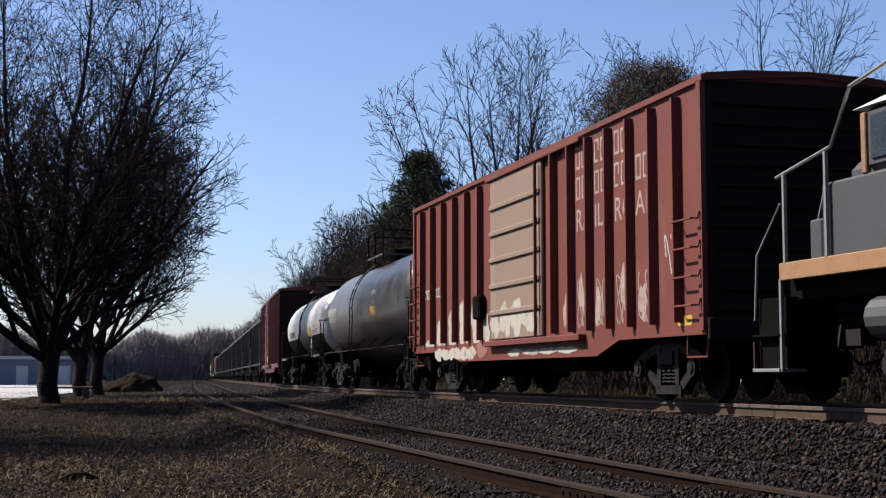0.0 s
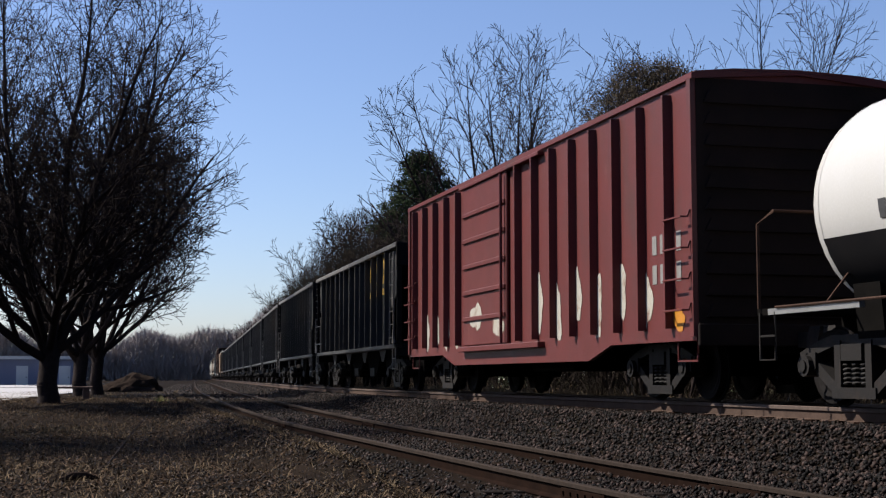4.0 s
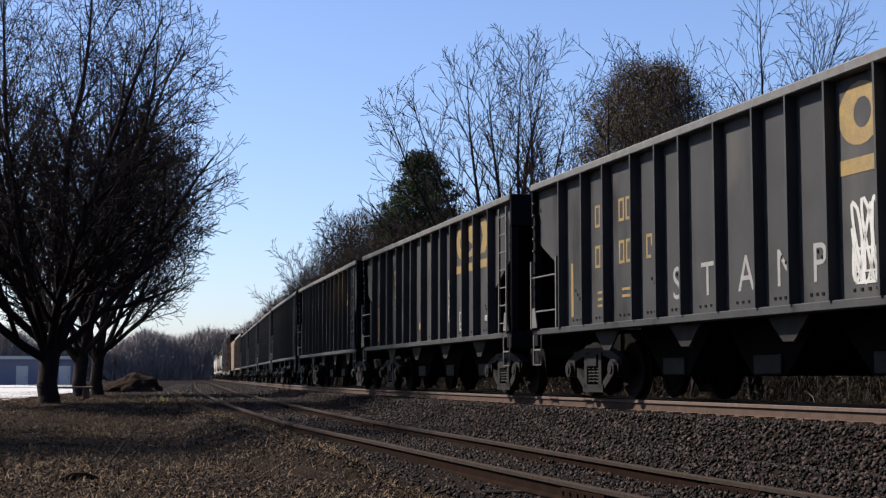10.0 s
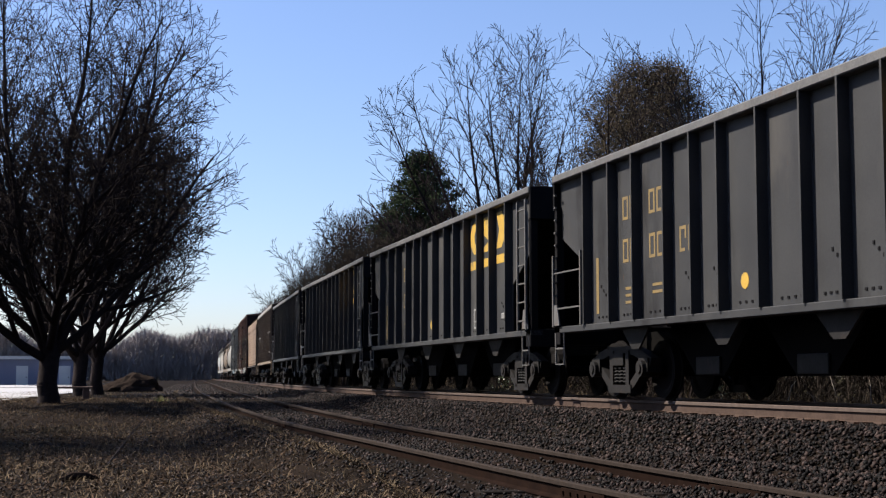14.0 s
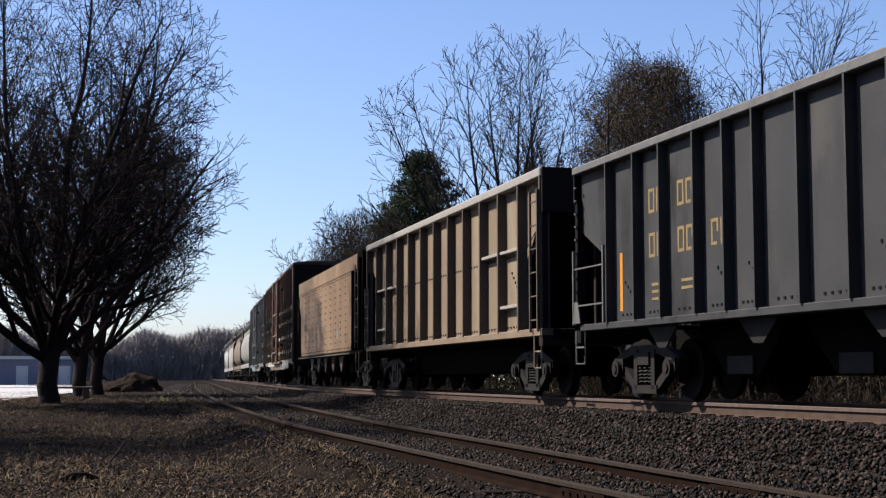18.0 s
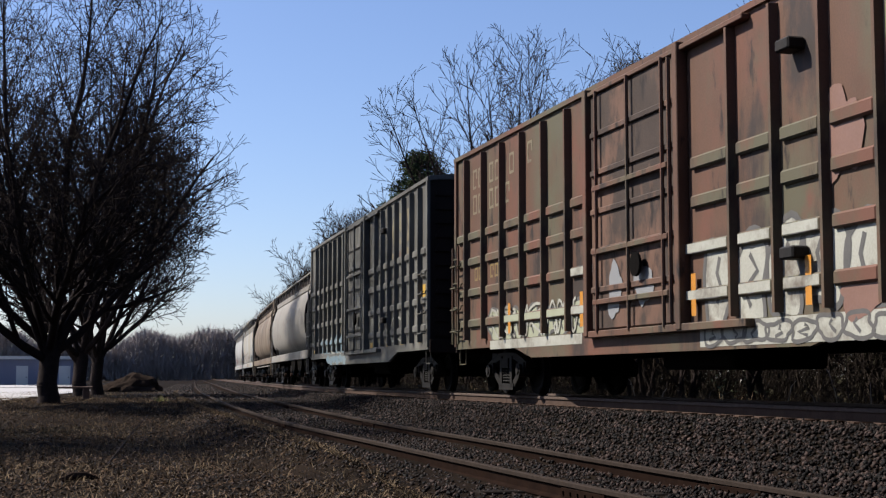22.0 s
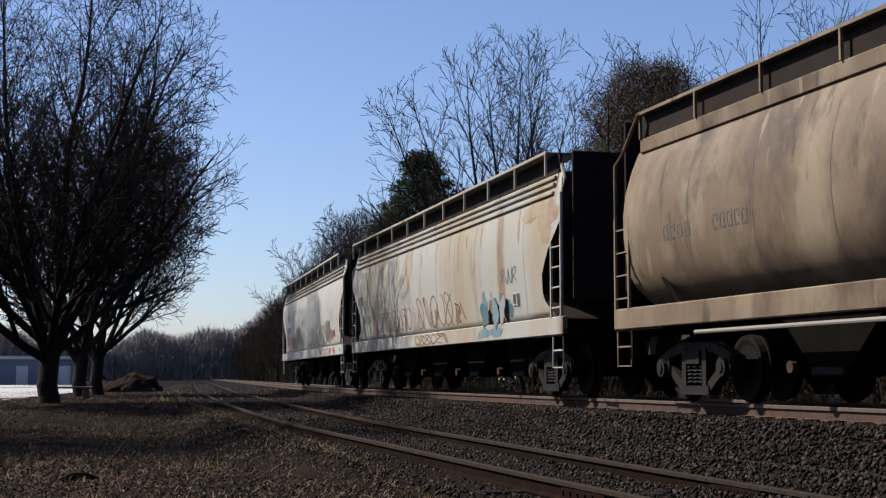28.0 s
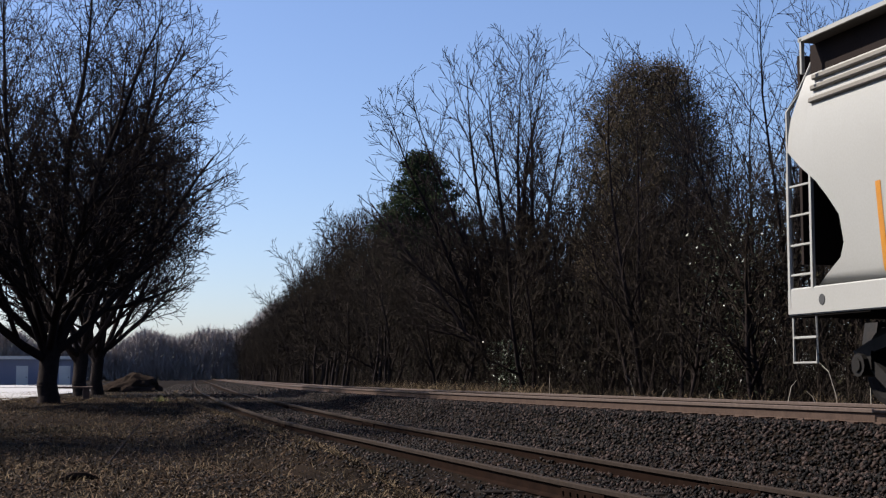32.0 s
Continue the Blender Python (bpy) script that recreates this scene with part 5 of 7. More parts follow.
def boxcar(label, near, far, zb, zt, W, col, doors, posts, door_mat, depth=0.09, roof=None):
    car, half = begin_car("boxcar", label, "boxcar", near, far, 2.0)
    x = -W
    bm = bmesh.new()
    d0, d1 = doors
    prism(bm, [(-W, zb), (W, zb), (W, zt), (W * 0.62, zt + 0.06), (0, zt + 0.09), (-W * 0.62, zt + 0.06), (-W, zt)], -half, half)
    part("body", bm, col, car)
    bm = bmesh.new()
    prism(bm, [(-W - 0.05, zt - 0.02), (-W - 0.05, zt + 0.06), (-W * 0.62, zt + 0.1), (0, zt + 0.13), (W * 0.62, zt + 0.1), (W + 0.05, zt + 0.06), (W + 0.05, zt - 0.02), (0, zt + 0.1)], -half - 0.04, half + 0.04)
    rf = part("roof", bm, roof or col, car)
    seam = mesh_of("roof_seam", prism(bmesh.new(), [(-W, zt + 0.05), (-W * 0.62, zt + 0.105), (0, zt + 0.135), (W * 0.62, zt + 0.105), (W, zt + 0.05), (W, zt + 0.08), (W * 0.62, zt + 0.14), (0, zt + 0.17), (-W * 0.62, zt + 0.14), (-W, zt + 0.08)], -0.04, 0.04), roof or col)
    k = int(2 * half / 1.1)
    for i in range(k + 1):
        put("roof_seam", seam, rf, pose(0, -half + 2 * half * i / k, 0))
    me = rib_post(depth, 0.11, 0.055, zb + 0.12, zt - 0.1, -W, col)
    for y in posts:
        put("side_post", me, car, pose(0, y, 0))
        put("side_post", me, car, pose(0, y, 0, 0, 0, 180))
    corner = rib_post(0.05, 0.14, 0.12, zb, zt, -W, col, "corner_post")
    for y in (-half + 0.07, half - 0.07):
        put("corner_post", corner, car, pose(0, y, 0))
        put("corner_post", corner, car, pose(0, y, 0, 0, 0, 180))
    # pressed ends
    for d in (-1, 1):
        bm = bmesh.new()
        for i in range(11):
            z = zb + 0.25 + i * (zt - zb - 0.3) / 11
            prism(bm, [(-W + 0.12, z), (W - 0.12, z), (W - 0.2, z + 0.16), (-W + 0.2, z + 0.16)], d * half, d * (half + 0.05))
        # The unlit end's shade is painted on with dark ribs and a panel.
        part("end_ribs", bm, SHADEBROWN, car)
        part("end_panel", box(-W + 0.02, W - 0.02, min(d * half, d * (half + 0.012)), max(d * half, d * (half + 0.012)), zb + 0.02, zt, 0.0), SHADEBROWN, car, "end panel darkened for its shade")
        part("end_sill", box(-W, W, min(d * half, d * (half + 0.06)), max(d * half, d * (half + 0.06)), zb - 0.12, zb + 0.16, 0.01), SHADEBROWN, car)
        coupler(car, d * (half + 0.1), d)
    # sills: deep in the middle
    for kx in (-1, 1):
        bm = bmesh.new()
        prism(bm, [(-half, zb + 0.08), (-half, zb - 0.05), (-half * 0.62, zb - 0.05), (-half * 0.5, zb - 0.27), (half * 0.5, zb - 0.27), (half * 0.62, zb - 0.05), (half, zb - 0.05), (half, zb + 0.08)], kx * (W + 0.01), kx * (W - 0.06), "x")
        part("side_sill", bm, col, car)
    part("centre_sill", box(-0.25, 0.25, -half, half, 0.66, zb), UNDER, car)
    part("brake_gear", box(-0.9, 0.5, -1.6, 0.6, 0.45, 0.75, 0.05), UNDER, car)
    # door with its track and rods
    dr = part("door", box(-W - 0.075, -W - 0.01, d0, d1, zb + 0.1, zt - 0.12, 0.015), door_mat, car)
    for i in range(1, 6):
        z = zb + 0.1 + (zt - zb - 0.25) * i / 6
        put("door_rib", mesh_of("door_rib", box(-W - 0.115, -W - 0.07, d0 + 0.04, d1 - 0.04, z - 0.045, z + 0.045, 0.012), door_mat), dr)
    part("door_track", box(-W - 0.14, -W - 0.0, d0 - 1.9, d1 + 0.2, zb - 0.02, zb + 0.08, 0.01), col, car)
    part("door_track", box(-W - 0.12, -W - 0.0, d0 - 1.9, d1 + 0.2, zt - 0.12, zt - 0.05, 0.01), col, car)
    part("lock_rod", tube(bmesh.new(), [(-W - 0.14, d0 + 0.12, zb + 0.1), (-W - 0.14, d0 + 0.12, zt - 0.15)], 0.03, 6), col, car)
    return car, half


def even(a, b, n):
    return [a + (b - a) * i / (n - 1) for i in range(n)]


def end_irons(car, x, half, z0, z1, n, material, near=True, w=0.68):
    """Grab irons at both corners of the visible side."""
    for y0 in (-half + 0.05, half - 0.05 - w):
        iron = mesh_of("grab_iron", tube(bmesh.new(), [(x, y0, 0.08), (x - 0.06, y0 + 0.01, 0.08), (x - 0.08, y0 + 0.03, 0), (x - 0.16, y0 + 0.05, 0), (x - 0.16, y0 + w - 0.05, 0), (x - 0.08, y0 + w - 0.03, 0), (x - 0.06, y0 + w - 0.01, 0.08), (x, y0 + w, 0.08)], 0.016, 5), material)
        for i in range(n):
            put("grab_iron", iron, car, pose(0, 0, z0 + (z1 - z0) * i / max(n - 1, 1)))
        part("stirrup", stirrup(x + 0.05, y0 + 0.05, y0 + w - 0.05, z0 - 0.65, z0 - 0.2), material, car)


def splash(car, name, x, spots, material, seed, label=""):
    """Flat ragged paint patches on a side: spots are (y, z, half width, half height)."""
    rg = random.Random(seed)
    for i, (y, z, a, b) in enumerate(spots):
        pts = []
        n = 30
        ph = [rg.uniform(0, 6.28) for _ in range(4)]
        for k in range(n):
            w = k * math.tau / n
            q = 0.9 + 0.14 * math.sin(2 * w + ph[0]) + 0.1 * math.sin(3 * w + ph[1]) + 0.07 * math.sin(5 * w + ph[2]) + 0.05 * math.sin(9 * w + ph[3])
            pts.append((y + a * q * math.cos(w), z + b * q * math.sin(w)))
        bm = bmesh.new()
        v = [bm.verts.new((x - 0.002 - 0.0004 * i, p[0], p[1])) for p in pts]
        bm.faces.new(v)
        bmesh.ops.recalc_face_normals(bm, faces=list(bm.faces))
        part(name, bm, material, car, label)


def drape(car, prof, lift=0.003):
    """Lays the flat paint of a car's side on its curved body; prof gives (half width, height)."""
    hz, hw = [z for _, z in prof[1:-1]], [w for w, _ in prof[1:-1]]
    paint = ("lettering", "graffiti", "sprayed_letter", "outline", "stripe", "data_panel", "stencil", "stain")
    obs = [o for o in list(car.children) + [g for c in car.children for g in c.children] if o.name.split(".")[0] in paint]
    for o in obs:
        bm = bmesh.new()
        bm.from_mesh(o.data)
        if min(v.co.z for v in bm.verts) < 1.3:
            bm.free()
            continue
        for z in hz:
            bmesh.ops.bisect_plane(bm, geom=list(bm.verts) + list(bm.edges) + list(bm.faces), plane_co=(0, 0, z), plane_no=(0, 0, 1))
        for v in bm.verts:
            v.co.x = -(float(np.interp(v.co.z, hz, hw)) + lift + max(0.0, -v.co.x - 1.53) * 0.5)
        bm.to_mesh(o.data)
        bm.free()


def bubbles(car, x, y0, y1, z0, z1, letters, fill, edge, seed, label, stroke=0.035):
    """Rounded sprayed letters: a filled lobe each, with an outline stroke and a stroke inside."""
    rg = random.Random(seed)
    step = (y1 - y0) / letters
    for i in range(letters):
        c, zc, hw, hh = y0 + step * (i + 0.5), (z0 + z1) / 2 + rg.uniform(-0.06, 0.06) * (z1 - z0), step * 0.56, (z1 - z0) * rg.uniform(0.42, 0.52)
        p = [rg.uniform(0, 6.28) for _ in range(3)]
        pts = []
        for k in range(33):
            w = k * math.tau / 32
            q = 0.92 + 0.12 * math.sin(2 * w + p[0]) + 0.1 * math.sin(3 * w + p[1]) + 0.06 * math.sin(5 * w + p[2])
            pts.append((c + hw * q * math.copysign(abs(math.cos(w)) ** 0.8, math.cos(w)), zc + hh * q * math.copysign(abs(math.sin(w)) ** 0.8, math.sin(w))))
        bm = bmesh.new()
        bm.faces.new([bm.verts.new((x - 0.0003 * i, a, b)) for a, b in pts[:-1]])
        bmesh.ops.recalc_face_normals(bm, faces=list(bm.faces))
        lobe = part("sprayed_letter", bm, fill, car, label)
        bm = bmesh.new()
        ribbon(bm, x - 0.003 - 0.0003 * i, pts, stroke)
        ribbon(bm, x - 0.003 - 0.0003 * i, [(c + hw * rg.uniform(-0.4, 0.4), zc + hh * (0.55 - 0.36 * k)) for k in range(4)], stroke * 0.9)
        put("outline", mesh_of("outline", bm, edge), lobe)


# locomotive at the head of what is seen, its low end towards the wagons
loco, half = begin_car("locomotive", "grey and gold diesel locomotive with pale handrails", "locomotive", -3.4, 14.95, 3.2)
part("underframe", box(-1.3, 1.3, -half + 0.3, half - 0.55, 1.2, 1.46, 0.02), UNDER, loco)
part("deck_edge", box(-1.53, -1.46, -half + 0.5, half - 0.72, 1.42, 1.62, 0.01), LOCOY, loco, "gold painted deck edge")
part("deck_edge", box(1.46, 1.53, -half + 0.5, half - 0.72, 1.42, 1.62, 0.01), LOCOY, loco, "gold painted deck edge")
part("deck", box(-1.46, 1.46, -half + 0.4, half - 0.6, 1.5, 1.6), UNDER, loco)
part("battery_box", box(-1.47, -0.9, half - 3.2, half - 1.55, 1.6, 2.42, 0.03), LOCOG, loco, "grey battery box")
part("battery_box_step", box(-1.47, -1.1, half - 1.55, half - 1.3, 1.6, 2.05, 0.02), LOCOG, loco)
part("low_hood", box(-0.8, 0.8, half - 3.0, half - 1.0, 1.6, 2.75, 0.1), LOCOG, loco)
part("cab", box(-1.44, 1.44, half - 5.0, half - 2.35, 2.42, 3.12, 0.08), LOCOG, loco)
part("cab_window", box(-1.462, -1.44, half - 3.3, half - 2.5, 2.55, 3.0, 0.005), GLASS, loco)
part("cab_post", box(-1.47, -1.40, half - 2.42, half - 2.33, 2.42, 3.05, 0.01), LOCOY, loco, "gold window post")
part("cab_roof", prism(bmesh.new(), [(-1.48, 3.1), (-1.1, 3.28), (1.1, 3.28), (1.48, 3.1)], half - 5.1, half - 2.2), TRIMW, loco)
part("long_hood", box(-0.85, 0.85, -half + 1.2, half - 5.0, 1.6, 3.9, 0.12), LOCOG, loco)
for i in range(7):
    part("hood_door", box(-0.88, -0.845, -half + 2 + i * 1.4, -half + 3.2 + i * 1.4, 1.8, 3.7, 0.02), LOCOG, loco)
part("fuel_tank", prism(bmesh.new(), [(-1.4, 1.2), (-1.4, 0.6), (-0.9, 0.3), (0.9, 0.3), (1.4, 0.6), (1.4, 1.2)], -2.0, 2.0), UNDER, loco)
part("air_tank", tube(bmesh.new(), [(-1.25, half - 4.6, 0.95), (-1.25, half - 2.3, 0.95)], 0.22, 14), LOCOG, loco, "pale cylindrical air tank")
e = half - 0.72
for y, z in ((e - 0.12, 2.62), (e - 1.0, 2.75)):
    part("stanchion", box(-1.53, -1.49, y - 0.02, y + 0.02, 1.6, z), PALERAIL, loco)
part("handrail", tube(bmesh.new(), [(-1.51, e + 0.05, 2.6), (-1.51, e - 1.1, 2.78), (-1.51, e - 1.5, 3.35), (-1.51, e - 2.4, 3.5)], 0.022, 6), PALERAIL, loco)
part("handrail", tube(bmesh.new(), [(-1.5, e, 2.3), (-1.5, e + 0.55, 1.75), (-1.5, e + 0.62, 1.0)], 0.016, 6), PALERAIL, loco)
part("handrail", tube(bmesh.new(), [(-0.9, e, 2.55), (-0.9, e + 0.3, 1.9), (-0.9, e + 0.32, 1.1)], 0.016, 6), PALERAIL, loco)
part("step_well", box(-1.45, -0.8, e, e + 0.62, 0.45, 1.25), UNDER, loco)
part("step_post", box(-1.53, -1.49, e - 0.03, e + 0.01, 0.4, 1.44), PALERAIL, loco)
part("step_post", box(-1.53, -1.49, e + 0.6, e + 0.63, 0.4, 0.75), HANDRAIL, loco)
part("step", box(-1.55, -1.2, e, e + 0.62, 0.4, 0.44, 0.005), PALERAIL, loco)
part("step", box(-1.55, -1.2, e, e + 0.62, 0.8, 0.83, 0.005), UNDER, loco)
coupler(loco, half - 0.1, 1)

# red boxcar
FADEDW = mat("faded_white_paint", (0.30, 0.25, 0.22), (0.20, 0.12, 0.10), 0.65, 0, 5, 0.05, (0.15, 0.06, 0.045), 0.4)
GPINKISH = mat("faded_pink_patch", (0.2112, 0.0832, 0.0608), (0.1728, 0.0672, 0.0512), 0.65, 0, 3, 0.05)
box1, half = boxcar("weathered red boxcar with a tan door and peeled whitewash", 16.2, 31.3, 0.93, 4.12, 1.47, RED, (-1.45, 1.45), even(-6.8, -2.0, 7) + even(2.2, 6.65, 6), mat("faded_tan_door", (0.155, 0.105, 0.075), (0.17, 0.112, 0.08), 0.65, 0, 1.5, 0.1, (0.23, 0.19, 0.125), 0.3, True), 0.12)
end_irons(box1, -1.47, half, 1.25, 2.35, 4, RED)
ladder(box1, RED, -1.58, half - 0.5, half - 0.08, 1.0, 3.0, 5, "side_ladder")
posts1 = even(-6.8, -2.0, 7) + even(2.2, 6.65, 6)
plumes = [(posts1[k] + dy, 0.95 + h * 0.5, 0.26, h * 0.55) for k, dy, h in ((11, 0.2, 0.35), (11, 0.55, 0.2), (10, 0.2, 0.75), (10, 0.5, 0.55), (9, 0.18, 1.0), (9, 0.45, 0.8), (8, 0.2, 1.05), (8, 0.5, 0.9), (7, 0.2, 1.1), (7, 0.5, 0.9), (7, -0.25, 0.6))]
splash(box1, "whitewash_patch", -1.473, plumes, PATCHW, 3, "peeled whitewash plumes along the lower side")
splash(box1, "whitewash_patch", -1.473, [(posts1[5 - i] + 0.35 + 0.1 * (i % 3), 1.4 + 0.25 * (i % 2), 0.13, 0.3) for i in range(5)], FADEDW, 9, "thin whitewash on the lower side")
splash(box1, "whitewash_patch", -1.546, [(1.1, 1.32, 0.3, 0.3), (0.55, 1.38, 0.34, 0.34), (-0.1, 1.4, 0.4, 0.32), (-0.85, 1.35, 0.45, 0.28)], PATCHW, 4, "peeled whitewash on the door")
splash(box1, "whitewash_patch", -1.482, [(2.9 + 0.5 * i, 0.82, 0.36, 0.13) for i in range(6)] + [(0.2 - 0.9 * i, 0.78, 0.45, 0.07) for i in range(4)], PATCHW, 5, "peeled whitewash on the sill")
splash(box1, "patch", -1.485, [(2.2, 0.86, 0.42, 0.14)], GPINKISH, 6, "pink repaint patch on the sill")
for z, cols in ((3.6, (4, 3, 2)), (3.12, (4, 3, 2, 1))):
    for k in cols:
        letters(box1, "lettering", FADEDW, -1.4725, posts1[k] + 0.66, z, 0.19, 0.36, 2, int(z * 10) + k, "faded white lettering")
for k, text in ((4, "RA"), (3, "IL"), (2, "RO"), (1, "AD")):
    words(box1, text, -1.4735, posts1[k] + 0.68, 2.62, 0.5, FADEDW, "faded white painted word")
scrawl(box1, -1.474, posts1[0] + 0.1, posts1[0] + 0.5, 1.7, 2.25, 2, 0.03, WHITEP, 71, "white sprayed tag")
for k in (1, 2, 3, 4):
    scrawl(box1, -1.474, posts1[k] + 0.12, posts1[k] + 0.62, 1.1, 1.85, 2, 0.03, FADEDW, 72 + k, "faint white sprayed strokes")
letters(box1, "lettering", WHITEP, -1.4725, 6.62, 2.05, 0.16, 0.2, 3, 36, "small white lettering")
letters(box1, "lettering", WHITEP, -1.4725, 5.78, 2.05, 0.13, 0.2, 3, 37, "small white painted numbers")
part("brake_box", box(-1.62, -1.47, 1.95, 2.4, 1.45, 1.9, 0.03), UNDER, box1, "dark box beside the door")
splash(box1, "patch", -1.473, [(-6.9, 1.05, 0.22, 0.14)], YELLOW, 8, "faded yellow patch")

# tank cars
def tank_car(label, near, far, r, cz, bands, sill_z, platform_y, inset, shell0, plat):
    car, half = begin_car("tank_car", label, "tank car", near, far, 1.55)
    e = half - inset
    nose = [(0.0, 1.0), (0.16, 0.97), (0.3, 0.88), (0.4, 0.72), (0.47, 0.5), (0.5, 0.2)]
    prof = [(-e - d + 0.0, r * q) for d, q in nose][::-1] + [(e + d, r * q) for d, q in nose]
    shell = part("shell", lathe_y(bmesh.new(), prof, 0, cz, 40), shell0, car, "", True)
    for y0, y1, m, extra in bands:
        put("painted_band", mesh_of("painted_band", lathe_y(bmesh.new(), [(y0, r + extra), (y1, r + extra)], 0, cz, 40, False), m, True), shell)
    for y in even(-e, e, 6):
        put("weld_seam", mesh_of("weld_seam", lathe_y(bmesh.new(), [(y - 0.006, r + 0.004), (y + 0.006, r + 0.004)], 0, cz, 40, False), shell0, True), shell)
    part("centre_sill", box(-0.28, 0.28, -half, half, 0.72, cz - r + 0.12), UNDER, car)
    for d in (-1, 1):
        part("saddle", prism(bmesh.new(), [(-1.1, 0.75), (1.1, 0.75), (1.15, cz - r * 0.72), (0.5, cz - r * 0.97), (-0.5, cz - r * 0.97), (-1.15, cz - r * 0.72)], d * (half - 1.9) - 0.25, d * (half - 1.9) + 0.25), UNDER, car)
        part("end_platform", box(-1.4, 1.4, min(d * half, d * (half - 0.7)), max(d * half, d * (half - 0.7)), sill_z - 0.08, sill_z), UNDER, car)
        part("end_rail", tube(bmesh.new(), [(-1.42, d * (half - 0.08), sill_z), (-1.42, d * (half - 0.08), sill_z + 1.0), (-1.42, d * (half - 0.45), sill_z + 1.12), (1.42, d * (half - 0.45), sill_z + 1.12), (1.42, d * (half - 0.08), sill_z + 1.0), (1.42, d * (half - 0.08), sill_z)], 0.02, 6), HANDRAIL if shell0 is TANKW else STEEL, car)
        part("stirrup", stirrup(-1.42, d * (half - 0.45), d * (half - 0.1), sill_z - 0.6, sill_z - 0.05, 2), STEEL, car)
        coupler(car, d * half, d)
    part("side_rail", tube(bmesh.new(), [(-1.44, -half + 0.5, sill_z), (-1.44, half - 0.5, sill_z)], 0.017, 6), HANDRAIL, car, "pale running rail")
    for y in even(-half + 1.6, half - 1.6, 6):
        part("rail_brace", tube(bmesh.new(), [(-1.44, y, sill_z), (-1.0, y + 0.25, sill_z + 0.35)], 0.018, 5), HANDRAIL, car)
    p = platform_y
    top = cz + r
    lad = platform_y
    p, ph, pr = plat
    part("dome", tube(bmesh.new(), [(0, p, top - 0.1), (0, p, top + 0.22), (0, p, top + 0.26), (0, p, top + 0.34)], [0.42, 0.42, 0.48, 0.2], 20), UNDER, car)
    part("valve_bonnet", tube(bmesh.new(), [(0, p + 0.75, top - 0.1), (0, p + 0.75, top + 0.28), (0, p + 0.75, top + 0.34)], [0.2, 0.2, 0.1], 14), UNDER, car)
    part("platform", box(-1.0, 1.0, p - ph, p + ph, top + 0.02, top + 0.07), WALKWAY, car)
    bm = bmesh.new()
    for x in (-0.98, 0.98):
        for y in (p - ph, p, p + ph):
            tube(bm, [(x, y, top - 0.15), (x, y, top + pr)], 0.02, 5)
        for z in (pr * 0.55, pr):
            tube(bm, [(x, p - ph, top + z), (x, p + ph, top + z)], 0.02, 5)
    for y in (p - ph, p + ph):
        tube(bm, [(-0.98, y, top + pr), (0.98, y, top + pr)], 0.02, 5)
    part("platform_railing", bm, UNDER, car)
    bm = bmesh.new()
    pts = []
    for k in range(9):
        a = radians(20 + 78 * k / 8)
        pts.append((-(r + 0.10) * math.sin(a), cz + (r + 0.10) * math.cos(a)))
    pts += [(-1.5, sill_z), (-1.5, sill_z - 0.75)]
    for y in (lad - 0.22, lad + 0.22):
        tube(bm, [(a, y, b) for a, b in pts], 0.018, 5)
    for a, b in pts:
        tube(bm, [(a, lad - 0.22, b), (a, lad + 0.22, b)], 0.015, 5)
    part("ladder", bm, STEEL, car)
    part("outlet", tube(bmesh.new(), [(0, 0.4, cz - r + 0.1), (0, 0.4, 0.4)], [0.2, 0.12], 10), UNDER, car)
    return car, half


def tank_marks(car, r, cz, name, material, rows, label):
    """Marks that lie on the round side: rows of (y0, y1, degrees from the top, arc height)."""
    bm = bmesh.new()
    for y0, y1, deg, h in rows:
        n = max(2, int(h / 0.08))
        ring = []
        for i in range(n + 1):
            a = radians(deg) + (h * i / n) / r
            p = (-(r + 0.004) * math.sin(a), cz + (r + 0.004) * math.cos(a))
            ring.append((bm.verts.new((p[0], y0, p[1])), bm.verts.new((p[0], y1, p[1]))))
        for q, w in zip(ring, ring[1:]):
            bm.faces.new((q[0], w[0], w[1], q[1]))
    return part(name, bm, material, car, label)


tank1, half = tank_car("dark grey tank car with yellow stripes and white lettering", 32.4, 46.0, 1.38, 2.30, [], 1.12, 1.1, 0.9, TANKG, (-0.1, 1.1, 0.72))
tank_marks(tank1, 1.38, 2.30, "stripe", DULLYEL, [(y, y + 0.07, 86, 0.4) for y in (-5.0, -2.8, 0.0, 1.8, 4.2)], "yellow reflective stripes")
tank_marks(tank1, 1.38, 2.30, "lettering", WHITEP, [(4.5 + 0.17 * i, 4.54 + 0.17 * i, 82, 0.22) for i in range(9)] + [(4.57 + 0.17 * i, 4.62 + 0.17 * i, 82, 0.22 if i % 3 else 0.1) for i in range(9)] + [(4.5, 5.9, 95, 0.022), (4.6, 5.8, 98, 0.022), (-2.3, -1.35, 74, 0.022), (-2.25, -1.4, 77, 0.022)], "white lettering")
tank_marks(tank1, 1.38, 2.30, "notice", YELLOW, [(-2.2, -1.4, 92, 0.26)], "yellow notice panel")
tank2, half = tank_car("white tank car with a black centre band and belly", 46.9, 61.5, 1.28, 2.26, [(-1.7, 1.4, TANKB, 0.012)], 1.14, 0.1, 1.2, TANKW, (-0.6, 0.65, 0.5))
bm = bmesh.new()
ring = []
for y in (-half + 1.2, half - 1.2):
    ring.append([bm.verts.new((1.286 * math.sin(radians(a)), y, 2.26 + 1.286 * math.cos(radians(a)))) for a in range(108, 253, 9)])
for k in range(len(ring[0]) - 1):
    bm.faces.new((ring[0][k], ring[0][k + 1], ring[1][k + 1], ring[1][k]))
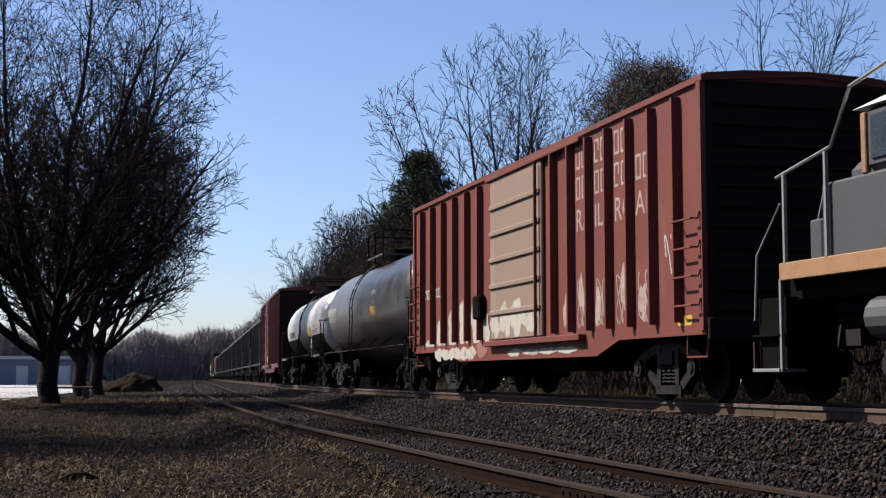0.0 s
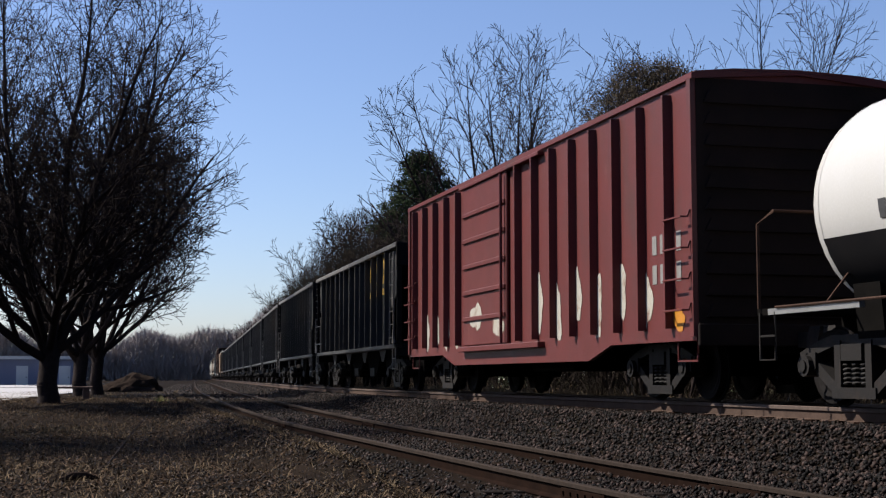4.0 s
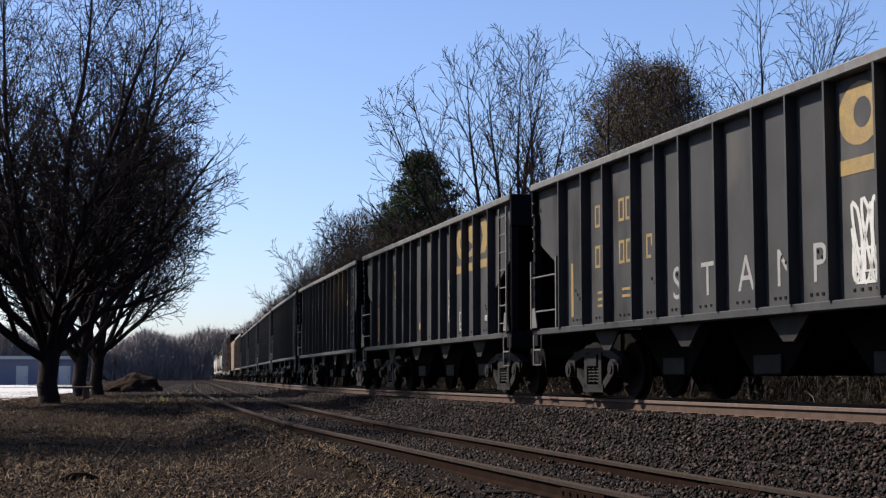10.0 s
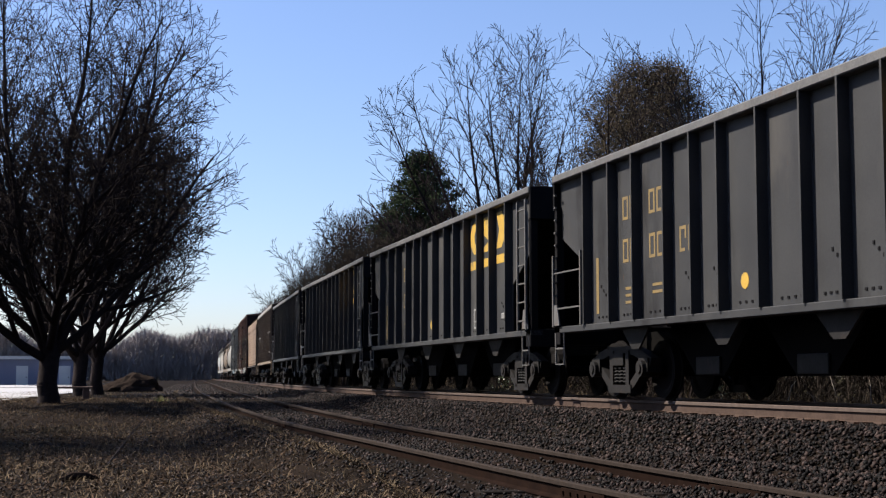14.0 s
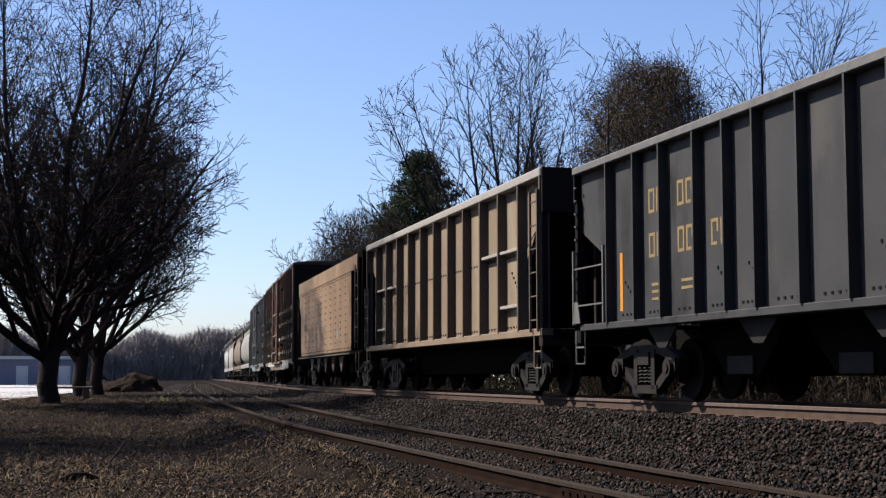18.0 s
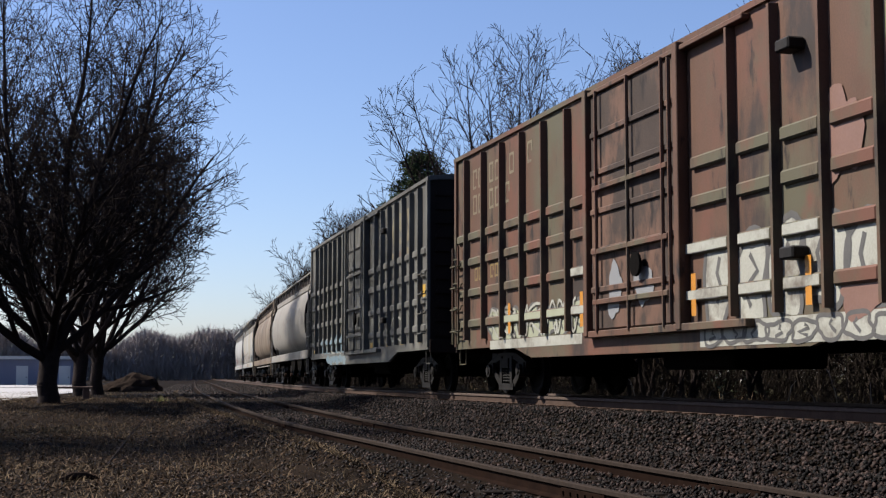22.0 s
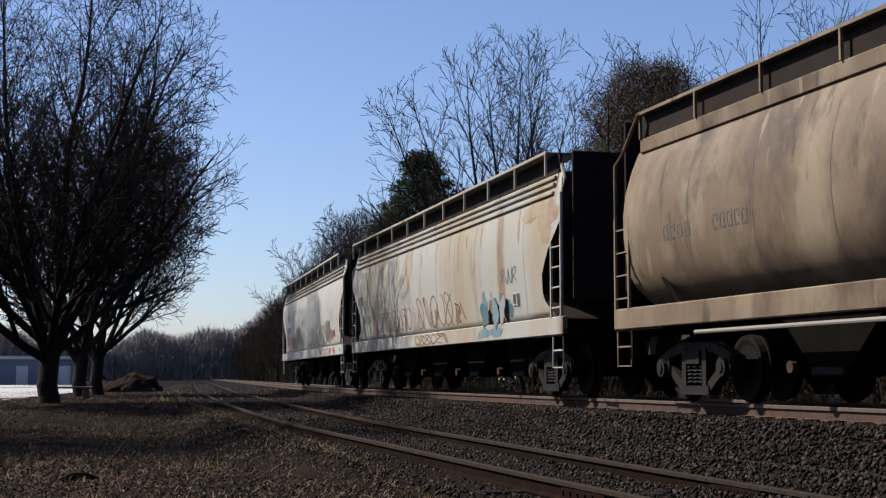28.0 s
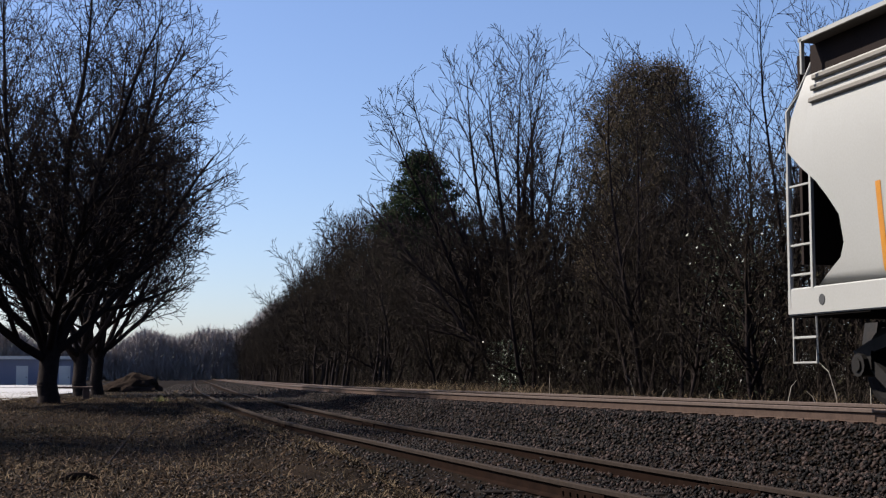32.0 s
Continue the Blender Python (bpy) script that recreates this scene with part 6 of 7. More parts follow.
part("painted_belly", bm, BELLYSHADE, tank2, "black painted belly", True)
tank_marks(tank2, 1.281, 2.26, "lettering", DARKP, [(3.15 + 0.19 * i + (0.14 if i > 5 else 0), 3.29 + 0.19 * i + (0.14 if i > 5 else 0), 94, 0.2) for i in range(9)], "black lettering")
tank_marks(tank2, 1.281, 2.26, "notice", YELLOW, [(-2.85, -2.1, 94, 0.36), (2.6, 2.68, 78, 0.4), (-3.35, -3.27, 72, 0.4)], "yellow notice panel")



tank_marks(tank2, 1.283, 2.26, "stripe", YELLOW, [(-6.0, -5.9, 70, 0.75)], "yellow stripe at the end of the shell")
tank_marks(tank2, 1.282, 2.26, "stencil", GREYP, [(-5.2 + 0.3 * i, -5.19 + 0.3 * i, 77, 0.5) for i in range(5)] + [(-5.2, -4.0, 77 + 5.5 * i, 0.012) for i in range(5)], "faint grey stencil grid")
plac = part("placard", prism(bmesh.new(), [(-4.9, 1.28), (-4.68, 1.5), (-4.9, 1.72), (-5.12, 1.5)], -1.47, -1.46, "x"), WHITEP, tank2, "white diamond hazard placard")
put("placard_bar", mesh_of("placard_bar", box(-1.474, -1.47, -4.98, -4.82, 1.47, 1.53), DARKP), plac)
part("placard_post", box(-1.458, -1.44, -4.95, -4.85, 1.05, 1.4), PALERAIL, tank2)
for d in (-1, 1):
    part("bolster_plate", box(-1.43, -1.36, min(d * (half - 0.3), d * (half - 2.2)), max(d * (half - 0.3), d * (half - 2.2)), 1.06, 1.13), PALERAIL, tank2, "pale side plate over the truck")
words(tank2, "CHLORINE", -1.2768, -3.4, 2.14, 0.15, DARKP, "black warning words", 0.05)
words(tank2, "INHALATION HAZARD", -1.2435, -3.0, 1.94, 0.15, DARKP, "black warning words", 0.205)

# maroon boxcar
box2, half = boxcar("maroon boxcar with whitewashed lower ribs", 63.0, 78.3, 0.86, 4.2, 1.47, MAROON, (0.1, 2.9), even(-6.9, -0.5, 8) + even(3.4, 7.0, 5), MAROON, 0.12)
end_irons(box2, -1.47, half, 1.2, 2.4, 4, MAROON)
splash(box2, "whitewash_patch", -1.476, [(-6.0 + 0.9 * i, 1.4 + 0.2 * (i % 2), 0.24, 0.5) for i in range(6)] + [(3.6 + 0.8 * i, 1.3, 0.2, 0.4) for i in range(4)], PATCHW, 13, "whitewash patches")
splash(box2, "whitewash_patch", -1.548, [(0.6, 1.3, 0.35, 0.25), (2.0, 1.5, 0.4, 0.3)], PATCHW, 14)
marks(box2, "lettering", GREYP, -1.476, char_bars(-7.2, 2.0, 0.26, 0.2, 4) + char_bars(-7.2, 1.6, 0.26, 0.2, 4), "pale lettering")
splash(box2, "patch", -1.478, [(-7.1, 1.1, 0.22, 0.16)], ORANGE, 15, "orange patch")

# tan ribbed gondola
gon, half = begin_car("gondola_car", "tan ribbed high-sided coal gondola with a pale top chord", "gondola car", 230.4, 245.15, 1.75)
for k in (-1, 1):
    e, q = half - 0.02, half - 1.25
    part("side_sheet", prism(bmesh.new(), [(-e, 3.75), (-e, 3.2), (-q, 2.6), (-q, 1.1), (q, 1.1), (q, 2.6), (e, 3.2), (e, 3.75)], k * 1.36 - 0.01, k * 1.36 + 0.01, "x"), TAN, gon)
    part("top_chord", box(min(k * 1.3, k * 1.54), max(k * 1.3, k * 1.54), -half, half, 3.70, 3.86, 0.02), TANTOP, gon, "pale worn top chord")
    part("side_sill", box(min(k * 1.3, k * 1.52), max(k * 1.3, k * 1.52), -half, half, 1.03, 1.16, 0.01), TAN, gon)
me = rib_post(0.17, 0.10, 0.06, 1.14, 3.72, -1.36, TANSHADE)
gy = even(-half + 0.06, half - 0.06, 13)
for y in gy:
    put("side_post", me, gon, pose(0, y, 0))
    put("side_post", me, gon, pose(0, y, 0, 0, 0, 180))
for i, z in ((10, 2.55), (9, 2.55), (10, 1.55), (2, 2.6), (1, 2.6), (1, 1.6)):
    part("panel_shelf", box(-1.5, -1.36, gy[i] + 0.05, gy[i + 1] - 0.05, z - 0.03, z + 0.03, 0.008), TANTOP, gon)
rv = bmesh.new()
for i in range(1, 11):
    a, b = gy[i] + 0.14, gy[i + 1] - 0.14
    for k in range(6):
        y = a + (b - a) * k / 5
        for z in (1.24, 2.52):
            bx(rv, -1.385, -1.36, y - 0.024, y + 0.024, z - 0.018, z + 0.018)
for a in (1, 10):
    for k in range(6):
        bx(rv, -1.385, -1.36, gy[a] + 0.3 + 0.1 * k - 0.02, gy[a] + 0.3 + 0.1 * k + 0.02, 1.75 + 0.09 * k, 1.79 + 0.09 * k)
part("rivets", rv, BELLYSHADE, gon)
for d in (-1, 1):
    part("slope_sheet", prism(bmesh.new(), [(d * (half - 0.05), 3.6), (d * (half - 0.05), 3.4), (d * (half - 2.6), 1.2), (d * (half - 2.6), 1.4)], -1.3, 1.3, "x"), BELLYSHADE, gon)
for d in (-1, 1):
    # Ends of the tan car, coloured dark for their shade.
    part("end_sheet", box(-1.5, 1.5, d * half - 0.03, d * half + 0.03, 3.1, 3.86), SHADEBROWN, gon)
    part("end_sill", box(-1.5, 1.5, min(d * half, d * (half - 0.2)), max(d * half, d * (half - 0.2)), 0.86, 1.16, 0.01), SHADEBROWN, gon)
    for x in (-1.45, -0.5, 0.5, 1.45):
        part("end_post", box(x - 0.05, x + 0.05, min(d * half, d * (half - 0.1)), max(d * half, d * (half - 0.1)), 1.16, 3.12), SHADEBROWN, gon)
    coupler(gon, d * half, d)
part("floor_pan", box(-1.3, 1.3, -half, half, 0.98, 1.1), UNDER, gon)
bm = bmesh.new()
prism(bm, [(-4.6, 1.1), (-3.8, 0.42), (3.8, 0.42), (4.6, 1.1)], -0.8, 0.8, "x")
part("deep_tub", bm, UNDER, gon)
ladder(gon, TANSHADE, -1.55, -half + 0.06, -half + 0.46, 1.1, 3.5, 6)
ladder(gon, TANSHADE, -1.55, half - 0.46, half - 0.06, 1.1, 2.7, 5)
for y in (-half + 0.06, half - 0.42):
    part("stirrup", stirrup(-1.5, y, y + 0.36, 0.5, 1.05, 2), TAN, gon)
marks(gon, "stencil", GREYP, -1.364, [(gy[4] + 0.3, gy[4] + 0.75, 2.2, 2.6), (gy[2] + 0.3, gy[2] + 0.6, 1.55, 1.85), (gy[3] + 0.3, gy[3] + 0.55, 1.7, 2.1), (gy[9] + 0.3, gy[9] + 0.7, 2.75, 3.1)], "faint grey stencil panels")
marks(gon, "stripe", ORANGE, -1.364, [(y0, y0 + 0.5, 1.3, 1.44) for y0 in (gy[9] + 0.3, gy[5] + 0.3, gy[3] + 0.3, gy[1] + 0.3)], "faded orange stripes")

# smooth tan hopper
tub, half = begin_car("hopper_car", "tan smooth-sided coal hopper with rows of rivets", "hopper car", 246.1, 261.0, 1.7)
n0, n1 = -half + 2.1, half - 0.35
for k in (-1, 1):
    bm = bmesh.new()
    prism(bm, [(k * 1.44, 1.1), (k * 1.47, 1.12), (k * 1.5, 3.4), (k * 1.46, 3.42)], n0, n1 - 0.45)
    part("side_sheet", bm, BEIGE, tub)
    part("corner_gusset", prism(bmesh.new(), [(n1 - 0.452, 2.55), (n1 - 0.452, 3.4), (n1 + 0.08, 3.4), (n1 + 0.05, 3.1)], k * 1.485 - 0.012, k * 1.485 + 0.012, "x"), BEIGE, tub)
    bm = bmesh.new()
    prism(bm, [(k * 1.515, 3.38), (k * 1.50, 3.80), (k * 1.44, 3.82), (k * 1.44, 3.38)], n0 - 1.15, n1 + 0.1)
    part("top_chord", bm, BEIGE, tub, "sloping tan top chord")
    part("side_sill", box(min(k * 1.2, k * 1.5), max(k * 1.2, k * 1.5), -half, half, 1.0, 1.1, 0.01), UNDER, tub)
rv = bmesh.new()
for i in range(10):
    y = -4.3 + 1.07 * i
    for k in range(10):
        z = 1.4 + 1.8 * k / 9
        for dy in (-0.06, 0.04):
            bx(rv, -1.478 - 0.0132 * (z - 1.12), -1.46, y + dy, y + dy + 0.036, z - 0.018, z + 0.018)
for i in range(70):
    y = n0 + 0.1 + (n1 - n0 - 0.65) * i / 69
    for z in (1.2, 3.3):
        bx(rv, -1.478 - 0.0132 * (z - 1.12), -1.46, y - 0.015, y + 0.015, z - 0.015, z + 0.015)
part("rivets", rv, STEEL, tub)
# Tub ends wear the shade-darkened underframe colour.
for d, yy in ((-1, n0), (1, n1 - 0.55)):
    part("end_sheet", box(-1.46, 1.46, yy - 0.03, yy + 0.03, 1.5, 3.8), UNDER, tub)
    coupler(tub, d * half, d)
bm = bmesh.new()
prism(bm, [(n0, 3.7), (n0, 3.5), (n0 + 2.2, 1.15), (n0 + 2.4, 1.15)], -1.4, 1.4, "x")
part("slope_sheet", bm, UNDER, tub)
for y in (-half + 0.1, n0 - 0.15):
    part("end_frame", box(-1.5, -1.42, y - 0.05, y + 0.05, 1.1, 3.75), UNDER, tub)
part("end_beam", box(-1.5, 1.5, -half + 0.02, n0, 3.66, 3.82), UNDER, tub)
part("end_wall", box(-1.4, 1.4, -half + 0.3, -half + 0.4, 1.1, 3.7), UNDER, tub)
ladder(tub, TANSHADE, -1.52, -half + 0.62, -half + 1.15, 1.15, 3.5, 6)
ladder(tub, SHADEBROWN, -1.52, half - 0.5, half - 0.06, 1.15, 3.3, 5)
part("stirrup", stirrup(-1.5, -half + 0.6, -half + 1.1, 0.5, 1.05), TAN, tub)
part("centre_sill", box(-0.2, 0.2, -half, half, 0.74, 1.0), UNDER, tub)
part("running_pipe", tube(bmesh.new(), [(-1.52, n0, 1.03), (-1.52, n1, 1.03)], 0.022, 6), TANSHADE, tub)
for i in range(5):
    y = -3.2 + i * 1.75
    bay = part("discharge_bay", prism(bmesh.new(), [(y - 0.85, 1.02), (y + 0.85, 1.02), (y + 0.2, 0.45), (y - 0.2, 0.45)], -0.85, 0.85, "x"), UNDER, tub)
    put("gusset", mesh_of("gusset", prism(bmesh.new(), [(y + 0.3, 1.0), (y + 1.4, 1.0), (y + 0.85, 0.5)], -1.32, -1.28, "x"), TANDIRT), bay)
marks(tub, "patch", mat("pale_blue_patch", (0.13, 0.12, 0.10), (0.12, 0.13, 0.12), 0.6, 0, 4, 0.03), -1.484, [(n0 + 2.5, n0 + 2.82, 1.5, 1.75), (n0 + 6.2, n0 + 6.45, 1.75, 2.1)], "pale blue repaint patch")
marks(tub, "stencil", mat("worn_stencil", (0.085, 0.068, 0.05), (0.12, 0.095, 0.07), 0.7, 0, 6, 0.03), -1.497, char_bars(n1 - 2.35, 2.36, 0.26, 0.2, 3) + char_bars(n1 - 2.35, 1.98, 0.26, 0.2, 4), "faint worn stencil lettering")

# brown boxcar with pressed side panels


def ridged_boxcar(label, near, far, zb, zt, col, doors, posts, door_mat, mark_fn):
    car, half = boxcar(label, near, far, zb, zt, 1.5, col, doors, posts, door_mat, 0.11)
    ys = [-half + 0.1] + sorted(posts) + [half - 0.1]
    for a, b in zip(ys, ys[1:]):
        spans = [(a, b)]
        if a < doors[1] - 0.3 and b > doors[0] + 0.3:
            spans = [(p, q) for p, q in ((a, doors[0] - 0.2), (doors[1] + 0.2, b)) if q - p > 0.6]
        for p, q in spans:
            me = mesh_of("pressed_ridge", box(-1.56, -1.5, p + 0.11, q - 0.11, -0.085, 0.085, 0.025), col)
            for z in (1.35, 1.95, 2.55, 3.05):
                put("pressed_ridge", me, car, pose(0, 0, z + (zb - 0.92)))
    # a plug door: frame, rods, handles
    d0, d1 = doors
    for y in (d0 + 0.35, (d0 + d1) / 2, d1 - 0.35):
        part("lock_rod", tube(bmesh.new(), [(-1.64, y, zb + 0.05), (-1.64, y, zt - 0.1)], 0.028, 6), col, car)
    for z in (zb + 0.5, zb + 1.25, zb + 2.2):
        part("door_bar", box(-1.66, -1.6, d0 + 0.2, d1 - 0.2, z - 0.04, z + 0.04, 0.01), col, car)
    part("door_wheel", tube(bmesh.new(), [(-1.70, (d0 + d1) / 2 - 0.35, zb + 0.95), (-1.66, (d0 + d1) / 2 - 0.35, zb + 0.95)], 0.17, 16), UNDER, car)
    for y in (d0 - 0.1, d1 + 0.1):
        part("door_post", box(-1.66, -1.5, y - 0.07, y + 0.07, zb, zt, 0.01), col, car)
    for y, z in ((d0 - 3.0, zt - 0.7), (d0 - 3.0, zb + 0.75)):
        part("door_stop", box(-1.72, -1.5, y - 0.15, y + 0.15, z - 0.07, z + 0.07, 0.02), STEEL, car)
    ladder(car, col, -1.58, half - 0.42, half - 0.04, zb + 0.05, zb + 2.0, 4, "side_ladder")
    end_irons(car, -1.5, half, zb + 0.3, zb + 1.6, 4, col, w=0.5)
    mark_fn(car, half)
    return car


GWHITE = mat("graffiti_white", (0.32, 0.32, 0.2752), (0.2432, 0.2432, 0.2048), 0.55, 0, 2.5, 0.02, (0.1024, 0.0832, 0.064), 0.45)
GBLUE = mat("graffiti_blue", (0.0736, 0.1216, 0.1504), (0.1152, 0.1664, 0.192), 0.5, 0, 3, 0.02, (0.192, 0.2176, 0.2176), 0.3)
GGREEN = mat("graffiti_pale_green", (0.2368, 0.2464, 0.1677), (0.256, 0.2688, 0.192), 0.55, 0, 3, 0.02)
GPINK = mat("graffiti_pink", (0.16, 0.0864, 0.064), (0.1344, 0.0704, 0.0512), 0.55, 0, 3, 0.02)
GRED = mat("graffiti_red", (0.1875, 0.02496, 0.02496), (0.1792, 0.0256, 0.0256), 0.5, 0, 4, 0.02)
GBLACK = mat("graffiti_black", (0.023, 0.023, 0.027), (0.05, 0.05, 0.05), 0.5, 0, 4, 0.02)
GTEAL = mat("graffiti_teal", (0.032, 0.0768, 0.1024), (0.0512, 0.096, 0.1152), 0.55, 0, 4, 0.02)
GREDD = mat("graffiti_dark_red", (0.0704, 0.0128, 0.01408), (0.0512, 0.0096, 0.01088), 0.55, 0, 4, 0.02)
GGREYD = mat("graffiti_dark_grey", (0.05, 0.05, 0.047), (0.08, 0.075, 0.07), 0.6, 0, 4, 0.02)
GGREY = mat("graffiti_grey", (0.1677, 0.1722, 0.1773), (0.1792, 0.1856, 0.192), 0.55, 0, 3, 0.02)


def brown_marks(car, half):
    x = -1.503
    for c, k, z in ((8.0, 2, 4.0), (6.95, 2, 4.0), (5.75, 1, 4.0), (4.75, 1, 4.05), (8.0, 2, 3.5), (6.95, 2, 3.5), (6.0, 1, 3.5)):
        letters(car, "lettering", CREAM, x, c, z, 0.26, 0.38, k, int(c * 10 + z), "faded cream lettering")
    for c, k, z in ((7.9, 2, 2.2), (6.9, 2, 2.2)):
        letters(car, "lettering", DULLYEL, x, c, z, 0.2, 0.26, k, int(c * 10), "dull orange painted numbers")
    bubbles(car, x - 0.002, -7.0, -2.0, 0.95, 2.1, 6, GWHITE, GGREYD, 22, "white sprayed letters with dark grey outlines", 0.085)
    bubbles(car, x - 0.002, 2.0, 7.0, 0.95, 1.6, 7, GGREEN, GGREYD, 29, "pale sprayed letters with dark outlines", 0.06)
    splash(car, "graffiti", x - 0.012, [(-5.6, 1.2, 0.5, 0.25), (-5.3, 2.9, 0.4, 0.6), (-6.4, 3.4, 0.4, 0.5)], GPINK, 24, "pink sprayed patches")
    splash(car, "graffiti", x - 0.013, [(-6.3, 3.9, 0.25, 0.4), (-7.4, 4.35, 0.3, 0.25)], CREAM, 28, "faded yellow mark")
    marks(car, "sill_paint", GWHITE, -1.5125, [(-6.9, -1.9, 0.72, 1.02), (2.2, 6.9, 0.86, 1.02)], "white spray on the sill")
    bubbles(car, -1.514, -6.9, -2.0, 0.74, 1.0, 9, GWHITE, GGREYD, 240, "sprayed letters on the sill", 0.05)
    marks(car, "reflector", ORANGE, -1.552, [(-9.1, -9.0, 1.35, 2.25)], "orange stripe on the corner post")
    marks(car, "repaint_patch", GREEN, x, [(-6.75, -6.0, 1.0, 2.2), (-7.9, -7.05, 1.0, 2.2)], "grey repaint patches")
    scrawl(car, x - 0.014, -7.8, -7.1, 2.1, 2.45, 3, 0.04, GWHITE, 25, "white sprayed scrawl")
    scrawl(car, x - 0.02, 1.9, 6.8, 1.05, 1.6, 7, 0.05, GWHITE, 26, "white sprayed scrawl")
    splash(car, "graffiti", -1.585, [(0.7, 1.6, 0.3, 0.4), (-0.3, 1.65, 0.35, 0.35)], GGREY, 27, "grey sprayed patches on the door")
    for y in (5.55, 2.02, -1.9, -4.72, -7.0):
        marks(car, "reflector", ORANGE, -1.562, [(y, y + 0.13, 1.12, 1.66)], "orange reflector stripe")
    ps = [-half + 0.1] + sorted(even(-8.2, -2.9, 6) + even(2.69, 8.3, 6)) + [half - 0.1]
    for a, b in zip(ps, ps[1:]):
        if -6.0 < a < -1.9 or 2.0 < a < 5.5:
            for z in (1.35, 1.95)[:2 if a < 0 else 1]:
                marks(car, "sprayed_ridge", GWHITE if a < 0 else GGREEN, -1.5625, [(a + 0.15, b - 0.15, z - 0.02, z + 0.095)], "pale spray over a pressed ridge")
                scrawl(car, -1.564, a + 0.2, b - 0.2, z - 0.015, z + 0.09, 2, 0.04, GGREYD, int(a * 7 + z * 3) + 200, "dark sprayed strokes over a ridge")


BROWN_BOX = ridged_boxcar("faded brown boxcar covered in graffiti with a plug door", 263.0, 281.35, 0.95, 4.72, BROWN, (-1.45, 1.6), even(-8.2, -2.9, 6) + even(2.69, 8.3, 6), mat("dark_rusty_door", (0.052, 0.036, 0.028), (0.03, 0.022, 0.018), 0.7, 0, 1.6, 0.1, spec=0.2, patches=[((0.105, 0.06, 0.042), 1.1, 0.5, 0.6, 0.6), ((0.014, 0.011, 0.01), 2.4, 0.56, 0.66, 0.4)]), brown_marks)


def green_marks(car, half):
    x = -1.506
    tanl = mat("tan_lettering", (0.25, 0.18, 0.12), (0.19, 0.14, 0.095), 0.6, 0, 5, 0.03)
    for z, rowseed in ((2.14, 1), (1.70, 2)):
        for i, k in enumerate((2, 2, 2)):
            letters(car, "lettering", tanl, x, 8.42 - 1.04 * i, z, 0.19, 0.25, k, 90 + rowseed * 5 + i, "tan lettering")
    block_logo(car, x, [(-8.35 + 0.883 * i, -7.66 + 0.883 * i) for i in (3, 2, 1)], 3.2, 4.3, CREAM, "pale yellow block mark")
    splash(car, "graffiti", x, [(2.5 + 0.85 * i, 1.25 + 0.1 * (i % 2), 0.55, 0.42 - 0.02 * i) for i in range(6)], GBLUE, 31, "blue sprayed wave")
    splash(car, "graffiti", -1.511, [(2.2 + 0.62 * i, 0.86 + 0.05 * (i % 2), 0.4, 0.13) for i in range(6)], GBLUE, 231, "blue spray on the sill")
    for a in even(2.0, 7.6, 7)[:5]:
        splash(car, "graffiti", -1.5605, [(a + 0.5, 1.44, 0.36, 0.085)], GBLUE, int(a * 9), "blue spray over a pressed ridge")
    scrawl(car, -1.5125, 2.0, 5.4, 0.78, 1.0, 7, 0.025, GWHITE, 232, "white sprayed lines on the sill")
    scrawl(car, x - 0.009, 2.4, 7.6, 1.05, 1.6, 6, 0.035, GWHITE, 32, "white sprayed outlines")
    splash(car, "graffiti", x - 0.01, [(3.1, 1.75, 0.35, 0.22), (-3.6, 1.5, 0.4, 0.3)], CREAM, 33, "cream sprayed patch")
    scrawl(car, x - 0.012, -6.5, -2.5, 1.2, 1.8, 5, 0.04, GWHITE, 34, "white sprayed scrawl")
    for y in (8.2, 6.2, 4.4, 2.0, -2.4, -4.6, -6.4, -8.4):
        marks(car, "reflector", YELLOW, x, [(y, y + 0.3, 1.12, 1.26)], "yellow reflector patch")
    marks(car, "reflector", YELLOW, x, [(-8.8, -8.52, 2.0, 2.4)], "yellow reflector patch")


GREEN_BOX = ridged_boxcar("grey-green boxcar with blue graffiti and a plug door", 283.9, 302.2, 1.0, 4.68, GREEN, (-1.7, 1.2), even(-8.4, -3.1, 7) + even(2.0, 7.6, 7), GREEN, green_marks)


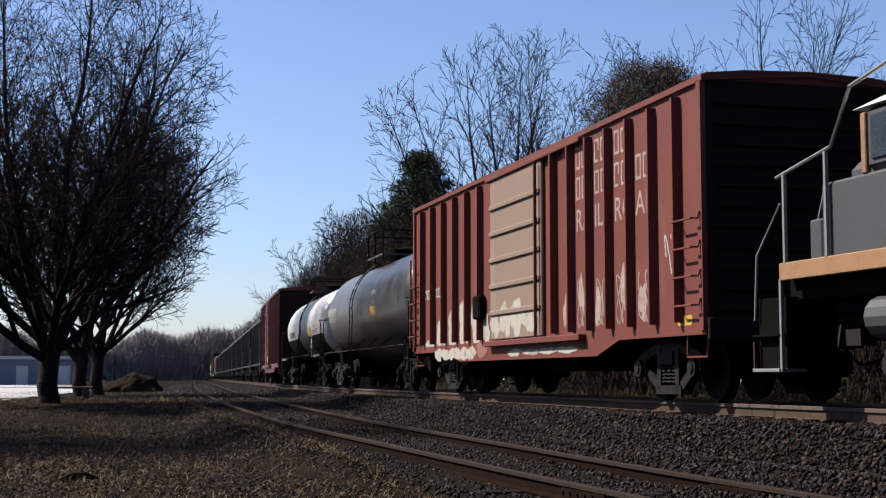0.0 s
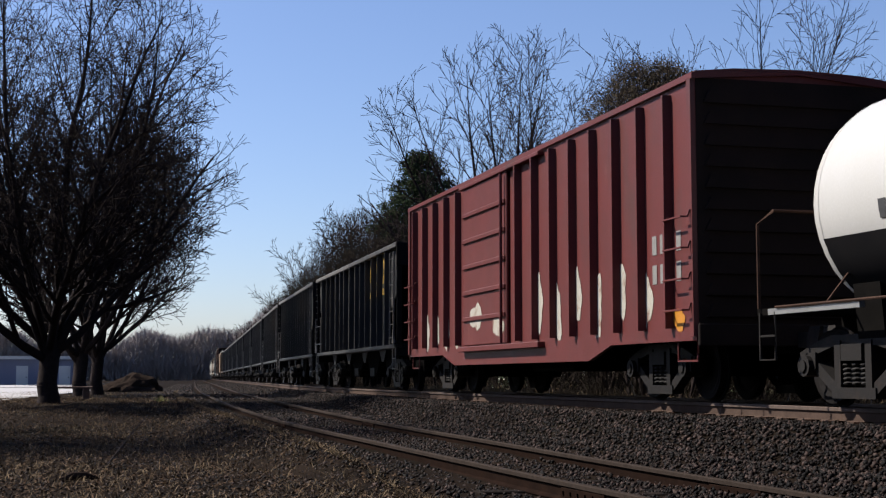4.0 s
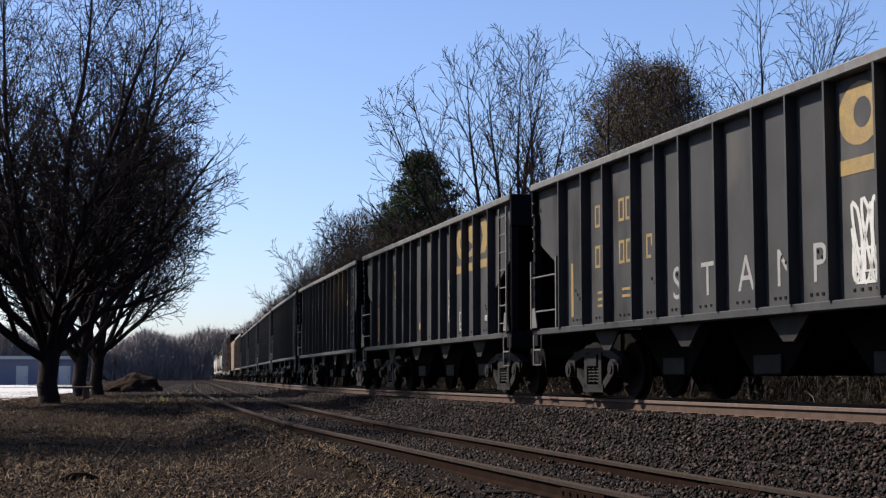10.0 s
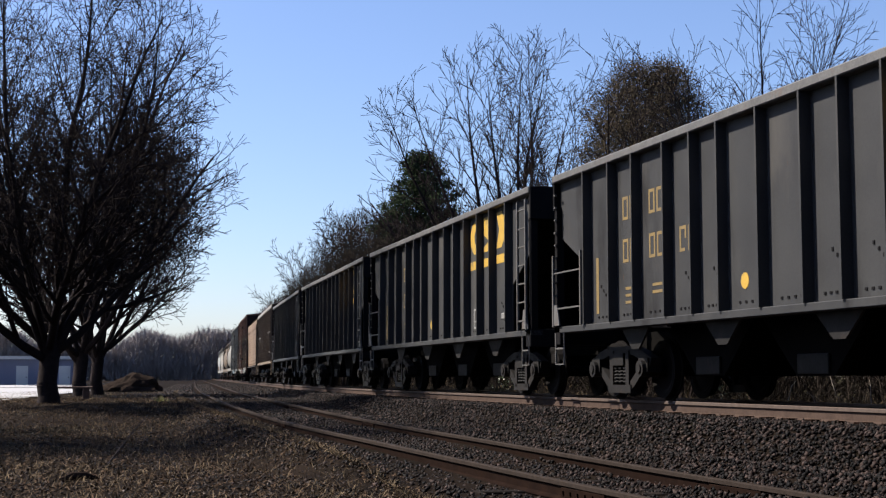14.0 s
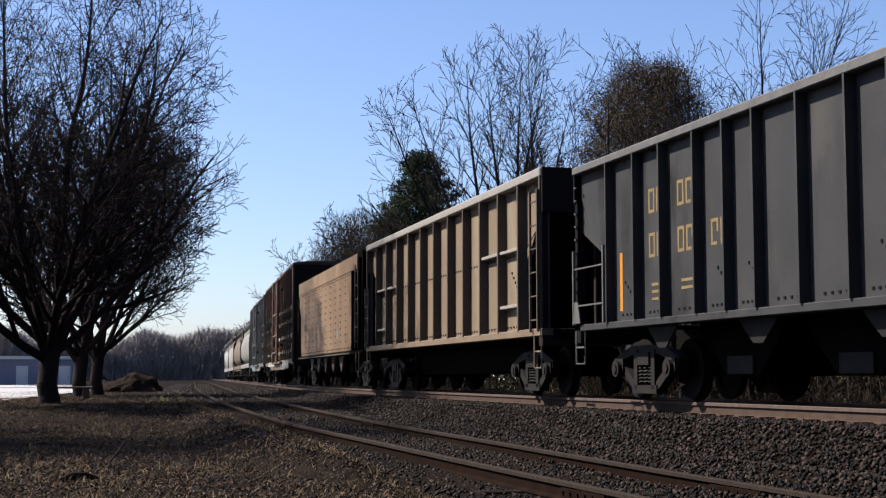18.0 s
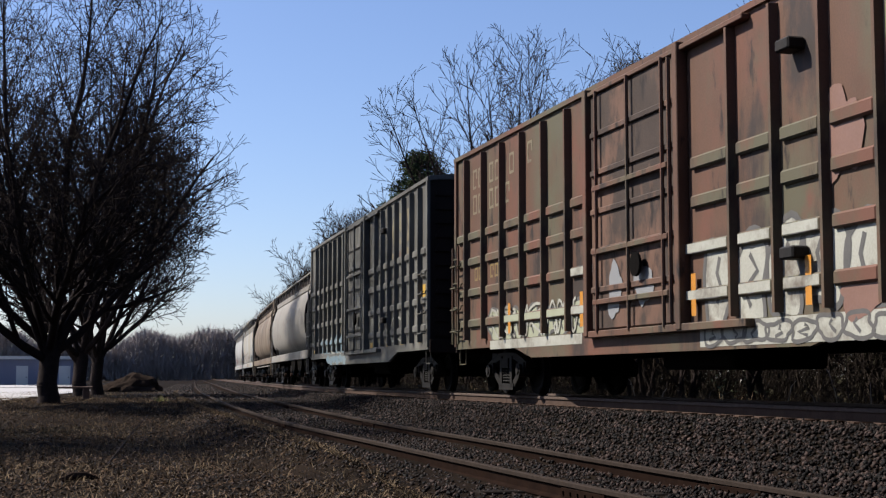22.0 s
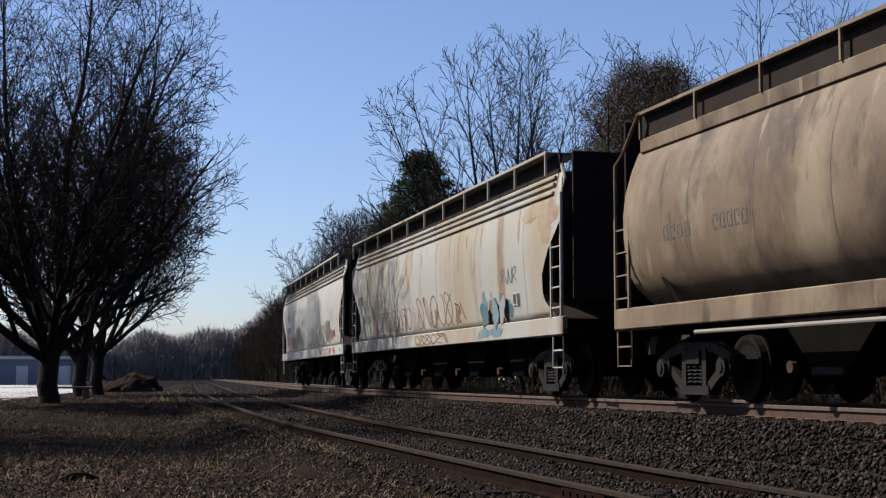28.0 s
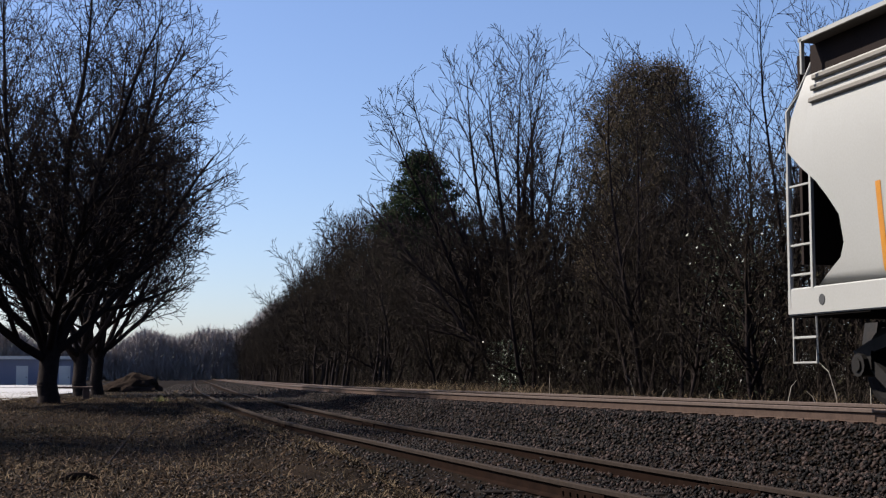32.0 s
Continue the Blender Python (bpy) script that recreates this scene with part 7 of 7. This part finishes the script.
# covered hoppers
def covered_hopper(label, near, far, prof, ends, col, roof_mat, ridges, sill_col, frame_col, seams, rails, far_ends=None):
    """prof: (half width, height) rows from the belly to the roof; ends: (height, inset) rows of the body's slanting ends."""
    car, half = begin_car("covered_hopper_car", label, "covered hopper", near, far, 1.75)
    hz = [z for z, _ in ends]
    hi = [i for _, i in ends]
    hj = [i for _, i in (far_ends or ends)]
    outline = [(-w, z) for w, z in prof] + [(w, z) for w, z in prof[::-1]]
    ts = even(-1, 1, 13)
    bm = bmesh.new()
    rings = []
    for t in ts:
        rings.append([bm.verts.new((x, t * (half - float(np.interp(z, hz, hi if t < 0 else hj))), z)) for x, z in outline])
    n = len(outline)
    for q, w in zip(rings, rings[1:]):
        for k in range(n):
            bm.faces.new((q[k], q[(k + 1) % n], w[(k + 1) % n], w[k]))
    m = len(prof)
    for ring in (rings[0], rings[-1]):
        for k in range(m - 1):
            # End faces get the dark shade colour.
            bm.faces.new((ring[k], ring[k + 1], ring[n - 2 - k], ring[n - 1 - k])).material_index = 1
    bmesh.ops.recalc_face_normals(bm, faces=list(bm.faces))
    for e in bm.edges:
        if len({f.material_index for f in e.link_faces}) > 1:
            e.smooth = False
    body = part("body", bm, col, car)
    body.data.materials.append(SHADEBROWN)
    for p in body.data.polygons:
        p.use_smooth = abs(p.normal.y) < 0.5 and p.area < 6
    # panel seams
    for y in seams:
        ring = [(-w - 0.003, z) for w, z in prof if z < ridges[0] if w > 0.6]
        sm = bmesh.new()
        for (x0, z0), (x1, z1) in zip(ring, ring[1:]):
            ok = half - float(np.interp(min(z0, z1), hz, hi)) > abs(y) + 0.05
            if ok:
                v = [sm.verts.new(p) for p in ((x0, y - 0.009, z0), (x0, y + 0.009, z0), (x1, y + 0.009, z1), (x1, y - 0.009, z1))]
                sm.faces.new(v)
        bmesh.ops.recalc_face_normals(sm, faces=list(sm.faces))
        put("weld_seam", mesh_of("weld_seam", sm, GGREY if col in (CHWHITE, CHRUST) else DIMLET), body)
    w_top, z_top = prof[-1]
    w_at = np.interp(ridges, [z for _, z in prof], [w for w, _ in prof])
    for z, w in zip(ridges, w_at):
        for k in (-1, 1):
            part("roof_rib", box(min(k * (w - 0.06), k * (w + 0.05)), max(k * (w - 0.06), k * (w + 0.05)), -half + 0.5, half - 0.5, z - 0.03, z + (0.03 if len(ridges) > 1 else 0.17), 0.012), roof_mat, car)
    # roof walk with its railing-like supports
    zt = z_top
    part("roof_hatch", box(-0.3, 0.3, -half + 1.2, half - 1.2, zt, zt + 0.12, 0.03), roof_mat, car)
    wx = 1.28 if w_at[0] > 1.42 else 1.0
    for x in (-wx, wx):
        part("running_board", box(x - 0.3, x + 0.3, -half + 0.5, half - 0.5, zt + rails - 0.03, zt + rails), WALKWAY, car)
        part("running_board_edge", box(x - 0.33, x - 0.3, -half + 0.5, half - 0.5, zt + rails - 0.03, zt + rails + 0.015), frame_col, car)
        for y in even(-half + 0.55, half - 0.55, 11):
            part("board_bracket", box(x - 0.33, x - 0.29, y - 0.018, y + 0.018, zt - 0.12, zt + rails), frame_col, car)
        sx = x + (0.1 if wx > 1.2 else 0.2) * (1 if x > 0 else -1)
        part("board_screen", box(sx - 0.02, sx + 0.02, -half + 0.4, half - 0.4, zt - (0.12 if wx > 1.2 else 0.25), zt + rails - 0.03), SHADEBROWN, car)
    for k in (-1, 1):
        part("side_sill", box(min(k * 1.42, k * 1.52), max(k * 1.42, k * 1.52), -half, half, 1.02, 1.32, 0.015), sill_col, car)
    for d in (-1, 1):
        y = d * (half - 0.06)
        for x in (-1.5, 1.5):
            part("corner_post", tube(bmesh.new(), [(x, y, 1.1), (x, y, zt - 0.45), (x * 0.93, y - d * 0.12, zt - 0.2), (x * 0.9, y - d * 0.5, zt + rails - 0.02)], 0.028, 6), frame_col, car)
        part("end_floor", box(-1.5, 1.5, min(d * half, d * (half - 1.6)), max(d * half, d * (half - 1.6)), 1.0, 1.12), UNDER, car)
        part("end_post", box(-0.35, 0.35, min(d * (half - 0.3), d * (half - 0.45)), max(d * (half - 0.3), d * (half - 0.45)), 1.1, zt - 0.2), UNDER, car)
        part("end_plate", box(-1.32, 1.32, min(d * (half + 0.02), d * (half - 0.03)), max(d * (half + 0.02), d * (half - 0.03)), 1.6, zt + rails - 0.05), SHADEBROWN, car, "dark end plate")
        lo, hi2 = (min(y, y - d * 0.48), max(y, y - d * 0.48))
        ladder(car, frame_col, -1.5, lo, hi2, 1.3, 2.62, 4)
        part("stirrup", stirrup(-1.48, lo, hi2, 0.5, 1.05, 2), frame_col, car)
        part("slope_brace", tube(bmesh.new(), [(-1.35, d * (half - 1.9), 1.3), (-1.35, d * (half - 1.0), 2.0)], 0.05, 6), UNDER, car)
        coupler(car, d * half, d)
    part("centre_sill", box(-0.25, 0.25, -half, half, 0.72, 1.02), UNDER, car)
    for i in range(4):
        y = (i - 1.5) * 3.1
        bay = part("discharge_bay", prism(bmesh.new(), [(y - 1.3, 1.25), (y + 1.3, 1.25), (y + 0.4, 0.45), (y - 0.4, 0.45)], -0.85, 0.85, "x"), UNDER, car)
        put("gate", mesh_of("gate", box(-0.9, 0.9, y - 0.35, y + 0.35, 0.36, 0.46, 0.02), STEEL), bay)
        put("gate_capstan", mesh_of("gate_capstan", tube(bmesh.new(), [(-1.2, y + 0.3, 0.46), (-1.12, y + 0.3, 0.46)], 0.075, 10), HANDRAIL), bay)
    return car, half


ROUND = [(0.7, 1.15), (1.15, 1.4), (1.35, 1.62), (1.43, 1.78), (1.48, 1.95), (1.52, 2.3), (1.52, 2.65), (1.48, 2.95), (1.37, 3.3), (1.25, 3.57), (1.06, 3.78), (0.5, 3.86)]
ROUND_END = [(1.15, 1.35), (1.7, 1.25), (3.86, 1.2)]
ROUND_FAR = [(1.15, 0.6), (1.7, 0.4), (3.86, 0.35)]
BOWED = [(1.2, 1.3), (1.42, 1.34), (1.445, 1.45), (1.46, 1.6), (1.475, 1.75), (1.5, 2.05), (1.515, 2.25), (1.525, 2.45), (1.53, 2.65), (1.525, 2.85), (1.51, 3.05), (1.48, 3.25), (1.45, 3.4), (1.4, 3.68), (0.7, 3.76)]
BOWED_END = [(1.3, 0.45), (1.4, 0.6), (1.55, 0.98), (1.75, 1.1), (2.05, 1.06), (2.4, 0.74), (2.65, 0.35), (2.85, 0.08), (3.05, 0.05), (3.3, 0.12), (3.8, 0.35)]
ch1, half = covered_hopper("pale grey covered hopper with rounded sides and rust scars", 303.6, 321.2, ROUND, ROUND_END, CHGREY, CHGREY, (3.57,), CHGREY, CHGREY, even(-6.5, 6.5, 8), 0.26, ROUND_FAR)
RUST = mat("rust_streak", (0.1184, 0.05888, 0.02944), (0.1088, 0.0544, 0.0288), 0.85, 0, 9, 0.1)
for i, (a, z) in enumerate(((-1.9, 2.5), (-1.2, 2.55), (-0.4, 2.7), (0.3, 2.62), (1.0, 2.45), (1.9, 2.5), (3.6, 2.1), (4.6, 2.05), (5.4, 2.1))):
    splash(ch1, "stain", -1.531, [(a, z, 0.025, 0.16 + 0.1 * (i % 3)), (a + 0.22, z + 0.12, 0.06, 0.03)], RUST, 41 + i, "rusty scars where lettering peeled")
drape(ch1, ROUND)
ch2, half = covered_hopper("tan dusty covered hopper with rounded sides", 322.6, 341.3, ROUND, ROUND_END, CHTAN, CHTAN, (3.57,), CHTAN, CHTAN, even(-6.9, 6.9, 9), 0.26, ROUND_FAR)
letters(ch2, "lettering", DIMLET, -1.531, 7.65, 2.17, 0.16, 0.2, 4, 47, "faded grey lettering")
letters(ch2, "lettering", DIMLET, -1.531, 6.2, 2.17, 0.14, 0.2, 5, 48, "faded grey painted numbers")
letters(ch2, "lettering", DIMLET, -1.531, -6.2, 2.17, 0.16, 0.2, 4, 49, "faded grey lettering")
drape(ch2, ROUND)
part("running_pipe", tube(bmesh.new(), [(-1.45, -half + 2.0, 0.92), (-1.45, half - 2.5, 0.92)], 0.028, 8), CHGREY, ch2, "pale pipe below the sill")
w1, half = covered_hopper("rust-stained white covered hopper with graffiti", 343.6, 361.6, BOWED, BOWED_END, CHRUST, CHRUST, (3.36, 3.5, 3.62), CHRUST, CHRUST, even(-7.0, 7.0, 10), 0.27)
splash(w1, "stain", -1.530, [(-8.3, 3.05, 0.5, 0.28), (-7.5, 3.15, 0.55, 0.2), (-8.2, 2.75, 0.35, 0.2)], RUSTWASH, 80, "brown rust wash at the end of the side")
for i in range(16):
    splash(w1, "stain", -1.530, [(-7.4 + 0.97 * i + 0.3 * math.sin(i * 5), 3.08 - 0.06 * (i % 3), 0.035 + 0.02 * (i % 2), 0.16 + 0.09 * (i * 7 % 4))], RUSTWASH, 81 + i, "thin rust streaks below the roof rib")
letters(w1, "lettering", DARKP, -1.531, 8.03, 2.3, 0.14, 0.21, 4, 110, "black lettering", (), 1.65)
scrawl(w1, -1.531, 6.28, 7.5, 1.78, 1.98, 6, 0.03, GTEAL, 42, "small teal sprayed scrawl")
marks(w1, "stripe", ORANGE, -1.5315, [(6.04, 6.14, 1.45, 2.28)], "orange reflector stripe")
scrawl(w1, -1.531, 1.75, 5.7, 1.45, 1.98, 8, 0.026, RUST, 45, "brown sprayed outlines")
scrawl(w1, -1.532, -2.0, 1.15, 1.42, 2.14, 5, 0.036, RUST, 142, "large brown sprayed outlines")
for a in (4.1, 2.4, -0.2, -2.3):
    splash(w1, "stain", -1.5305, [(a, 1.62, 0.07, 0.2)], RUST, int(a * 10) + 50, "rust streaks at the seams")
scrawl(w1, -1.531, -3.05, -2.17, 1.45, 1.87, 2, 0.03, RUST, 143, "brown sprayed strokes")
for i in range(9):
    splash(w1, "graffiti", -1.5305, [(-4.2 - 0.22 * i, 1.62 + 0.12 * math.sin(i * 2.3), 0.13 + 0.05 * (i % 3), 0.2 + 0.08 * (i % 2))], (GTEAL, GBLUE, GTEAL, GGREY)[i % 4], 430 + i, "faded blue sprayed shapes")
for a in (-4.75, -0.55, -2.45, 3.2):
    splash(w1, "graffiti", -1.5335, [(a, 1.62, 0.06, 0.22), (a - 0.12, 1.7, 0.05, 0.12)], RUST, int(a * 9) + 460, "orange-brown sprayed strokes")
scrawl(w1, -1.531, -6.55, -5.6, 2.02, 2.3, 4, 0.025, GTEAL, 46, "thin blue scrawl")
marks(w1, "data_panel", WHITEP, -1.5312, [(-6.66, -6.22, 1.56, 1.84)], "white data panel")
marks(w1, "data_panel", DARKP, -1.5332, [(-6.64, -6.46, 1.58, 1.82), (-6.42, -6.24, 1.64, 1.82), (-6.42, -6.24, 1.58, 1.62)], "black data panel")
splash(w1, "graffiti", -1.521, [(-4.5, 1.17, 0.45, 0.11), (-5.3, 1.17, 0.42, 0.11)], GBLUE, 44, "blue spray on the sill")
scrawl(w1, -1.522, 5.6, 8.0, 1.06, 1.28, 7, 0.04, GGREY, 144, "grey spray along the sill")
scrawl(w1, -1.522, -1.8, 1.2, 1.06, 1.28, 6, 0.03, RUST, 145, "brown spray along the sill")
drape(w1, BOWED)
w2, half = covered_hopper("white covered hopper with colourful graffiti and orange stripe", 363.5, 381.75, BOWED, BOWED_END, CHWHITE, CHGREY, (3.36, 3.5, 3.62), CHWHITE, CHWHITE, even(-7.0, 7.0, 10), 0.27)
letters(w2, "lettering", DARKP, -1.531, 6.98, 2.56, 0.14, 0.2, 4, 150, "black lettering", (), 1.5)
letters(w2, "lettering", DARKP, -1.531, 7.1, 2.1, 0.16, 0.22, 6, 151, "black painted numbers", (), 1.4)
marks(w2, "stripe", ORANGE, -1.5312, [(7.26, 7.35, 1.4, 2.3)], "orange reflector stripe")
marks(w2, "stripe", ORANGE, -1.5312, [(-7.7, -7.6, 1.4, 2.3)], "orange reflector stripe")
scrawl(w2, -1.531, 6.3, 7.05, 1.6, 1.95, 4, 0.02, RUST, 50, "thin brown scrawl")
bubbles(w2, -1.534, 4.15, 5.95, 1.42, 1.93, 4, GRED, GREDD, 51, "red sprayed letters")
splash(w2, "stain", -1.5280, [(1.5, 1.75, 0.95, 0.34), (3.0, 1.85, 1.0, 0.38)], GRIME, 54, "grey smudge of overspray")
bubbles(w2, -1.537, 2.45, 4.05, 1.45, 2.2, 3, GBLACK, GGREY, 52, "black sprayed letters with grey outlines")
scrawl(w2, -1.532, 1.6, 2.4, 1.45, 2.08, 2, 0.03, RUST, 53, "thin brown sprayed figure")
bubbles(w2, -1.537, -1.93, 0.2, 1.42, 1.95, 6, CHWHITE, GBLACK, 55, "white bubble letters with black outlines")
scrawl(w2, -1.531, -2.34, -1.95, 1.5, 1.75, 2, 0.02, GBLACK, 155, "thin black scrawl")
bubbles(w2, -1.534, -3.35, -2.4, 1.45, 1.9, 3, GRIME, RUST, 56, "brown sprayed letters")
bubbles(w2, -1.534, -4.8, -3.6, 1.42, 2.08, 2, GGREEN, GBLACK, 57, "green sprayed ball shapes")
bubbles(w2, -1.534, -6.0, -4.9, 1.42, 2.18, 3, mat("graffiti_olive", (0.100, 0.092, 0.069), (0.09, 0.085, 0.07), 0.5, 0, 4, 0.02), GBLACK, 58, "dark olive sprayed shapes")
splash(w2, "graffiti", -1.531, [(-6.28, 1.68, 0.26, 0.22)], GRED, 59, "red sprayed dot")
for a, b in ((-4.0, -3.5), (-6.43, -5.84), (-7.35, -6.8)):
    splash(w2, "graffiti", -1.521, [((a + b) / 2, 1.17, (b - a) / 2, 0.12)], GRED, int(60 + a), "red spray on the sill")
scrawl(w2, -1.522, 4.6, 6.9, 1.08, 1.28, 9, 0.02, GBLACK, 60, "black scrawl along the sill")
scrawl(w2, -1.522, -5.73, -4.2, 1.06, 1.28, 5, 0.025, GBLACK, 61, "black scrawl along the sill")
scrawl(w2, -1.522, 1.0, 1.9, 1.08, 1.3, 3, 0.02, GBLACK, 62, "black scrawl along the sill")
marks(w2, "lettering", GREYP, -1.5205, [(3.2, 4.2, 1.17, 1.2), (-0.4, 0.9, 1.2, 1.215), (-0.4, 0.8, 1.1, 1.115)], "small grey lettering")
marks(w2, "data_panel", DARKP, -1.5312, [(-7.05, -6.62, 1.6, 1.82)], "black data panel")
for i in range(6):
    marks(w2, "stencil", GREYP, -1.5312, [(-6.85, -5.95, 2.1 + 0.07 * i, 2.115 + 0.07 * i)], "rows of small grey stencil lines")
for y in (8.4, -8.4):
    part("sill_hole", tube(bmesh.new(), [(-1.526, y, 1.17), (-1.52, y, 1.17)], 0.06, 12), DARKP, w2, "dark slot in the sill")
drape(w2, BOWED)


def motions():
    """The train rolls along the line; its wheelsets turn while they are near."""
    for car, u, b in TRAIN:
        rows = []
        for t in range(0, 33):
            s = u - train_way(t)
            x0, y0, _ = line(s - b, MAIN)
            x1, y1, _ = line(s + b, MAIN)
            rows.append((float(t), pose((x0 + x1) / 2, (y0 + y1) / 2, 0, 0, 0, math.degrees(math.atan2(y1 - y0, x1 - x0)) - 90)))
        walk(car, rows)
        for tk in car.children:
            if not tk.name.startswith("truck"):
                continue
            ts = [k / 30 for k in range(0, 961) if 6 < u - train_way(k / 30) < 40]
            if not ts:
                continue
            for ws in tk.children:
                if not ws.name.startswith("wheelset"):
                    continue
                at = ws.matrix_basis.translation.copy()
                turn = [(t, Matrix.Translation(at) @ Matrix.Rotation(train_way(t) / 0.46, 4, "X")) for t in sorted(set(ts))]
                if turn[0][0] > 0:
                    turn.insert(0, (0.0, turn[0][1]))
                if turn[-1][0] < 32:
                    turn.append((32.0, turn[-1][1]))
                walk(ws, turn)


motions()
